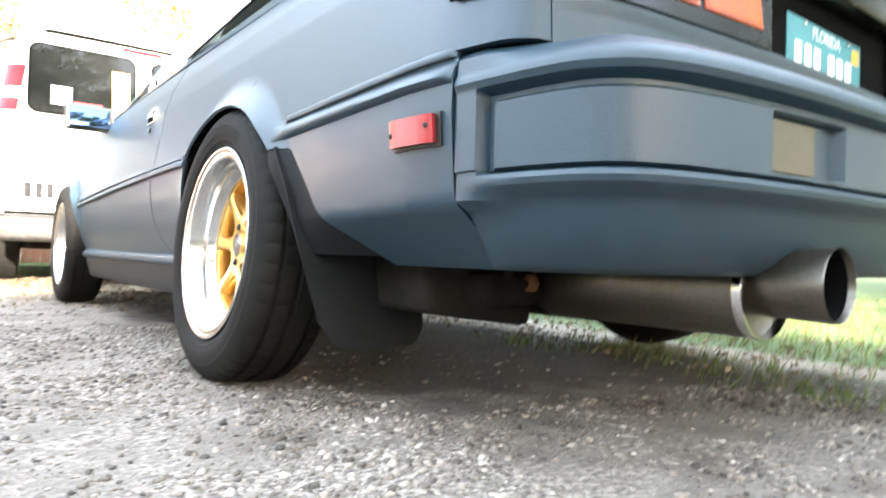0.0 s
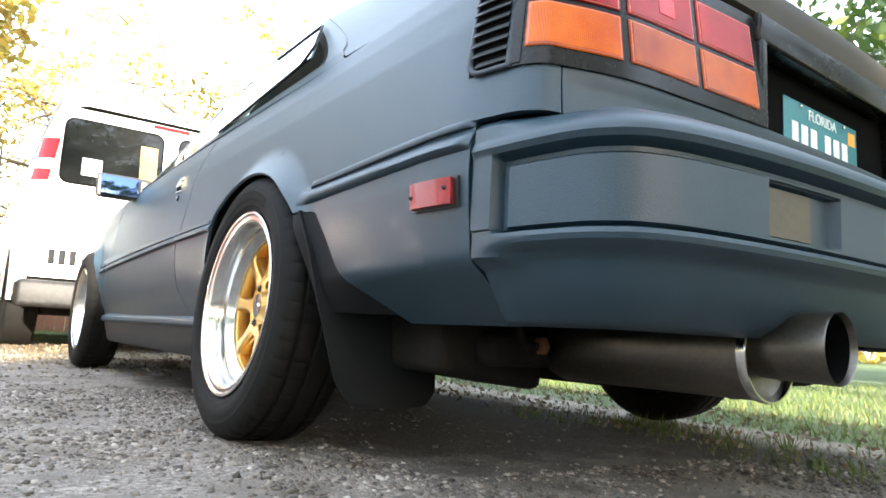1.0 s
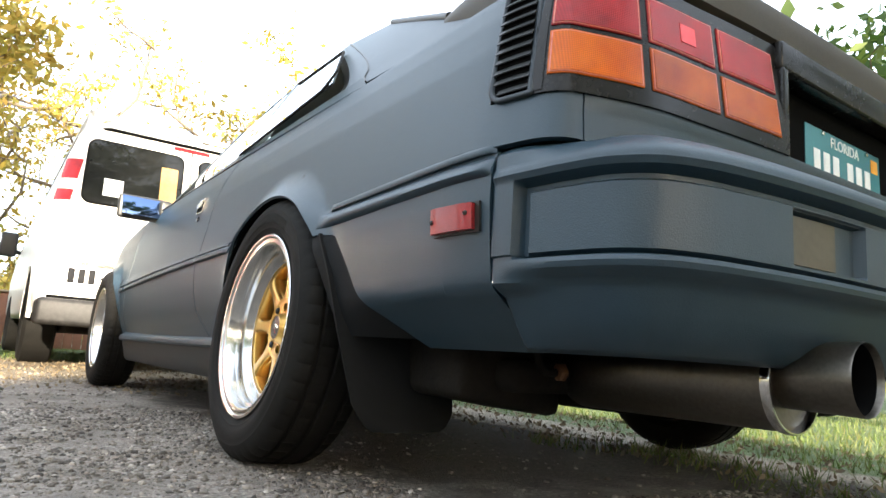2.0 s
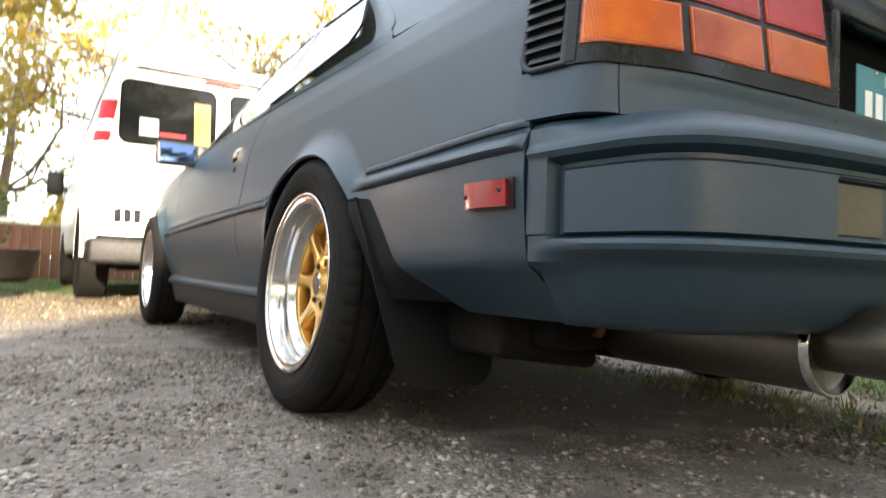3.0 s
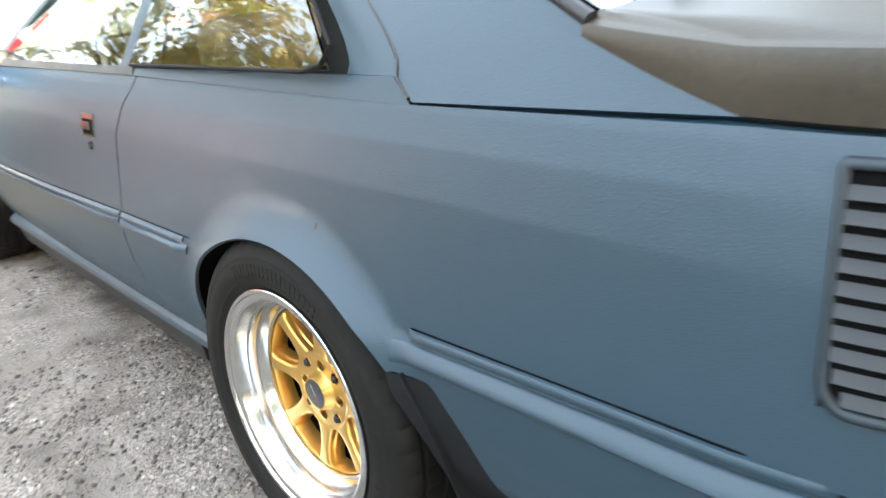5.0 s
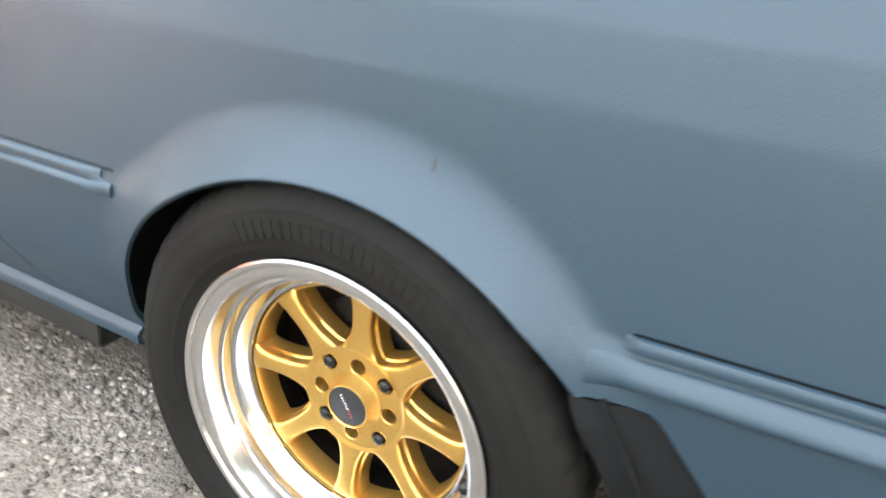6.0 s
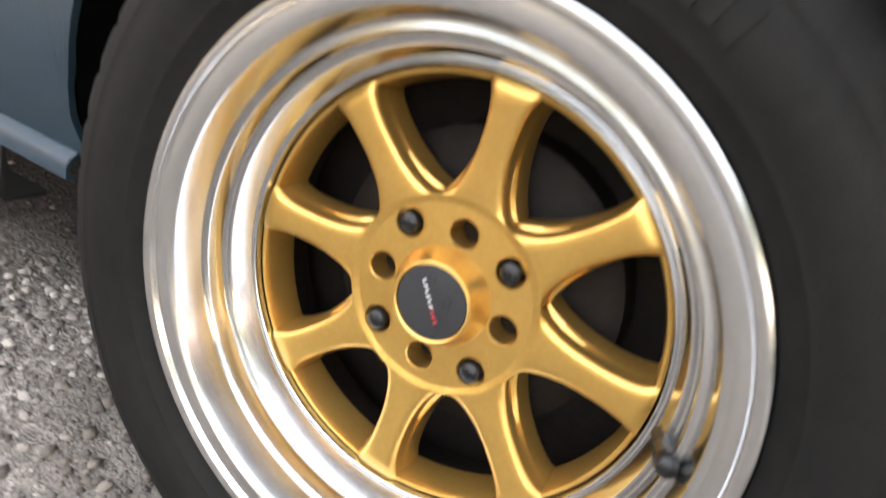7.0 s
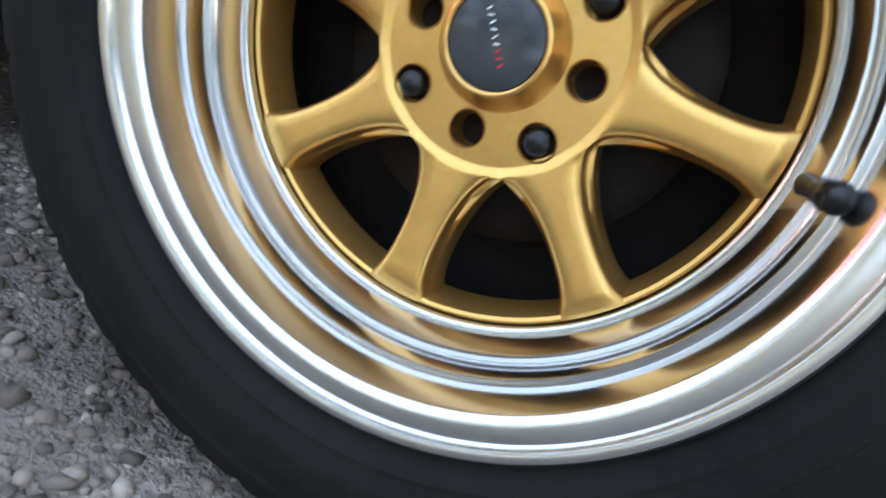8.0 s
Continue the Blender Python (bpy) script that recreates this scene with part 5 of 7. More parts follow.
def hub_mesh():
    """Hub face with eight bored holes."""
    bm = bmesh.new()
    loops = [(0, 0, 0.068, 64)] + [(r, SPOKE_PHASE + 45 * k, 0.0108, 20) for k, r in enumerate([0.05715, 0.050] * 4)]
    edges = []
    for r, deg, rad, n in loops:
        a = radians(deg)
        cy, cz = r * math.cos(a), -r * math.sin(a)
        vs = [bm.verts.new((-0.006, cy + rad * math.cos(2 * math.pi * i / n), cz + rad * math.sin(2 * math.pi * i / n))) for i in range(n)]
        edges += [bm.edges.new((vs[i], vs[(i + 1) % n])) for i in range(n)]
    bmesh.ops.triangle_fill(bm, use_beauty=True, use_dissolve=False, edges=edges)
    r = bmesh.ops.extrude_face_region(bm, geom=bm.faces[:])
    bmesh.ops.translate(bm, verts=[v for v in r["geom"] if isinstance(v, bmesh.types.BMVert)], vec=(0.022, 0, 0))
    return mesh_bm("hub", bm, False, GOLD)


def spoke_mesh():
    """One spoke with its sector of the raised face round the hub, rounded shoulders and a lower ledge towards the openings."""
    wedge = radians(22.5)
    rw = [0.0735, 0.0743, 0.0755, 0.0775, 0.0805, 0.0850, 0.0920, 0.1010, 0.1120, 0.1240, 0.1340, 0.1420, 0.1480, 0.1530, 0.1566]
    ww = [0.0735 * wedge, 0.0272, 0.0248, 0.0224, 0.0202, 0.0178, 0.0155, 0.0138, 0.0128, 0.0128, 0.0134, 0.0147, 0.0165, 0.0190, 0.0212]
    rx = [0.0660, 0.0685, 0.0710, 0.0740, 0.082, 0.100, 0.112, 0.124, 0.134, 0.142, 0.148, 0.153, 0.1566]
    xx = [-0.0057, -0.0062, -0.0071, -0.0080, -0.0087, -0.0100, -0.0110, -0.0124, -0.0134, -0.0144, -0.0148, -0.0138, -0.0118]
    top = [(0.0, 0.0), (0.30, 0.0), (0.62, 0.0002), (0.80, 0.0010), (0.91, 0.0026), (0.97, 0.0046), (1.0, 0.0072)]
    P = []
    for r in [0.0660, 0.0672, 0.0685, 0.0697, 0.0710, 0.0724] + rw[:6] + list(np.linspace(0.0885, 0.1566, 24)):
        w = r * wedge if r <= 0.0735 else float(np.interp(r, rw, ww))
        x = float(np.interp(r, rx, xx))
        soft = ramp01((r * wedge - w) / 0.004)
        ledge = float(np.interp(r, [0.0735, 0.088, 0.105, 0.125, 0.157], [0.0052, 0.0042, 0.0026, 0.0014, 0.0010]))
        half = [(w * f, x + d * soft) for f, d in top]
        half += [(min(w + e, r * wedge), x + d) for e, d in ((0.0006, 0.0125), (ledge, 0.0142), (ledge + 0.0010, 0.0165), (ledge + 0.0016, 0.036))]
        P.append([(v, r * math.cos(u / r), r * math.sin(u / r)) for u, v in [(-a, b) for a, b in half[:0:-1]] + half])
    P = np.array(P)
    nv = P.shape[1]
    f = grid_faces(len(P), nv) + [tuple(range((len(P) - 1) * nv, len(P) * nv))]
    me = mesh_of("spoke", P.reshape(-1, 3), f, True, GOLD)
    bm = bmesh.new()
    bm.from_mesh(me)
    bmesh.ops.recalc_face_normals(bm, faces=bm.faces[:])
    up = max(bm.faces, key=lambda a: -a.calc_center_median().x)
    if up.normal.x > 0:
        bmesh.ops.reverse_faces(bm, faces=bm.faces[:])
    for e in bm.edges:
        if len(e.link_faces) == 2 and e.calc_face_angle(0) > 0.75:
            e.smooth = False
    bm.to_mesh(me)
    bm.free()
    return me


def wheel_parts():
    rim = [(0.085, 0.196), (0.080, 0.204), (0.074, 0.190), (0.03, 0.176), (0.02, 0.1700), (-0.030, 0.1990), (-0.066, 0.2068), (-0.070, 0.2098), (-0.0745, 0.2106), (-0.0785, 0.2098), (-0.0796, 0.2080),
           (-0.0796, 0.2050), (-0.0785, 0.2026), (-0.0757, 0.2014), (-0.0748, 0.2004), (-0.0740, 0.1920), (-0.0736, 0.1908), (-0.0724, 0.1888), (-0.0712, 0.1872), (-0.0690, 0.1862),
           (-0.0478, 0.1812), (-0.0476, 0.1800), (-0.0482, 0.1778), (-0.0482, 0.1766), (-0.0470, 0.1760), (-0.0318, 0.1742), (-0.0314, 0.1730), (-0.0326, 0.1704), (-0.0325, 0.1690), (-0.0312, 0.1682),
           (-0.0158, 0.1622), (-0.0155, 0.1610), (-0.0162, 0.1596), (-0.0155, 0.1586), (-0.0090, 0.1580), (0.012, 0.1570)]
    W = {"wheel": lathe_x("wheel", rim, 200, ALU, sharp=0.5), "tyre": tyre_mesh(), "hub": hub_mesh(), "spoke": spoke_mesh()}
    W["spoke_ring"] = lathe_x("spoke_ring", [(-0.0095, 0.1572), (-0.0108, 0.1555), (-0.0100, 0.1535), (-0.006, 0.1520), (0.016, 0.1508), (0.022, 0.1508), (0.022, 0.1575)], 120, GOLD)
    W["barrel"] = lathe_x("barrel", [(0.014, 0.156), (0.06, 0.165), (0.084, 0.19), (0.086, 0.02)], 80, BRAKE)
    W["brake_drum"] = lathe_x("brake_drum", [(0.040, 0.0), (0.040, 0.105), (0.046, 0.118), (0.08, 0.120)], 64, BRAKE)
    W["centre_boss"] = lathe_x("centre_boss", [(-0.006, 0.0375), (-0.0080, 0.0360), (-0.0190, 0.0315), (-0.0225, 0.0300), (-0.0230, 0.0285), (-0.0222, 0.0272), (-0.0205, 0.0268)], 56, GOLD)
    W["centre_cap"] = lathe_x("centre_cap", [(-0.0205, 0.0270), (-0.0218, 0.0262), (-0.0226, 0.020), (-0.0230, 0.0)], 56, CAP)
    W["lug_nut"] = lathe_x("lug_nut", [(-0.0125, 0.0), (-0.0120, 0.0042), (-0.0100, 0.0070), (-0.0060, 0.0084), (-0.002, 0.0088), (0.018, 0.0088)], 24, LUG)
    W["lug_hole"] = lathe_x("lug_hole", [(-0.0065, 0.0116), (-0.0072, 0.0112), (-0.0060, 0.0103), (0.016, 0.0100), (0.0162, 0.0)], 24, GOLD)
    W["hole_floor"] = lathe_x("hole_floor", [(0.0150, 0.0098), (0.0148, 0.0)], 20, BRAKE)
    W["valve_stem"] = tube("valve_stem", [(0.004, 0.0, 0.0), (-0.006, 0.002, 0.0), (-0.014, 0.0045, 0.0), (-0.0165, 0.0052, 0.0), (-0.024, 0.0075, 0.0), (-0.029, 0.009, 0.0), (-0.031, 0.0096, 0.0)], [0.0066, 0.0054, 0.0054, 0.0076, 0.0080, 0.0066, 0.0036], 18, LUG)
    W["brand_bar"] = [arc_bar(0.2365, 0.2565, a, a + 1.7, -0.0873, 0.003, RUBBER, "sidewall_mark") for a in np.arange(-120, -62, 2.9)] + \
                     [arc_bar(0.240, 0.253, a, a + 2.2, -0.0872, 0.003, RUBBER, "sidewall_mark") for a in np.arange(-212, -186, 3.8)]
    return W


WHEEL = wheel_parts()


def build_wheel(at, camber, detail, turn=0.0, far=False):
    base = Matrix.Translation(at) @ (Matrix.Rotation(math.pi, 4, "Z") if far else Matrix()) @ Matrix.Rotation(radians(camber), 4, "Y") @ Matrix.Rotation(radians(turn), 4, "X")
    w = put("wheel", WHEEL["wheel"], CAR, "gold eight-spoke wheel with polished deep lip")
    w.matrix_local = base
    put("tyre", WHEEL["tyre"], w, "black road tyre")
    for nm in ("hub", "spoke_ring", "barrel", "brake_drum", "centre_boss", "centre_cap"):
        put(nm, WHEEL[nm], w, {"centre_cap": "black centre cap", "brake_drum": "dark rusty brake drum"}.get(nm, ""))
    for k in range(8):
        a = SPOKE_PHASE + 45 * k
        put("spoke", WHEEL["spoke"], w, m=Matrix.Rotation(radians(-a), 4, "X"))
        hole = 0.05715 if k % 2 == 0 else 0.050
        put("lug_hole", WHEEL["lug_hole"], w, m=ring_pose(a, hole, 0))
        if k % 2 == 0:
            put("lug_nut", WHEEL["lug_nut"], w, m=ring_pose(a, hole, 0))
        else:
            put("hole_floor", WHEEL["hole_floor"], w, m=ring_pose(a, hole, 0))
    put("valve_stem", WHEEL["valve_stem"], w, "black rubber valve stem", m=ring_pose(176.5, 0.168, -0.026))
    if detail:
        for me in WHEEL["brand_bar"]:
            put("sidewall_mark", me, w)
        # white and red mark across the cap
        for k in range(9):
            z = 0.0165 - k * 0.0038
            me = block("cap_mark", (-0.0236, -0.0016, -0.0005), (-0.0222, 0.0016, 0.0005), MARK_WHITE if k < 6 else MARK_RED, 0.0002)
            tilt = Matrix.Rotation(radians(24 if k % 2 else -18), 4, "X")
            put("cap_mark", me, w, m=Matrix.Rotation(radians(-33), 4, "X") @ Matrix.Translation((0.0, 0.0, z)) @ tilt)
    return w


build_wheel((-0.75, 0.0, HUB_Z), 4.1, True)
build_wheel((-0.735, WHEELBASE, HUB_Z), 0.6, False, 31)
build_wheel((0.75, 0.0, HUB_Z), 4.1, False, 12, True)
build_wheel((0.735, WHEELBASE, HUB_Z), 0.6, False, 63, True)

# ---------------- the white van ----------------
VAN = root("van", (0, 4.15, 0))
tagged(VAN, "white panel van with dark rear windows and lettered doors", "van")


def van_half(z):
    return float(np.interp(z, [0.35, 0.5, 0.9, 1.2, 1.6, 1.85, 1.97], [0.97, 1.0, 1.005, 0.99, 0.93, 0.86, 0.74]))


def build_van():
    L = 5.5
    zs = np.array(list(np.linspace(0.40, 1.80, 24)) + [1.84, 1.88, 1.91, 1.935, 1.95])
    # closed tub: rear corners rounded in plan
    def ring(z):
        w = van_half(z)
        lean = 0.14 * max(0, (z - 1.0) / 0.95) ** 1.4
        r = 0.14
        pts = []
        for t in np.linspace(math.pi, 1.5 * math.pi, 9):
            pts.append((-w + r + r * math.cos(t), r + r * math.sin(t) + lean, z))
        for x in np.linspace(-w + r, w - r, 14)[1:-1]:
            pts.append((x, lean - 0.012 * (1 - (x / w) ** 2), z))
        for t in np.linspace(1.5 * math.pi, 2 * math.pi, 9):
            pts.append((w - r + r * math.cos(t), r + r * math.sin(t) + lean, z))
        nose = float(np.interp(z, [0.4, 0.95, 1.15, 1.7, 1.95], [L, L - 0.05, L - 0.75, L - 1.25, L - 1.5]))
        for y in np.linspace(0.4, nose, 10):
            pts.append((w, y, z))
        for x in np.linspace(w, -w, 9)[1:-1]:
            pts.append((x, nose + 0.10 * (1 - (x / w) ** 2), z))
        for y in np.linspace(nose, 0.4, 10):
            pts.append((-w, y, z))
        return pts
    rows = [ring(z) for z in zs]
    n = len(rows[0])
    verts = [p for r in rows for p in r]
    faces = [(j * n + i, j * n + (i + 1) % n, (j + 1) * n + (i + 1) % n, (j + 1) * n + i) for j in range(len(rows) - 1) for i in range(n)]
    top = len(rows) - 1
    c = len(verts)
    verts.append((0, 2.6, 1.985))
    faces += [(top * n + i, top * n + (i + 1) % n, c) for i in range(n)]
    faces.append(tuple(range(n))[::-1])
    bm = bmesh.new()
    bm.from_mesh(mesh_of("tmp", verts, faces))
    # flanks stay closed; black half-discs below paint the shade of the wheel openings
    body = put("van_body", mesh_bm("van_body", bm, True, VAN_WHITE), VAN, "white painted van body")
    for sx in (-1, 1):
        me = sheet("van_arch", lambda t, k: (sx * (1.012 - 0.012 * k), 0.97 + (0.42 + 0.05 * k) * math.cos(t), 0.36 + (0.44 + 0.05 * k) * math.sin(t)), np.linspace(0, math.pi, 24), [0, 1], 0.02, VAN_WHITE, (0, 0.97, 0.4))
        put("van_arch", me, VAN)
        well = sheet("arch_shade", lambda t, k: (sx * 1.0065, 0.97 + 0.42 * k * math.cos(t), 0.36 + 0.44 * k * math.sin(t)), np.linspace(0, math.pi, 24), [0.02, 1], 0.004, VOID, (0, 0.97, 0.4))
        put("arch_shade", well, VAN)
    def rear(x, z, pr=0.0):
        lean = 0.14 * max(0, (z - 1.0) / 0.95) ** 1.4
        return x, lean - 0.012 * (1 - (x / van_half(z)) ** 2) - pr, z
    def rear_sheet(nm, x0, x1, z0, z1, pr, t, mat, skew=0.0, nx=8, nz=6):
        return sheet(nm, lambda x, z: rear(x + skew * (z - z0), z, pr), np.linspace(x0, x1, nx), np.linspace(z0, z1, nz), t, mat, (0, 3, 1.0))
    def rounded_pane(nm, x0, x1, z0, z1, rad, pr, t, mat, lean):
        """A pane with round corners, leaning a little with the door."""
        cx, hw = 0.5 * (x0 + x1), 0.5 * (x1 - x0)
        arc = [rad * (1 - math.cos(a)) for a in np.linspace(0, math.pi / 2, 7)]
        zs = [z0 + a for a in arc] + list(np.linspace(z0 + rad, z1 - rad, 5)[1:-1]) + [z1 - a for a in arc[::-1]]

        def fn(u, z):
            d = max(0.0, rad - (z - z0), rad - (z1 - z))
            w = hw - rad + math.sqrt(max(rad * rad - d * d, 0.0))
            return rear(cx + u * w + lean * (z - z0), z, pr)
        return sheet(nm, fn, np.linspace(-1, 1, 9), zs, t, mat, (0, 3, 1.0))
    for x0, x1, sk in ((-0.80, -0.10, 0.02), (0.06, 0.76, -0.02)):
        put("window_frame", rounded_pane("window_frame", x0 - 0.014, x1 + 0.014, 1.256, 1.794, 0.072, 0.006, 0.01, VOID, sk), VAN)
        put("rear_window", rounded_pane("rear_window", x0, x1, 1.27, 1.78, 0.06, 0.010, 0.004, GLASS_VAN, sk), VAN, "dark rear window with a sticker and cardboard behind")
    edge = [(x, 0.131 - 0.012 * (1 - (x / 0.8) ** 2) - 0.012, 1.895) for x in np.linspace(-0.66, 0.66, 9)]
    side = [(0.76, 0.17, 1.885), (0.82, 0.28, 1.872), (0.845, 0.50, 1.868), (0.848, 2.0, 1.868), (0.848, 3.8, 1.868)]
    put("roof_gutter", tube("roof_gutter", [(-x, y, z) for x, y, z in side[::-1]] + edge + side, 0.014, 8, VOID), VAN, "black roof gutter")
    put("door_seam", rear_sheet("door_seam", -0.026, -0.016, 0.56, 1.86, 0.002, 0.004, VOID), VAN)
    put("window_sticker", rear_sheet("window_sticker", -0.665, -0.525, 1.335, 1.475, 0.0125, 0.001, MARK_WHITE), VAN, "white paper sticker")
    put("window_stripe", rear_sheet("window_stripe", -0.515, -0.32, 1.345, 1.372, 0.0125, 0.001, MARK_RED), VAN)
    put("window_card", rear_sheet("window_card", -0.255, -0.125, 1.30, 1.66, 0.0125, 0.001, CARDBOARD), VAN, "yellow-brown cardboard strip in the window")
    put("brake_light", rear_sheet("brake_light", -0.17, 0.12, 1.842, 1.872, 0.012, 0.02, LENS_RED), VAN, "red high brake light")
    for sx in (-1, 1):
        for z0, z1, mat in ((1.255, 1.345, LENS_RED), (1.35, 1.43, MARK_WHITE), (1.435, 1.60, LENS_RED)):
            def lamp(t, z):
                w = van_half(z) - 0.14
                lean = 0.14 * max(0, (z - 1.0) / 0.95) ** 1.4
                return sx * (w + 0.147 * math.cos(t)), 0.14 - 0.147 * math.sin(t) + lean, z
            put("tail_lamp", sheet("tail_lamp", lamp, np.linspace(0.35, 1.35, 8), np.linspace(z0, z1, 4), 0.008, mat, (0, 2, 1.2)), VAN)
    # bumper with a step pad
    put("van_bumper", block("van_bumper", (-1.0, -0.24, 0.31), (1.0, 0.06, 0.50), VAN_BUMPER, 0.035, 3), VAN, "scuffed grey step bumper")
    put("bumper_pad", block("bumper_pad", (-0.55, -0.235, 0.495), (0.55, 0.02, 0.515), BLACK, 0.006), VAN)
    # black strip stands for the shade in the gap above the bumper
    put("bumper_gap", block("bumper_gap", (-0.93, -0.03, 0.50), (0.93, 0.02, 0.53), VOID, 0.004), VAN)
    put("handle_bar", rear_sheet("handle_bar", -0.74, 0.30, 0.765, 0.795, 0.012, 0.012, CHROME), VAN)
    # door lettering; what cannot be read stays as bars
    turn = Matrix.Rotation(math.pi / 2, 4, "X")
    # these words take the pale vinyl, their glare-washed look put into the colour
    for word, x, w in (("Sales", -0.655, 0.21), ("and", -0.455, 0.14), ("Service", -0.235, 0.26)):
        put("van_lettering", lettering("van_lettering", word, 0.095, 0.003, VAN_TITLE, w), VAN, m=Matrix.Translation((x, -0.014, 1.035)) @ turn)
    put("van_lettering", lettering("van_lettering", "Licensed", 0.06, 0.003, VAN_TEXT, 0.21), VAN, m=Matrix.Translation((-0.56, -0.014, 0.575)) @ turn)
    for x in np.arange(-0.79, -0.16, 0.075):
        put("title_bar", block("title_bar", (x, -0.016, 1.135), (x + 0.05, -0.009, 1.20), VAN_TITLE, 0.002), VAN)
    for k, x in enumerate((-0.815, -0.745, -0.675, -0.595, -0.525, -0.455, -0.385, -0.315, -0.245, -0.175)):
        put("number_bar", block("number_bar", (x, -0.017, 0.632 if k != 3 else 0.672), (x + 0.045, -0.009, 0.742 if k != 3 else 0.692), VAN_TEXT, 0.004), VAN)
    # roof rack
    rk = put("roof_rack", tube("roof_rack", [(-0.78, 0.5, 2.10), (0.78, 0.5, 2.10)], 0.022, 10, VAN_WHITE), VAN, "white tubular roof rack")
    for y in (2.0, 3.4):
        put("rack_bar", tube("rack_bar", [(-0.78, y, 2.10), (0.78, y, 2.10)], 0.022, 10, VAN_WHITE), rk)
    for sx in (-0.78, 0.78):
        put("rack_rail", tube("rack_rail", [(sx, 0.4, 2.12), (sx, 3.6, 2.12)], 0.02, 10, VAN_WHITE), rk)
        for y in (0.5, 2.0, 3.4):
            put("rack_leg", tube("rack_leg", [(sx, y, 2.11), (sx * 1.02, y, 1.88)], 0.018, 8, VAN_WHITE), rk)
    # door mirrors, side glass
    for sx in (-1, 1):
        put("van_mirror", block("van_mirror", (sx * 1.13 - 0.09, 4.05, 1.15), (sx * 1.13 + 0.09, 4.15, 1.45), BLACK, 0.03, 3), VAN)
        put("mirror_arm", tube("mirror_arm", [(sx * 0.97, 4.15, 1.2), (sx * 1.10, 4.12, 1.25)], 0.02, 8, BLACK), VAN)
        sg = sheet("side_window", lambda y, z: (sx * (van_half(z) + 0.004), y, z), np.linspace(3.2, 4.0, 6), np.linspace(1.22, 1.66, 5), 0.004, GLASS_VAN, (0, 3, 1.2))
        put("side_window", sg, VAN)
    prof = [(-0.02, 0.20), (-0.11, 0.21), (-0.125, 0.27), (-0.12, 0.32), (-0.10, 0.355), (0.10, 0.355), (0.12, 0.32), (0.125, 0.27), (0.11, 0.21), (0.02, 0.20)]
    tyre, disc = lathe_x("van_tyre", prof, 60, RUBBER), lathe_x("van_wheel", [(-0.03, 0.0), (-0.05, 0.09), (-0.02, 0.16), (-0.06, 0.205), (0.06, 0.205), (0.05, 0.0)], 48, STEEL)
    for y in (0.97, 4.4):
        for sx in (-1, 1):
            o = put("van_wheel", disc, VAN)
            o.matrix_local = pose(sx * 0.89, y, 0.352, 0, 0, 0 if sx < 0 else 180)
            put("van_tyre", tyre, o, "black van tyre")
    put("van_chassis", block("van_chassis", (-0.75, 0.2, 0.26), (0.75, 5.2, 0.42), UNDER, 0.03), VAN)


GLASS_VAN = surface("dark_van_glass", (0.008, 0.0085, 0.0085), (0.014, 0.0145, 0.014), 0.02, 0, 3, 20, rough_var=0.015, spec=0.4)
build_van()
VAN.matrix_world = pose(-0.02, 4.15, 0.0, 0, 0, 0)

# ---------------- the red pickup ----------------
TRUCK = root("pickup_truck", (-2.75, 3.0, 0))
tagged(TRUCK, "faded red pickup truck on large black mud tyres", "truck")


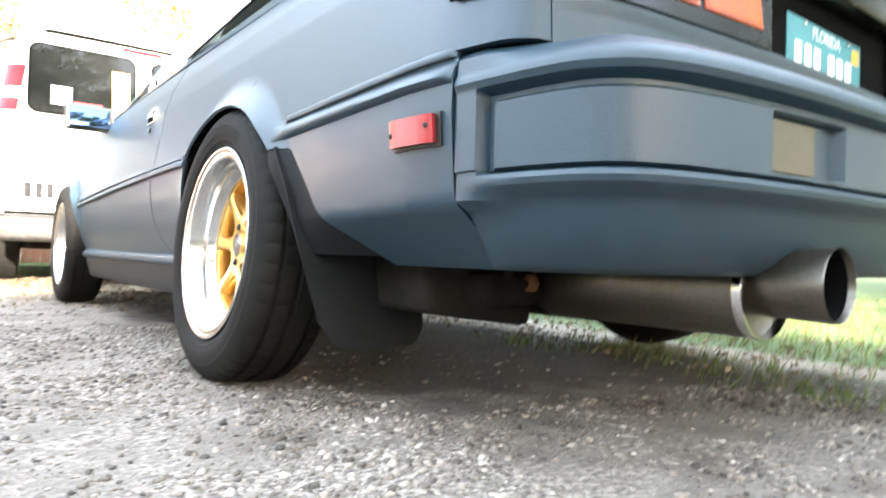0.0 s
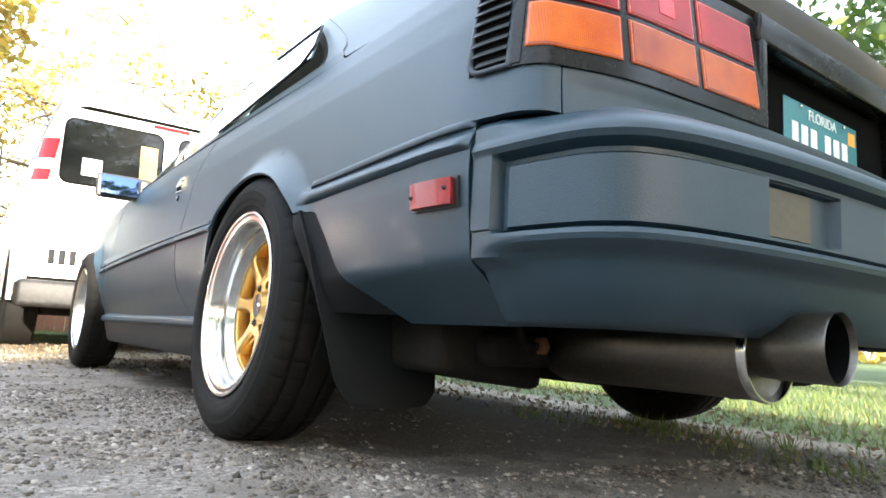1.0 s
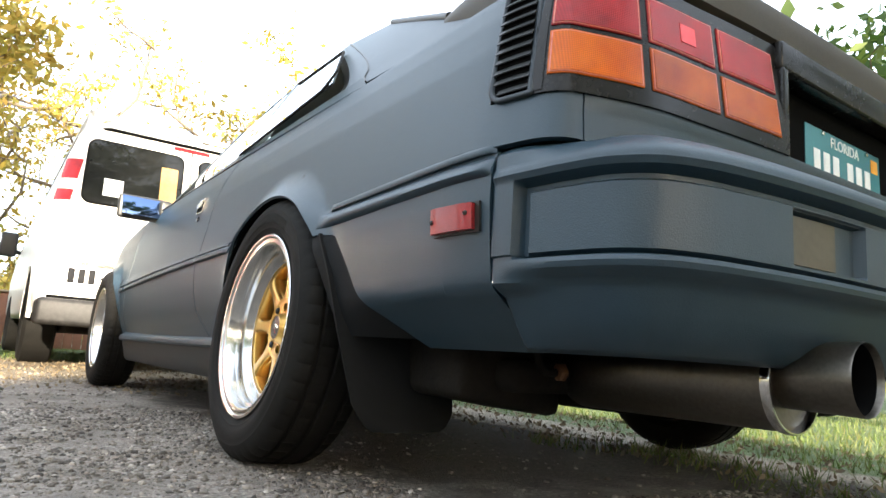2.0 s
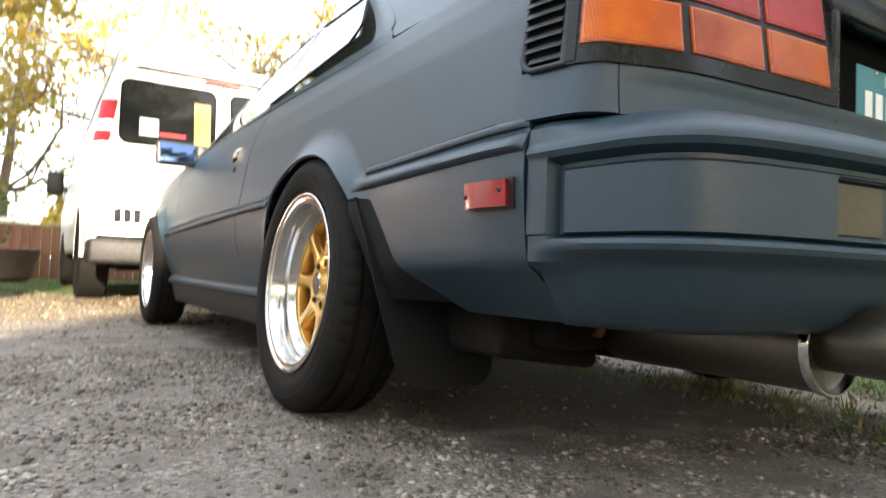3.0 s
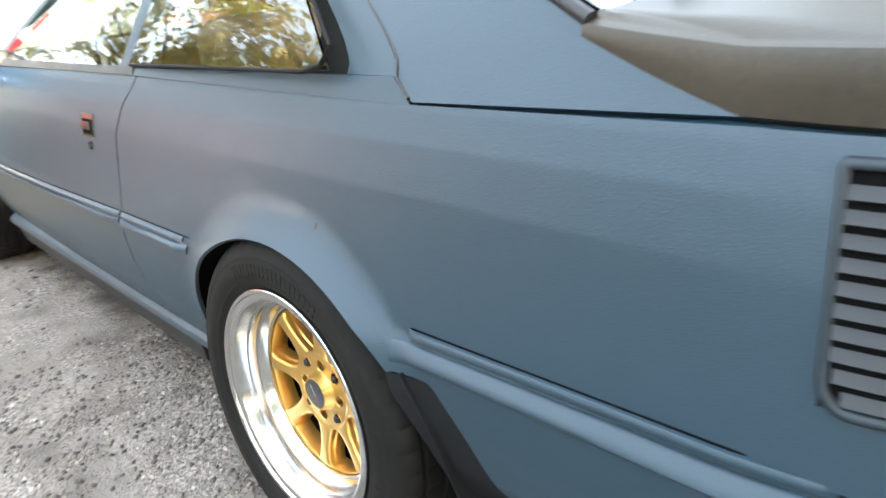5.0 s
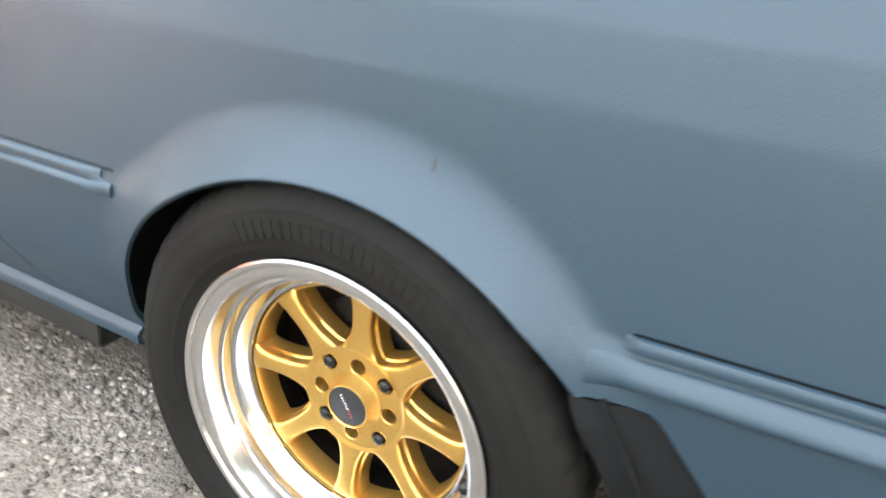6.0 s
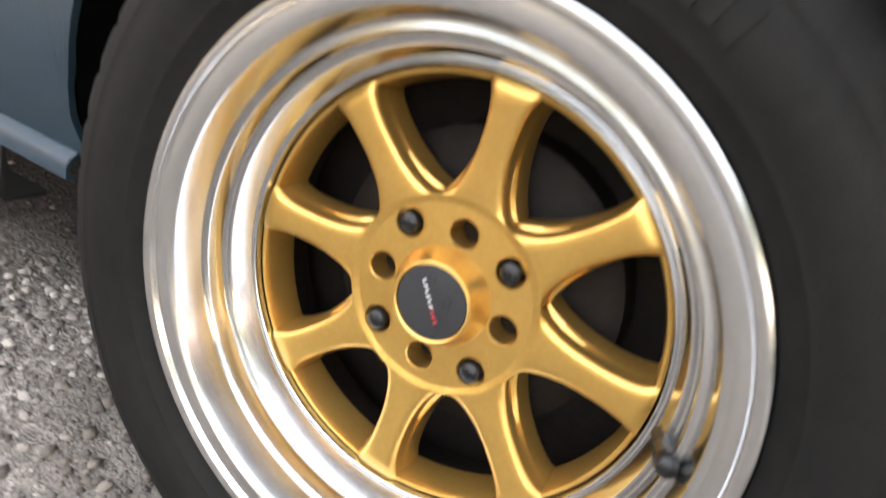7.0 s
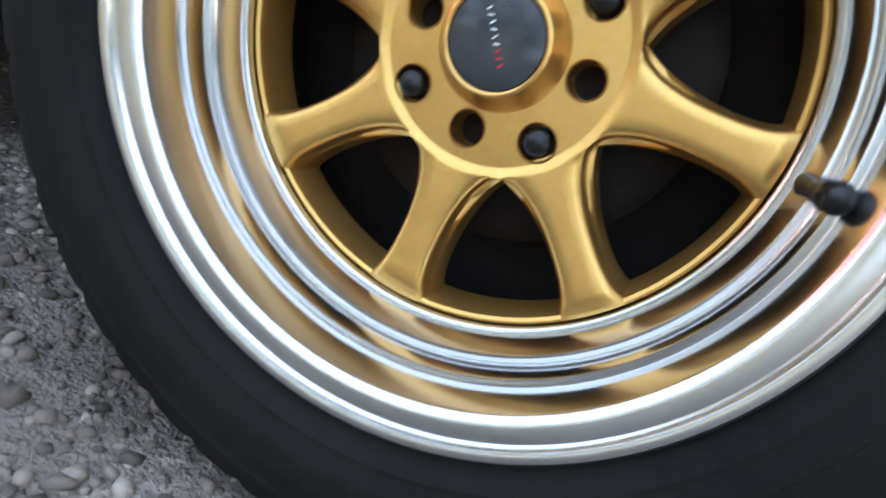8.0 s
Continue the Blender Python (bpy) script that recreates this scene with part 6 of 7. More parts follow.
def build_truck():
    def shell(y):
        return float(np.interp(y, [0, 0.15, 1.9, 2.1, 3.4, 4.2], [0.78, 0.80, 0.80, 0.80, 0.80, 0.74]))
    zs = np.array([0.55, 0.60, 0.70, 0.85, 0.95, 1.02, 1.06, 1.08])
    ws = np.array([0.0, -0.0, 0.015, 0.02, 0.012, 0.0, -0.03, -0.09])
    ys = np.linspace(0, 4.2, 60)

    def flank(sx):
        def fn(y, k):
            k = int(k)
            z = zs[k]
            for yc in (0.78, 3.15):
                d = abs(y - yc)
                if d < 0.48:
                    arch = 0.42 + math.sqrt(0.48 ** 2 - d * d)
                    z = arch + (1.08 - arch) * (zs[k] - 0.55) / 0.53
            return sx * (shell(y) + ws[k]), y, z
        return sheet("truck_side", fn, ys, range(len(zs)), 0.02, TRUCK_RED, (0, 2, 0.8))
    for sx in (-1, 1):
        put("truck_side", flank(sx), TRUCK, "faded red body side")
        for yc in (0.78, 3.15):
            me = sheet("arch_lip", lambda t, k: (sx * (0.81 + 0.05 * k), yc + (0.47 + 0.01 * k) * math.cos(t), 0.42 + (0.47 + 0.02 * k) * math.sin(t)), np.linspace(0.25, math.pi - 0.25, 20), [0, 0.5, 1], 0.012, TRUCK_RED, (0, yc, 0.4))
            put("arch_lip", me, TRUCK)
            put("truck_well", block("truck_well", (sx * 0.45 - 0.03, yc - 0.46, 0.5), (sx * 0.45 + 0.03, yc + 0.46, 0.98), VOID, 0), TRUCK)
        put("step_bar", tube("step_bar", [(sx * 0.86, 1.35, 0.46), (sx * 0.86, 2.60, 0.46)], 0.04, 12, BLACK), TRUCK, "black step bar")
        put("step_bracket", tube("step_bracket", [(sx * 0.86, 1.6, 0.46), (sx * 0.62, 1.6, 0.56)], 0.02, 8, BLACK), TRUCK)
        mir = put("truck_mirror", block("truck_mirror", (sx * 0.985 - 0.12, 2.48, 1.20), (sx * 0.985 + 0.12, 2.62, 1.38), TRUCK_RED, 0.05, 3), TRUCK, "red door mirror")
        put("mirror_face", block("mirror_face", (sx * 0.985 - 0.09, 2.474, 1.225), (sx * 0.985 + 0.09, 2.482, 1.355), BLACK, 0.003), mir)
        put("mirror_stalk", tube("mirror_stalk", [(sx * 0.78, 2.55, 1.12), (sx * 0.94, 2.55, 1.22)], 0.025, 8, BLACK), mir)
    put("truck_bed", block("truck_bed", (-0.78, 0.0, 0.60), (0.78, 1.95, 0.72), TRUCK_RED, 0.02), TRUCK)
    put("tailgate", block("tailgate", (-0.78, -0.03, 0.60), (0.78, 0.03, 1.08), TRUCK_RED, 0.02), TRUCK)
    put("truck_bonnet", block("truck_bonnet", (-0.76, 3.0, 0.98), (0.76, 4.2, 1.10), TRUCK_RED, 0.05, 3), TRUCK)
    put("truck_front", block("truck_front", (-0.76, 4.12, 0.55), (0.76, 4.24, 1.04), BLACK, 0.03), TRUCK)
    put("truck_floor", block("truck_floor", (-0.78, 1.95, 0.55), (0.78, 4.1, 0.62), UNDER, 0.02), TRUCK)
    put("cab_back", block("cab_back", (-0.78, 1.92, 0.62), (0.78, 2.0, 1.10), TRUCK_RED, 0.02), TRUCK)
    # cab: roof on pillars, glass between
    put("cab_roof", block("cab_roof", (-0.66, 2.05, 1.62), (0.66, 2.85, 1.68), TRUCK_RED, 0.03, 3), TRUCK)
    for sx in (-1, 1):
        for y0, y1 in ((1.98, 2.10), (3.15, 2.80)):
            put("cab_pillar", tube("cab_pillar", [(sx * 0.74, y0, 1.05), (sx * 0.63, y1, 1.64)], 0.035, 8, TRUCK_RED), TRUCK)
        g = patch("cab_window", (sx * 0.745, 2.02, 1.08), (sx * 0.745, 3.05, 1.08), (sx * 0.64, 2.78, 1.62), (sx * 0.64, 2.12, 1.62), 4, 4, 0.005, GLASS_DARK)
        put("cab_window", g, TRUCK)
    put("cab_window", patch("cab_window", (-0.7, 1.99, 1.10), (0.7, 1.99, 1.10), (0.62, 2.10, 1.62), (-0.62, 2.10, 1.62), 4, 4, 0.005, GLASS_DARK), TRUCK)
    put("cab_window", patch("cab_window", (-0.7, 3.15, 1.10), (0.7, 3.15, 1.10), (0.62, 2.82, 1.62), (-0.62, 2.82, 1.62), 4, 4, 0.005, GLASS_DARK), TRUCK)
    prof = [(-0.03, 0.21), (-0.13, 0.22), (-0.145, 0.28), (-0.14, 0.35), (-0.12, 0.395), (-0.07, 0.405), (0.07, 0.405), (0.12, 0.395), (0.14, 0.35), (0.145, 0.28), (0.13, 0.22), (0.03, 0.21)]
    seg = 80
    P = [[(x, (r - (0.022 if k % 4 < 1 and r > 0.38 else 0)) * math.cos(2 * math.pi * k / seg), (r - (0.022 if k % 4 < 1 and r > 0.38 else 0)) * math.sin(2 * math.pi * k / seg)) for x, r in prof] for k in range(seg)]
    tyre = mesh_of("mud_tyre", np.array(P).reshape(-1, 3), grid_faces(seg, len(prof), close_u=True), False, RUBBER)
    disc = lathe_x("truck_wheel", [(-0.02, 0.0), (-0.06, 0.08), (-0.03, 0.15), (-0.10, 0.215), (0.10, 0.215), (0.05, 0.0)], 48, STEEL)
    for y in (0.78, 3.15):
        for sx in (-1, 1):
            o = put("truck_wheel", disc, TRUCK)
            o.matrix_local = pose(sx * 0.74, y, 0.400, 0, 0, 0 if sx < 0 else 180)
            put("mud_tyre", tyre, o, "large black mud tyre")
    put("truck_bumper", block("truck_bumper", (-0.80, -0.16, 0.50), (0.80, -0.03, 0.66), CHROME, 0.03, 3), TRUCK)


build_truck()

# ---------------- yard: fence, tub, shed roof, unseen shadow house ---


def build_fence():
    f = root("board_fence", (0, 11.6, 0))
    tagged(f, "low red-brown board fence at the back of the yard", "fence")
    board = block("board", (-0.068, -0.010, 0.0), (0.068, 0.010, 0.90), FENCE, 0.004, 1)
    rng = random.Random(3)
    for k in range(100):
        put("board", board, f, m=pose(-9.0 + k * 0.145, rng.uniform(-0.006, 0.006), rng.uniform(-0.04, -0.01), 0, rng.uniform(-0.8, 0.8), 0))
    for z in (0.25, 0.70):
        put("fence_rail", block("fence_rail", (-9.1, 0.014, z - 0.04), (5.6, 0.05, z + 0.04), WOOD, 0.004), f)
    put("fence_cap", block("fence_cap", (-9.1, -0.05, 0.875), (5.6, 0.06, 0.905), WOOD, 0.006), f, "pale weathered top board")
    post = block("fence_post", (-0.05, 0.04, -0.1), (0.05, 0.14, 0.86), WOOD, 0.006)
    for k in range(7):
        put("fence_post", post, f, m=pose(-9.0 + k * 2.4, 0.012, 0))


build_fence()


def build_tub():
    t = put("tub", lathe_x("tub", [(0.0, 0.0), (0.0, 0.20), (0.06, 0.27), (0.45, 0.36), (0.47, 0.375), (0.48, 0.36), (0.46, 0.345), (0.05, 0.25), (0.04, 0.0)], 32, TUB))
    t.matrix_world = pose(-1.62, 9.9, -0.02, 0, -90, 0)
    tagged(t, "brown plastic yard tub in front of the fence", "tub")
    put("tub_handle", tube("tub_handle", [(0.43, -0.12, -0.36), (0.40, -0.1, -0.42), (0.40, 0.1, -0.42), (0.43, 0.12, -0.36)], 0.015, 8, TUB), t)


build_tub()


def build_shed_roof():
    s = root("white_shed", (-2.7, 14.5, 0))
    tagged(s, "low white-roofed garden shed behind the fence", "shed")
    put("shed_wall", block("shed_wall", (-1.3, 0, 0), (1.3, 1.6, 1.02), FENCE, 0.02), s)
    put("shed_roof", block("shed_roof", (-1.45, -0.15, 1.02), (1.45, 1.75, 1.12), VAN_WHITE, 0.02), s, "white flat roof")


build_shed_roof()


def build_shadow_house():
    """An unseen building added behind the camera, shaped so that its shadow lies over the drive."""
    h = root("house", (0, -14.0, 0))
    tagged(h, "unseen brown sided house shape added to shade the drive, dark shingle roof", "house")
    # outline set by the wanted shadow edge: a steep gable, a long low wing
    gable = [(-2.00, 3.60), (-3.80, 4.18), (-4.85, 3.45)]
    wing = [(-4.85, 3.45), (-18.0, 3.30)]
    for nm, prof in (("gable_wall", [(-2.00, 0.0)] + gable + [(-4.85, 0.0)]), ("wing_wall", [(-4.87, 0.0)] + [(x - 0.02, z - 0.01) for x, z in wing] + [(-18.0, 0.0)])):
        n = len(prof)
        verts = [(x, y, z) for y in (-6.0, 0.0) for x, z in prof]
        faces = [tuple(range(n)), tuple(range(2 * n - 1, n - 1, -1))] + [(i, (i + 1) % n, n + (i + 1) % n, n + i) for i in range(n)]
        bm = bmesh.new()
        bm.from_mesh(mesh_of("tmp_house", verts, faces, False))
        put(nm, mesh_bm(nm, bm, False, SIDING), h, "brown horizontal siding")
    for k in range(17):
        z = 0.12 + k * 0.16
        put("siding_board", block("siding_board", (-17.98, 0.004, z), (-2.00, 0.024, z + 0.145), SIDING, 0.004, 1), h)
    for (xa, za), (xb, zb) in zip(gable + wing[1:], gable[1:] + wing[1:]):
        me = patch("roof_slope", (xa, -6.1, za + 0.01), (xa, 0.12, za + 0.01), (xb, 0.12, zb + 0.01), (xb, -6.1, zb + 0.01), 4, 4, 0.05, ROOF, 0, inward=(-3, -3, 9))
        put("roof_slope", me, h)
    put("house_door", block("house_door", (-4.2, 0.02, 0.0), (-3.3, 0.06, 2.03), WOOD, 0.006), h)
    for x in (-6.4, -8.6):
        wf = put("house_window", block("house_window", (x - 0.5, 0.02, 0.85), (x + 0.5, 0.05, 2.0), VAN_WHITE, 0.006), h)
        put("window_pane", block("window_pane", (x - 0.44, 0.045, 0.91), (x + 0.44, 0.056, 1.94), GLASS_VAN, 0.002), wf)


build_shadow_house()

# ---------------- trees ----------------


def leaves_mesh(name, centres, sizes, material, rng):
    n = len(centres)
    c = np.array(centres)
    a = rng.normal(size=(n, 3))
    a /= np.linalg.norm(a, axis=1, keepdims=True)
    b = np.cross(a, rng.normal(size=(n, 3)))
    b /= np.linalg.norm(b, axis=1, keepdims=True)
    s = np.array(sizes)[:, None]
    v = np.stack([c - a * s, c + b * s * 0.45, c + a * s, c - b * s * 0.45], 1).reshape(-1, 3)
    f = np.arange(4 * n).reshape(-1, 4)
    me = bpy.data.meshes.new(name)
    me.from_pydata(v.tolist(), [], f.tolist())
    me.materials.append(material)
    return me


def build_tree(at, height, spread, leaves, material, seed, label, lean=0.0, bare=0.35, low=2):
    rng = np.random.default_rng(seed)
    t = root("tree", at)
    tagged(t, label, "tree", group="yard trees")
    tips = []
    trunk = [Vector((lean * height * k / 6 + 0.10 * rng.normal() * k / 6, 0.10 * rng.normal() * k / 6, height * 0.75 * k / 6)) for k in range(7)]
    r0 = height * 0.020
    put("trunk", tube("trunk", [trunk[0] - Vector((0, 0, 0.2))] + trunk[1:], [r0 * 1.3] + [r0 * (1 - 0.12 * k) for k in range(1, 7)], 10, BARK), t)
    limb_v, limb_f = [], []

    def limb(p, d, length, r, depth):
        pts = [p]
        q, dd = p.copy(), d.copy()
        steps = 4
        for k in range(steps):
            dd = (dd + Vector(rng.normal(size=3)) * 0.22 + Vector((0, 0, 0.06))).normalized()
            q = q + dd * length / steps
            pts.append(q.copy())
        me_pts = pts
        seg = 5
        o = len(limb_v)
        for k, w in enumerate(me_pts):
            rr = r * (1 - 0.75 * k / steps)
            x = dd.cross(Vector((0.3, 0.2, 0.9))).normalized()
            y = dd.cross(x)
            for j in range(seg):
                limb_v.append(w + rr * (x * math.cos(6.2832 * j / seg) + y * math.sin(6.2832 * j / seg)))
        for k in range(steps):
            for j in range(seg):
                limb_f.append((o + k * seg + j, o + k * seg + (j + 1) % seg, o + (k + 1) * seg + (j + 1) % seg, o + (k + 1) * seg + j))
        if depth == 0:
            tips.extend(pts[1:])
            return
        for k in range(3):
            w = pts[1 + int(rng.integers(0, steps))]
            nd = (dd + Vector(rng.normal(size=3)) * 0.75).normalized()
            limb(w, nd, length * 0.62, r * 0.5, depth - 1)
        tips.extend(pts[2:])
    for k in range(9):
        h = trunk[low + int(rng.integers(0, 7 - low))]
        a = rng.uniform(0, 2 * math.pi)
        limb(h, Vector((math.cos(a), math.sin(a), rng.uniform(0.15, 0.9))).normalized(), spread * rng.uniform(0.7, 1.1), r0 * 0.5, 2)
    put("branchwork", mesh_of("branchwork", limb_v, limb_f, True, BARK), t)
    T = np.array([tuple(p) for p in tips])
    pick = T[rng.integers(0, len(T), leaves)]
    clump = rng.random(leaves) > bare
    c = pick + rng.normal(size=(leaves, 3)) * np.where(clump, 0.16, 0.40)[:, None] * spread / 3
    put("crown", leaves_mesh("crown", c, rng.uniform(0.05, 0.13, leaves) * (0.7 + spread / 6), material, rng), t)
    return t


for k, (x, y, h, s, n, mat, lab) in enumerate([
        (-4.6, 15.5, 8.5, 3.4, 9500, LEAF_GOLD, "tall tree with golden autumn leaves behind the fence"),
        (-8.0, 17.5, 9.5, 3.8, 9500, LEAF_GOLD, "tall tree with golden autumn leaves behind the fence"),
        (-2.2, 21.0, 9.0, 3.2, 3600, LEAF_GOLD, "half-bare tree with sparse yellow leaves"),
        (1.2, 23.0, 9.5, 3.4, 1500, LEAF_GOLD, "half-bare tree with sparse yellow leaves"),
        (4.6, 21.0, 9.0, 3.2, 1700, LEAF_GOLD, "half-bare tree with sparse yellow leaves"),
        (8.5, 18.0, 8.5, 3.6, 4200, LEAF_GOLD, "tall tree with golden autumn leaves behind the fence"),
        # unseen trees on the right, added to close the surroundings
        (15.0, 1.0, 8.5, 3.6, 4200, LEAF_GREEN, "unseen broad green tree added at the yard's edge"),
        (16.0, -3.5, 8.5, 3.6, 3600, LEAF_GOLD, "unseen tall tree with golden leaves added at the yard's edge"),
        # unseen trees on the left, added to darken the flank's reflections
        (-21.0, -4.0, 6.0, 2.8, 8000, LEAF_GREEN, "unseen dense green tree added at the yard's edge to darken reflections"),
        (-22.0, 2.0, 5.5, 2.8, 8000, LEAF_GREEN, "unseen dense green tree added at the yard's edge to darken reflections"),
        (-21.0, 8.0, 6.0, 2.8, 8000, LEAF_GREEN, "unseen dense green tree added at the yard's edge to darken reflections"),
        (-17.0, 13.0, 6.0, 2.8, 8000, LEAF_GOLD, "unseen golden tree added at the yard's edge"),
        # unseen trees behind and beside the camera, added to block sky light
        (-16.0, -21.0, 16.0, 4.8, 14000, LEAF_GREEN, "unseen high-crowned dark green tree added to dim light on the tail"),
        (-10.5, -22.0, 16.0, 4.8, 14000, LEAF_GREEN, "unseen high-crowned dark green tree added to dim light on the tail"),
        (-5.0, -21.5, 16.0, 4.8, 14000, LEAF_GREEN, "unseen high-crowned dark green tree added to dim light on the tail"),
        (0.5, -17.5, 16.0, 4.8, 14000, LEAF_GREEN, "unseen high-crowned dark green tree added to dim light on the tail"),
        (5.5, -16.5, 16.0, 4.8, 14000, LEAF_GREEN, "unseen high-crowned dark green tree added to dim light on the tail"),
        (-12.0, -9.0, 9.0, 3.4, 9000, LEAF_GREEN, "unseen dense dark green tree added beside the unseen house"),
        (7.6, -13.0, 9.0, 3.4, 12000, LEAF_GREEN, "unseen dense dark green tree added beside the drive to dim the tail"),
        (8.0, -5.0, 7.5, 3.2, 10000, LEAF_GREEN, "unseen dense dark green tree added beside the drive to dim the tail"),
        (11.0, -1.0, 8.0, 3.4, 8000, LEAF_GREEN, "unseen dense dark green tree added behind the drive"),
        (-6.5, 13.2, 3.0, 1.5, 3600, LEAF_GREEN, "green bushy shrub beside the fence")]):
    build_tree((x, y, -0.05), h, s, n, mat, 40 + k, lab, lean=(-0.10 if k == 0 else 0.03 * ((k % 3) - 1)), low=(4 if "high-crowned" in lab else 2))


def build_shrub():
    rng = np.random.default_rng(9)
    s = root("shrub", (-2.9, 10.6, 0))
    tagged(s, "dense green shrub beside the fence", "shrub")
    put("stem", tube("stem", [(0, 0, -0.1), (0.05, 0, 0.5), (-0.1, 0.05, 1.0)], [0.05, 0.04, 0.02], 8, BARK), s)
    c = rng.normal(size=(4200, 3)) * np.array([0.50, 0.40, 0.36]) + np.array([0, 0, 1.0])
    c[:, 2] = np.abs(c[:, 2])
    put("foliage", leaves_mesh("foliage", c, rng.uniform(0.03, 0.075, 4200), LEAF_GREEN, rng), s)


build_shrub()


def build_palm():
    rng = np.random.default_rng(5)
    p = root("palm", (0.9, 19.0, 0))
    tagged(p, "palm with dark green fan leaves", "palm")
    put("palm_trunk", tube("palm_trunk", [(0, 0, -0.1), (0.1, 0, 2.5), (0.05, 0, 5.0)], [0.16, 0.13, 0.12], 10, BARK), p)
    v, f = [], []
    for k in range(26):
        a, e = rng.uniform(0, 6.283), rng.uniform(-0.3, 1.1)
        d = Vector((math.cos(a) * math.cos(e), math.sin(a) * math.cos(e), math.sin(e)))
        side = d.cross(Vector((0, 0, 1))).normalized()
        for j in range(9):
            t = (j - 4) / 4
            tip = Vector((0.05, 0, 5.0)) + d * 1.5 * (1 - 0.2 * abs(t)) + side * t * 0.75 - Vector((0, 0, 0.25 * abs(t)))
            b = Vector((0.05, 0, 5.0)) + d * 0.55
            o = len(v)
            v.extend([b + side * 0.02, b - side * 0.02, tip])
            f.append((o, o + 1, o + 2))
    put("frond_crown", mesh_of("frond_crown", v, f, False, LEAF_GREEN), p)


build_palm()


def build_far_woods():
    """Distant belt of trees round the yard."""
    rng = np.random.default_rng(2)
    n = 26000
    a = rng.uniform(0, 2 * math.pi, n)
    r = rng.uniform(34, 46, n)
    top = 4.2 + 2.2 * np.sin(a * 7) + 1.3 * np.sin(a * 17 + 1) + 0.8 * np.sin(a * 41)
    z = rng.random(n) ** 0.8 * np.maximum(top, 1.5)
    c = np.stack([r * np.cos(a), r * np.sin(a) + 4, z], 1)
    ob = put("far_woods", leaves_mesh("far_woods", c, rng.uniform(0.25, 0.6, n), LEAF_GOLD, rng))
    tagged(ob, "distant belt of yellow and green woods", "woods", kind="stuff")


build_far_woods()

# ---------------- gravel, grass, leaf litter ----------------


def scatter_mesh(name, base_v, base_f, pos, size, rng, material, squash=0.65, smooth=False):
    """Many small bodies in one mesh, each turned and scaled on its own."""
    n, k = len(pos), len(base_v)
    q = rng.normal(size=(n, 4))
    q /= np.linalg.norm(q, axis=1, keepdims=True)
    w, x, y, z = q.T
    R = np.stack([1 - 2 * (y * y + z * z), 2 * (x * y - z * w), 2 * (x * z + y * w), 2 * (x * y + z * w), 1 - 2 * (x * x + z * z), 2 * (y * z - x * w),
                  2 * (x * z - y * w), 2 * (y * z + x * w), 1 - 2 * (x * x + y * y)], 1).reshape(n, 3, 3)
    S = size[:, None] * rng.uniform(0.6, 1.25, (n, 3))
    b = np.array(base_v)[None] * S[:, None, :] * rng.uniform(0.75, 1.25, (n, k, 1))
    v = np.einsum("nij,nkj->nki", R, b)
    v[:, :, 2] *= squash
    v = v + np.array(pos)[:, None, :]
    f = (np.array(base_f)[None] + (np.arange(n) * k)[:, None, None]).reshape(-1, len(base_f[0]))
    me = bpy.data.meshes.new(name)
    me.from_pydata(v.reshape(-1, 3).tolist(), [], f.tolist())
    me.materials.append(material)
    if smooth:
        me.shade_smooth()
    return me


def on_drive(x, y):
    return x < 0.95 + 0.25 * math.sin(y * 1.7)


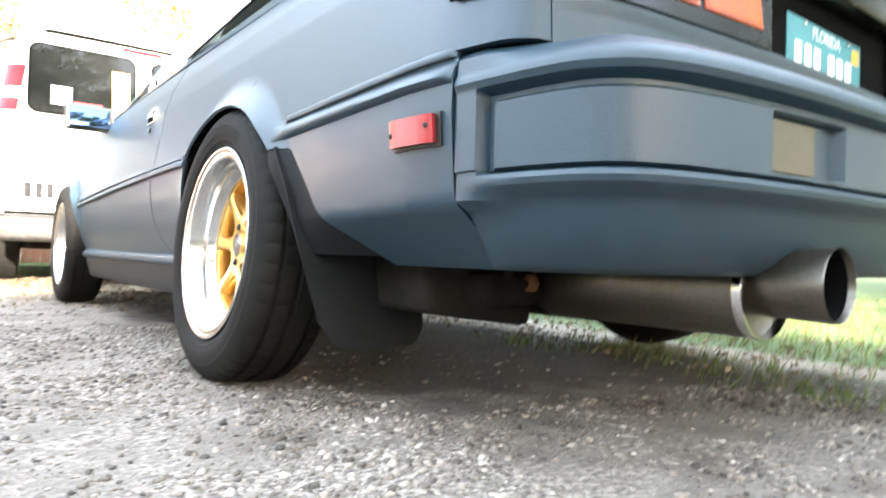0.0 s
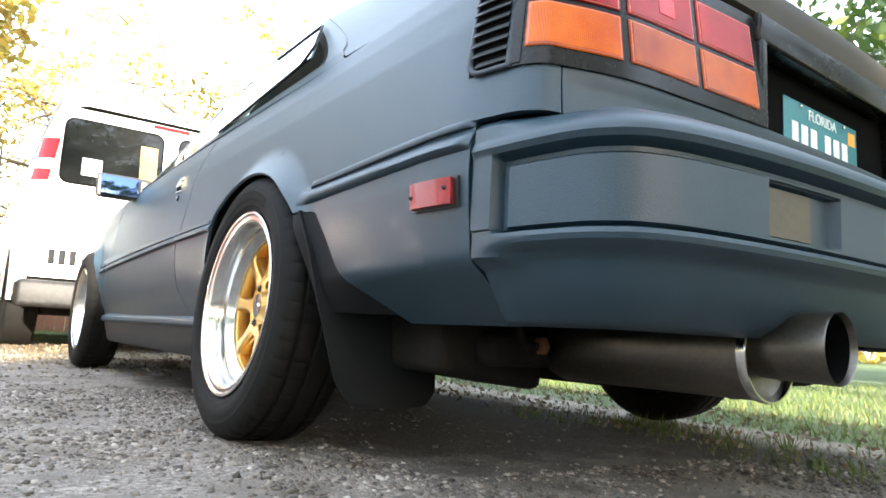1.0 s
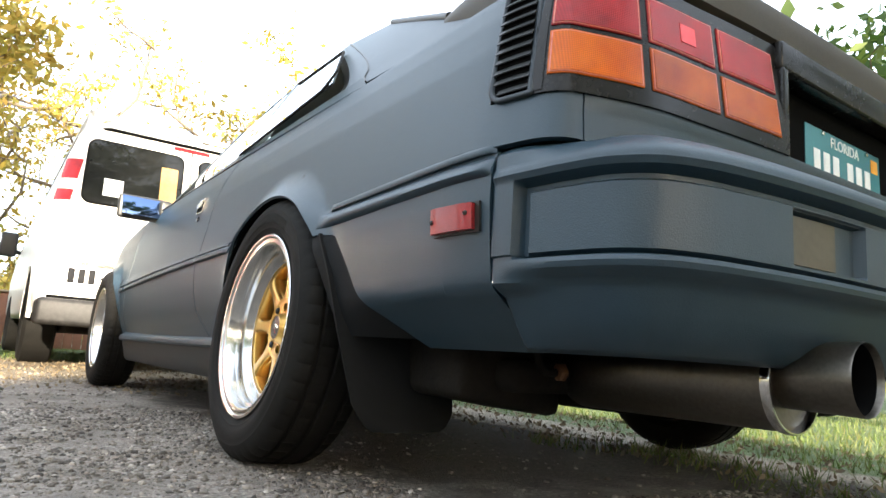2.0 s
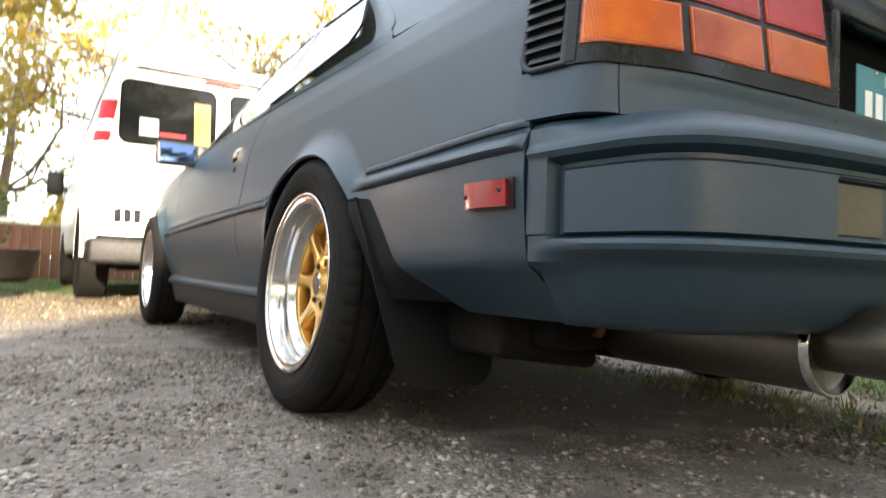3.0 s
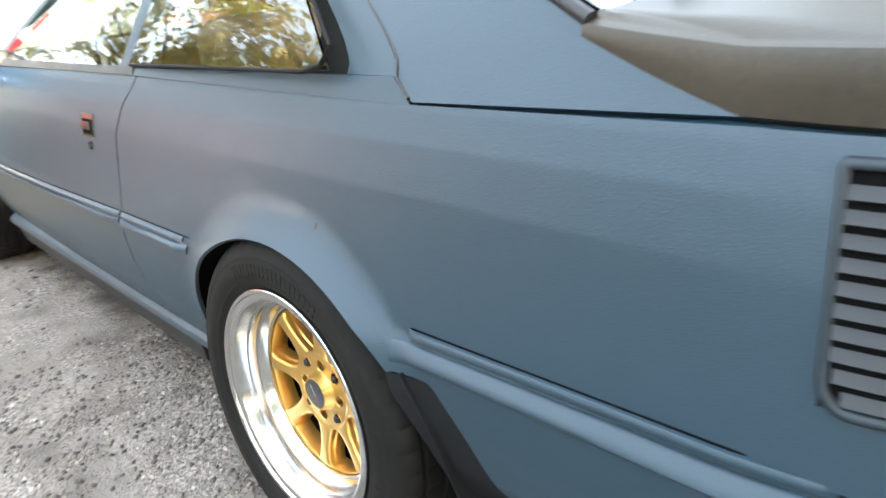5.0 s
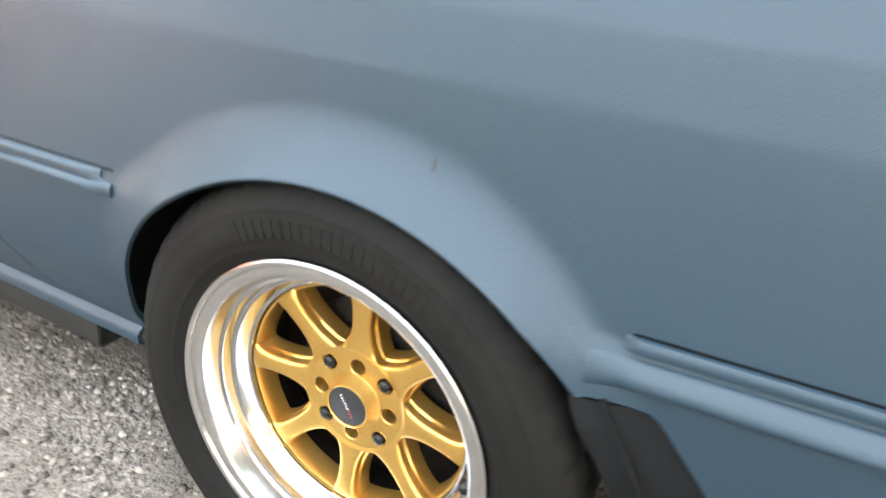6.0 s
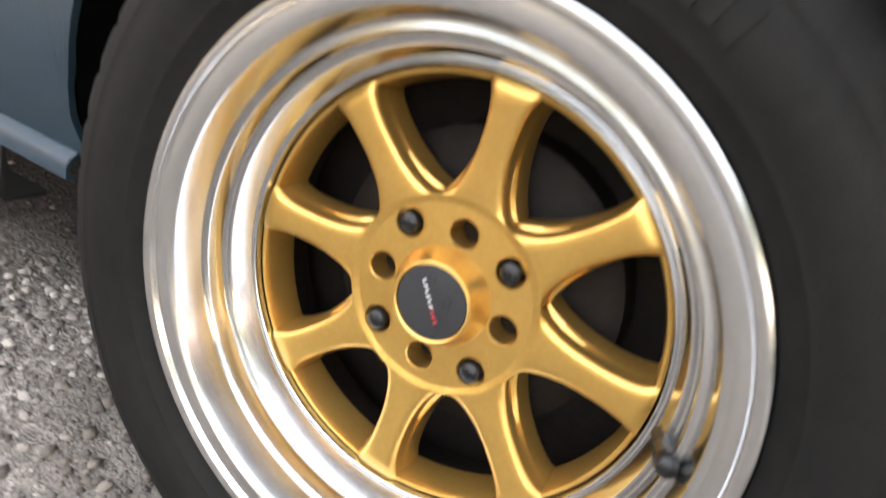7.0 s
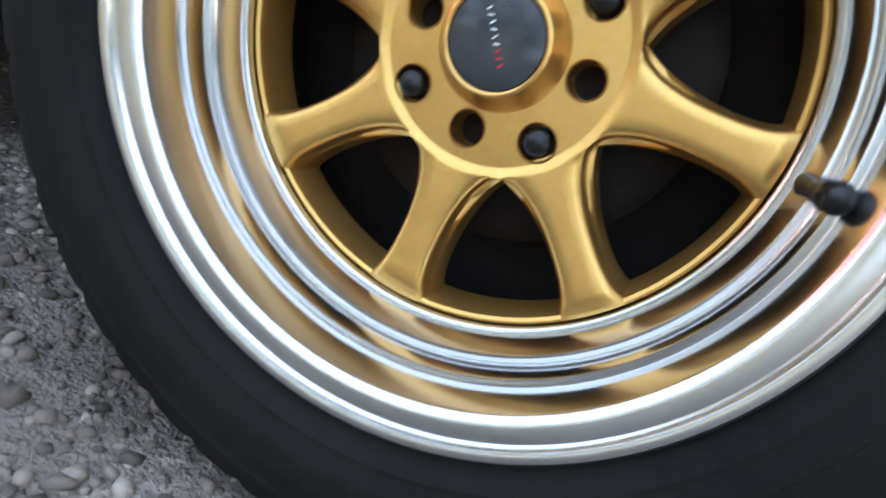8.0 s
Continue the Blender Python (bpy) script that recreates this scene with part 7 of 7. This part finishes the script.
def build_gravel():
    rng = np.random.default_rng(11)
    g = (1 + 5 ** 0.5) / 2
    iv = np.array([(-1, g, 0), (1, g, 0), (-1, -g, 0), (1, -g, 0), (0, -1, g), (0, 1, g), (0, -1, -g), (0, 1, -g), (g, 0, -1), (g, 0, 1), (-g, 0, -1), (-g, 0, 1)]) / 1.9
    fi = [(0, 11, 5), (0, 5, 1), (0, 1, 7), (0, 7, 10), (0, 10, 11), (1, 5, 9), (5, 11, 4), (11, 10, 2), (10, 7, 6), (7, 1, 8), (3, 9, 4), (3, 4, 2), (3, 2, 6), (3, 6, 8), (3, 8, 9), (4, 9, 5), (2, 4, 11), (6, 2, 10), (8, 6, 7), (9, 8, 1)]
    ov = [(1, 0, 0), (-1, 0, 0), (0, 1, 0), (0, -1, 0), (0, 0, 1), (0, 0, -1)]
    of = [(0, 2, 4), (2, 1, 4), (1, 3, 4), (3, 0, 4), (2, 0, 5), (1, 2, 5), (3, 1, 5), (0, 3, 5)]

    def spots(n, x0, x1, y0, y1, smin, smax, power):
        x, y = rng.uniform(x0, x1, n), rng.uniform(y0, y1, n)
        cover = np.array([noise.noise(Vector((a * 2.3, b * 2.3, 7.1))) + 0.6 * noise.noise(Vector((a * 9, b * 9, 2.2))) for a, b in zip(x, y)])
        # stones thinned too where the car's shade is painted on the ground
        keep = np.array([on_drive(a, b) for a, b in zip(x, y)]) & (rng.random(n) < np.clip(0.55 + 1.1 * cover, 0.08, 1.0) * np.clip(1.0 - (x - 0.1) / 0.7, 0.12, 1.0) * np.where((np.abs(x - 0.10) < 0.72) & (np.abs(y - 0.90) < 1.45), 0.07, 1.0))
        x, y = x[keep], y[keep]
        s = smin + (smax - smin) * rng.random(len(x)) ** power
        z = np.array([ground_height(a, b) for a, b in zip(x, y)]) + s * 0.12
        return np.stack([x, y, z], 1), s
    pos, s = spots(84000, -2.3, 0.5, -1.35, 1.2, 0.0015, 0.0088, 3.4)
    tagged(put("gravel", scatter_mesh("gravel", iv, fi, pos, s, rng, STONE, smooth=True)), "loose grey and tan gravel on the drive", "gravel", kind="stuff")
    pos, s = spots(60000, -4.5, 1.3, -2.2, 3.4, 0.0024, 0.0115, 3.4)
    tagged(put("gravel", scatter_mesh("gravel", ov, of, pos, s, rng, STONE, smooth=True)), "loose grey and tan gravel on the drive", "gravel", kind="stuff")


build_gravel()


def build_grass():
    rng = np.random.default_rng(21)
    bx, by = [], []
    x, y = rng.uniform(0.75, 6.5, 60000), rng.uniform(-2.5, 9, 60000)
    keep = (x > 0.80 + 0.08 * np.sin(y * 1.7) + 0.25 * rng.random(len(x))) & (rng.random(len(x)) < np.clip(2.2 / np.maximum(x, 0.5), 0.15, 1))
    bx.append(x[keep]), by.append(y[keep])
    x, y = rng.uniform(-9, 6, 30000), rng.uniform(5.3, 13, 30000)
    keep = y > 5.8 + 0.5 * np.sin(x * 1.3)
    bx.append(x[keep]), by.append(y[keep])
    x, y = rng.uniform(0.2, 0.66, 3200), rng.uniform(-1.6, 0.3, 3200)
    keep = rng.random(len(x)) < 0.5 * (0.5 + 0.5 * np.sin(x * 9) * np.sin(y * 6))
    bx.append(x[keep]), by.append(y[keep])
    x, y = np.concatenate(bx), np.concatenate(by)
    n = len(x)
    z = np.array([ground_height(a, b) for a, b in zip(x, y)])
    h = rng.uniform(0.018, 0.055, n)
    a = rng.uniform(0, 6.283, n)
    w = 0.0028
    lean = rng.normal(size=(n, 2)) * 0.5 * h[:, None]
    b0 = np.stack([x + w * np.cos(a), y + w * np.sin(a), z - 0.004], 1)
    b1 = np.stack([x - w * np.cos(a), y - w * np.sin(a), z - 0.004], 1)
    tp = np.stack([x + lean[:, 0], y + lean[:, 1], z + h], 1)
    v = np.stack([b0, b1, tp], 1).reshape(-1, 3)
    me = bpy.data.meshes.new("grass")
    me.from_pydata(v.tolist(), [], np.arange(3 * n).reshape(-1, 3).tolist())
    me.materials.append(GRASS)
    tagged(put("grass", me), "short green and straw-coloured grass", "grass", kind="stuff")


build_grass()


def build_litter():
    rng = np.random.default_rng(31)
    x, y = rng.uniform(-5, 1.2, 9000), rng.uniform(1.6, 6.0, 9000)
    keep = rng.random(9000) < np.clip((y - 1.6) / 1.4, 0, 1)
    x2, y2 = rng.uniform(0.3, 1.5, 2500), rng.uniform(-0.8, 4.0, 2500)
    x, y = np.concatenate([x[keep], x2]), np.concatenate([y[keep], y2])
    z = np.array([ground_height(a, b) for a, b in zip(x, y)]) + 0.006
    me = leaves_mesh("leaf_litter", np.stack([x, y, z], 1), rng.uniform(0.007, 0.018, len(x)), LITTER, rng)
    tagged(put("leaf_litter", me), "dry tan leaves lying on the gravel", "leaves", kind="stuff")


build_litter()
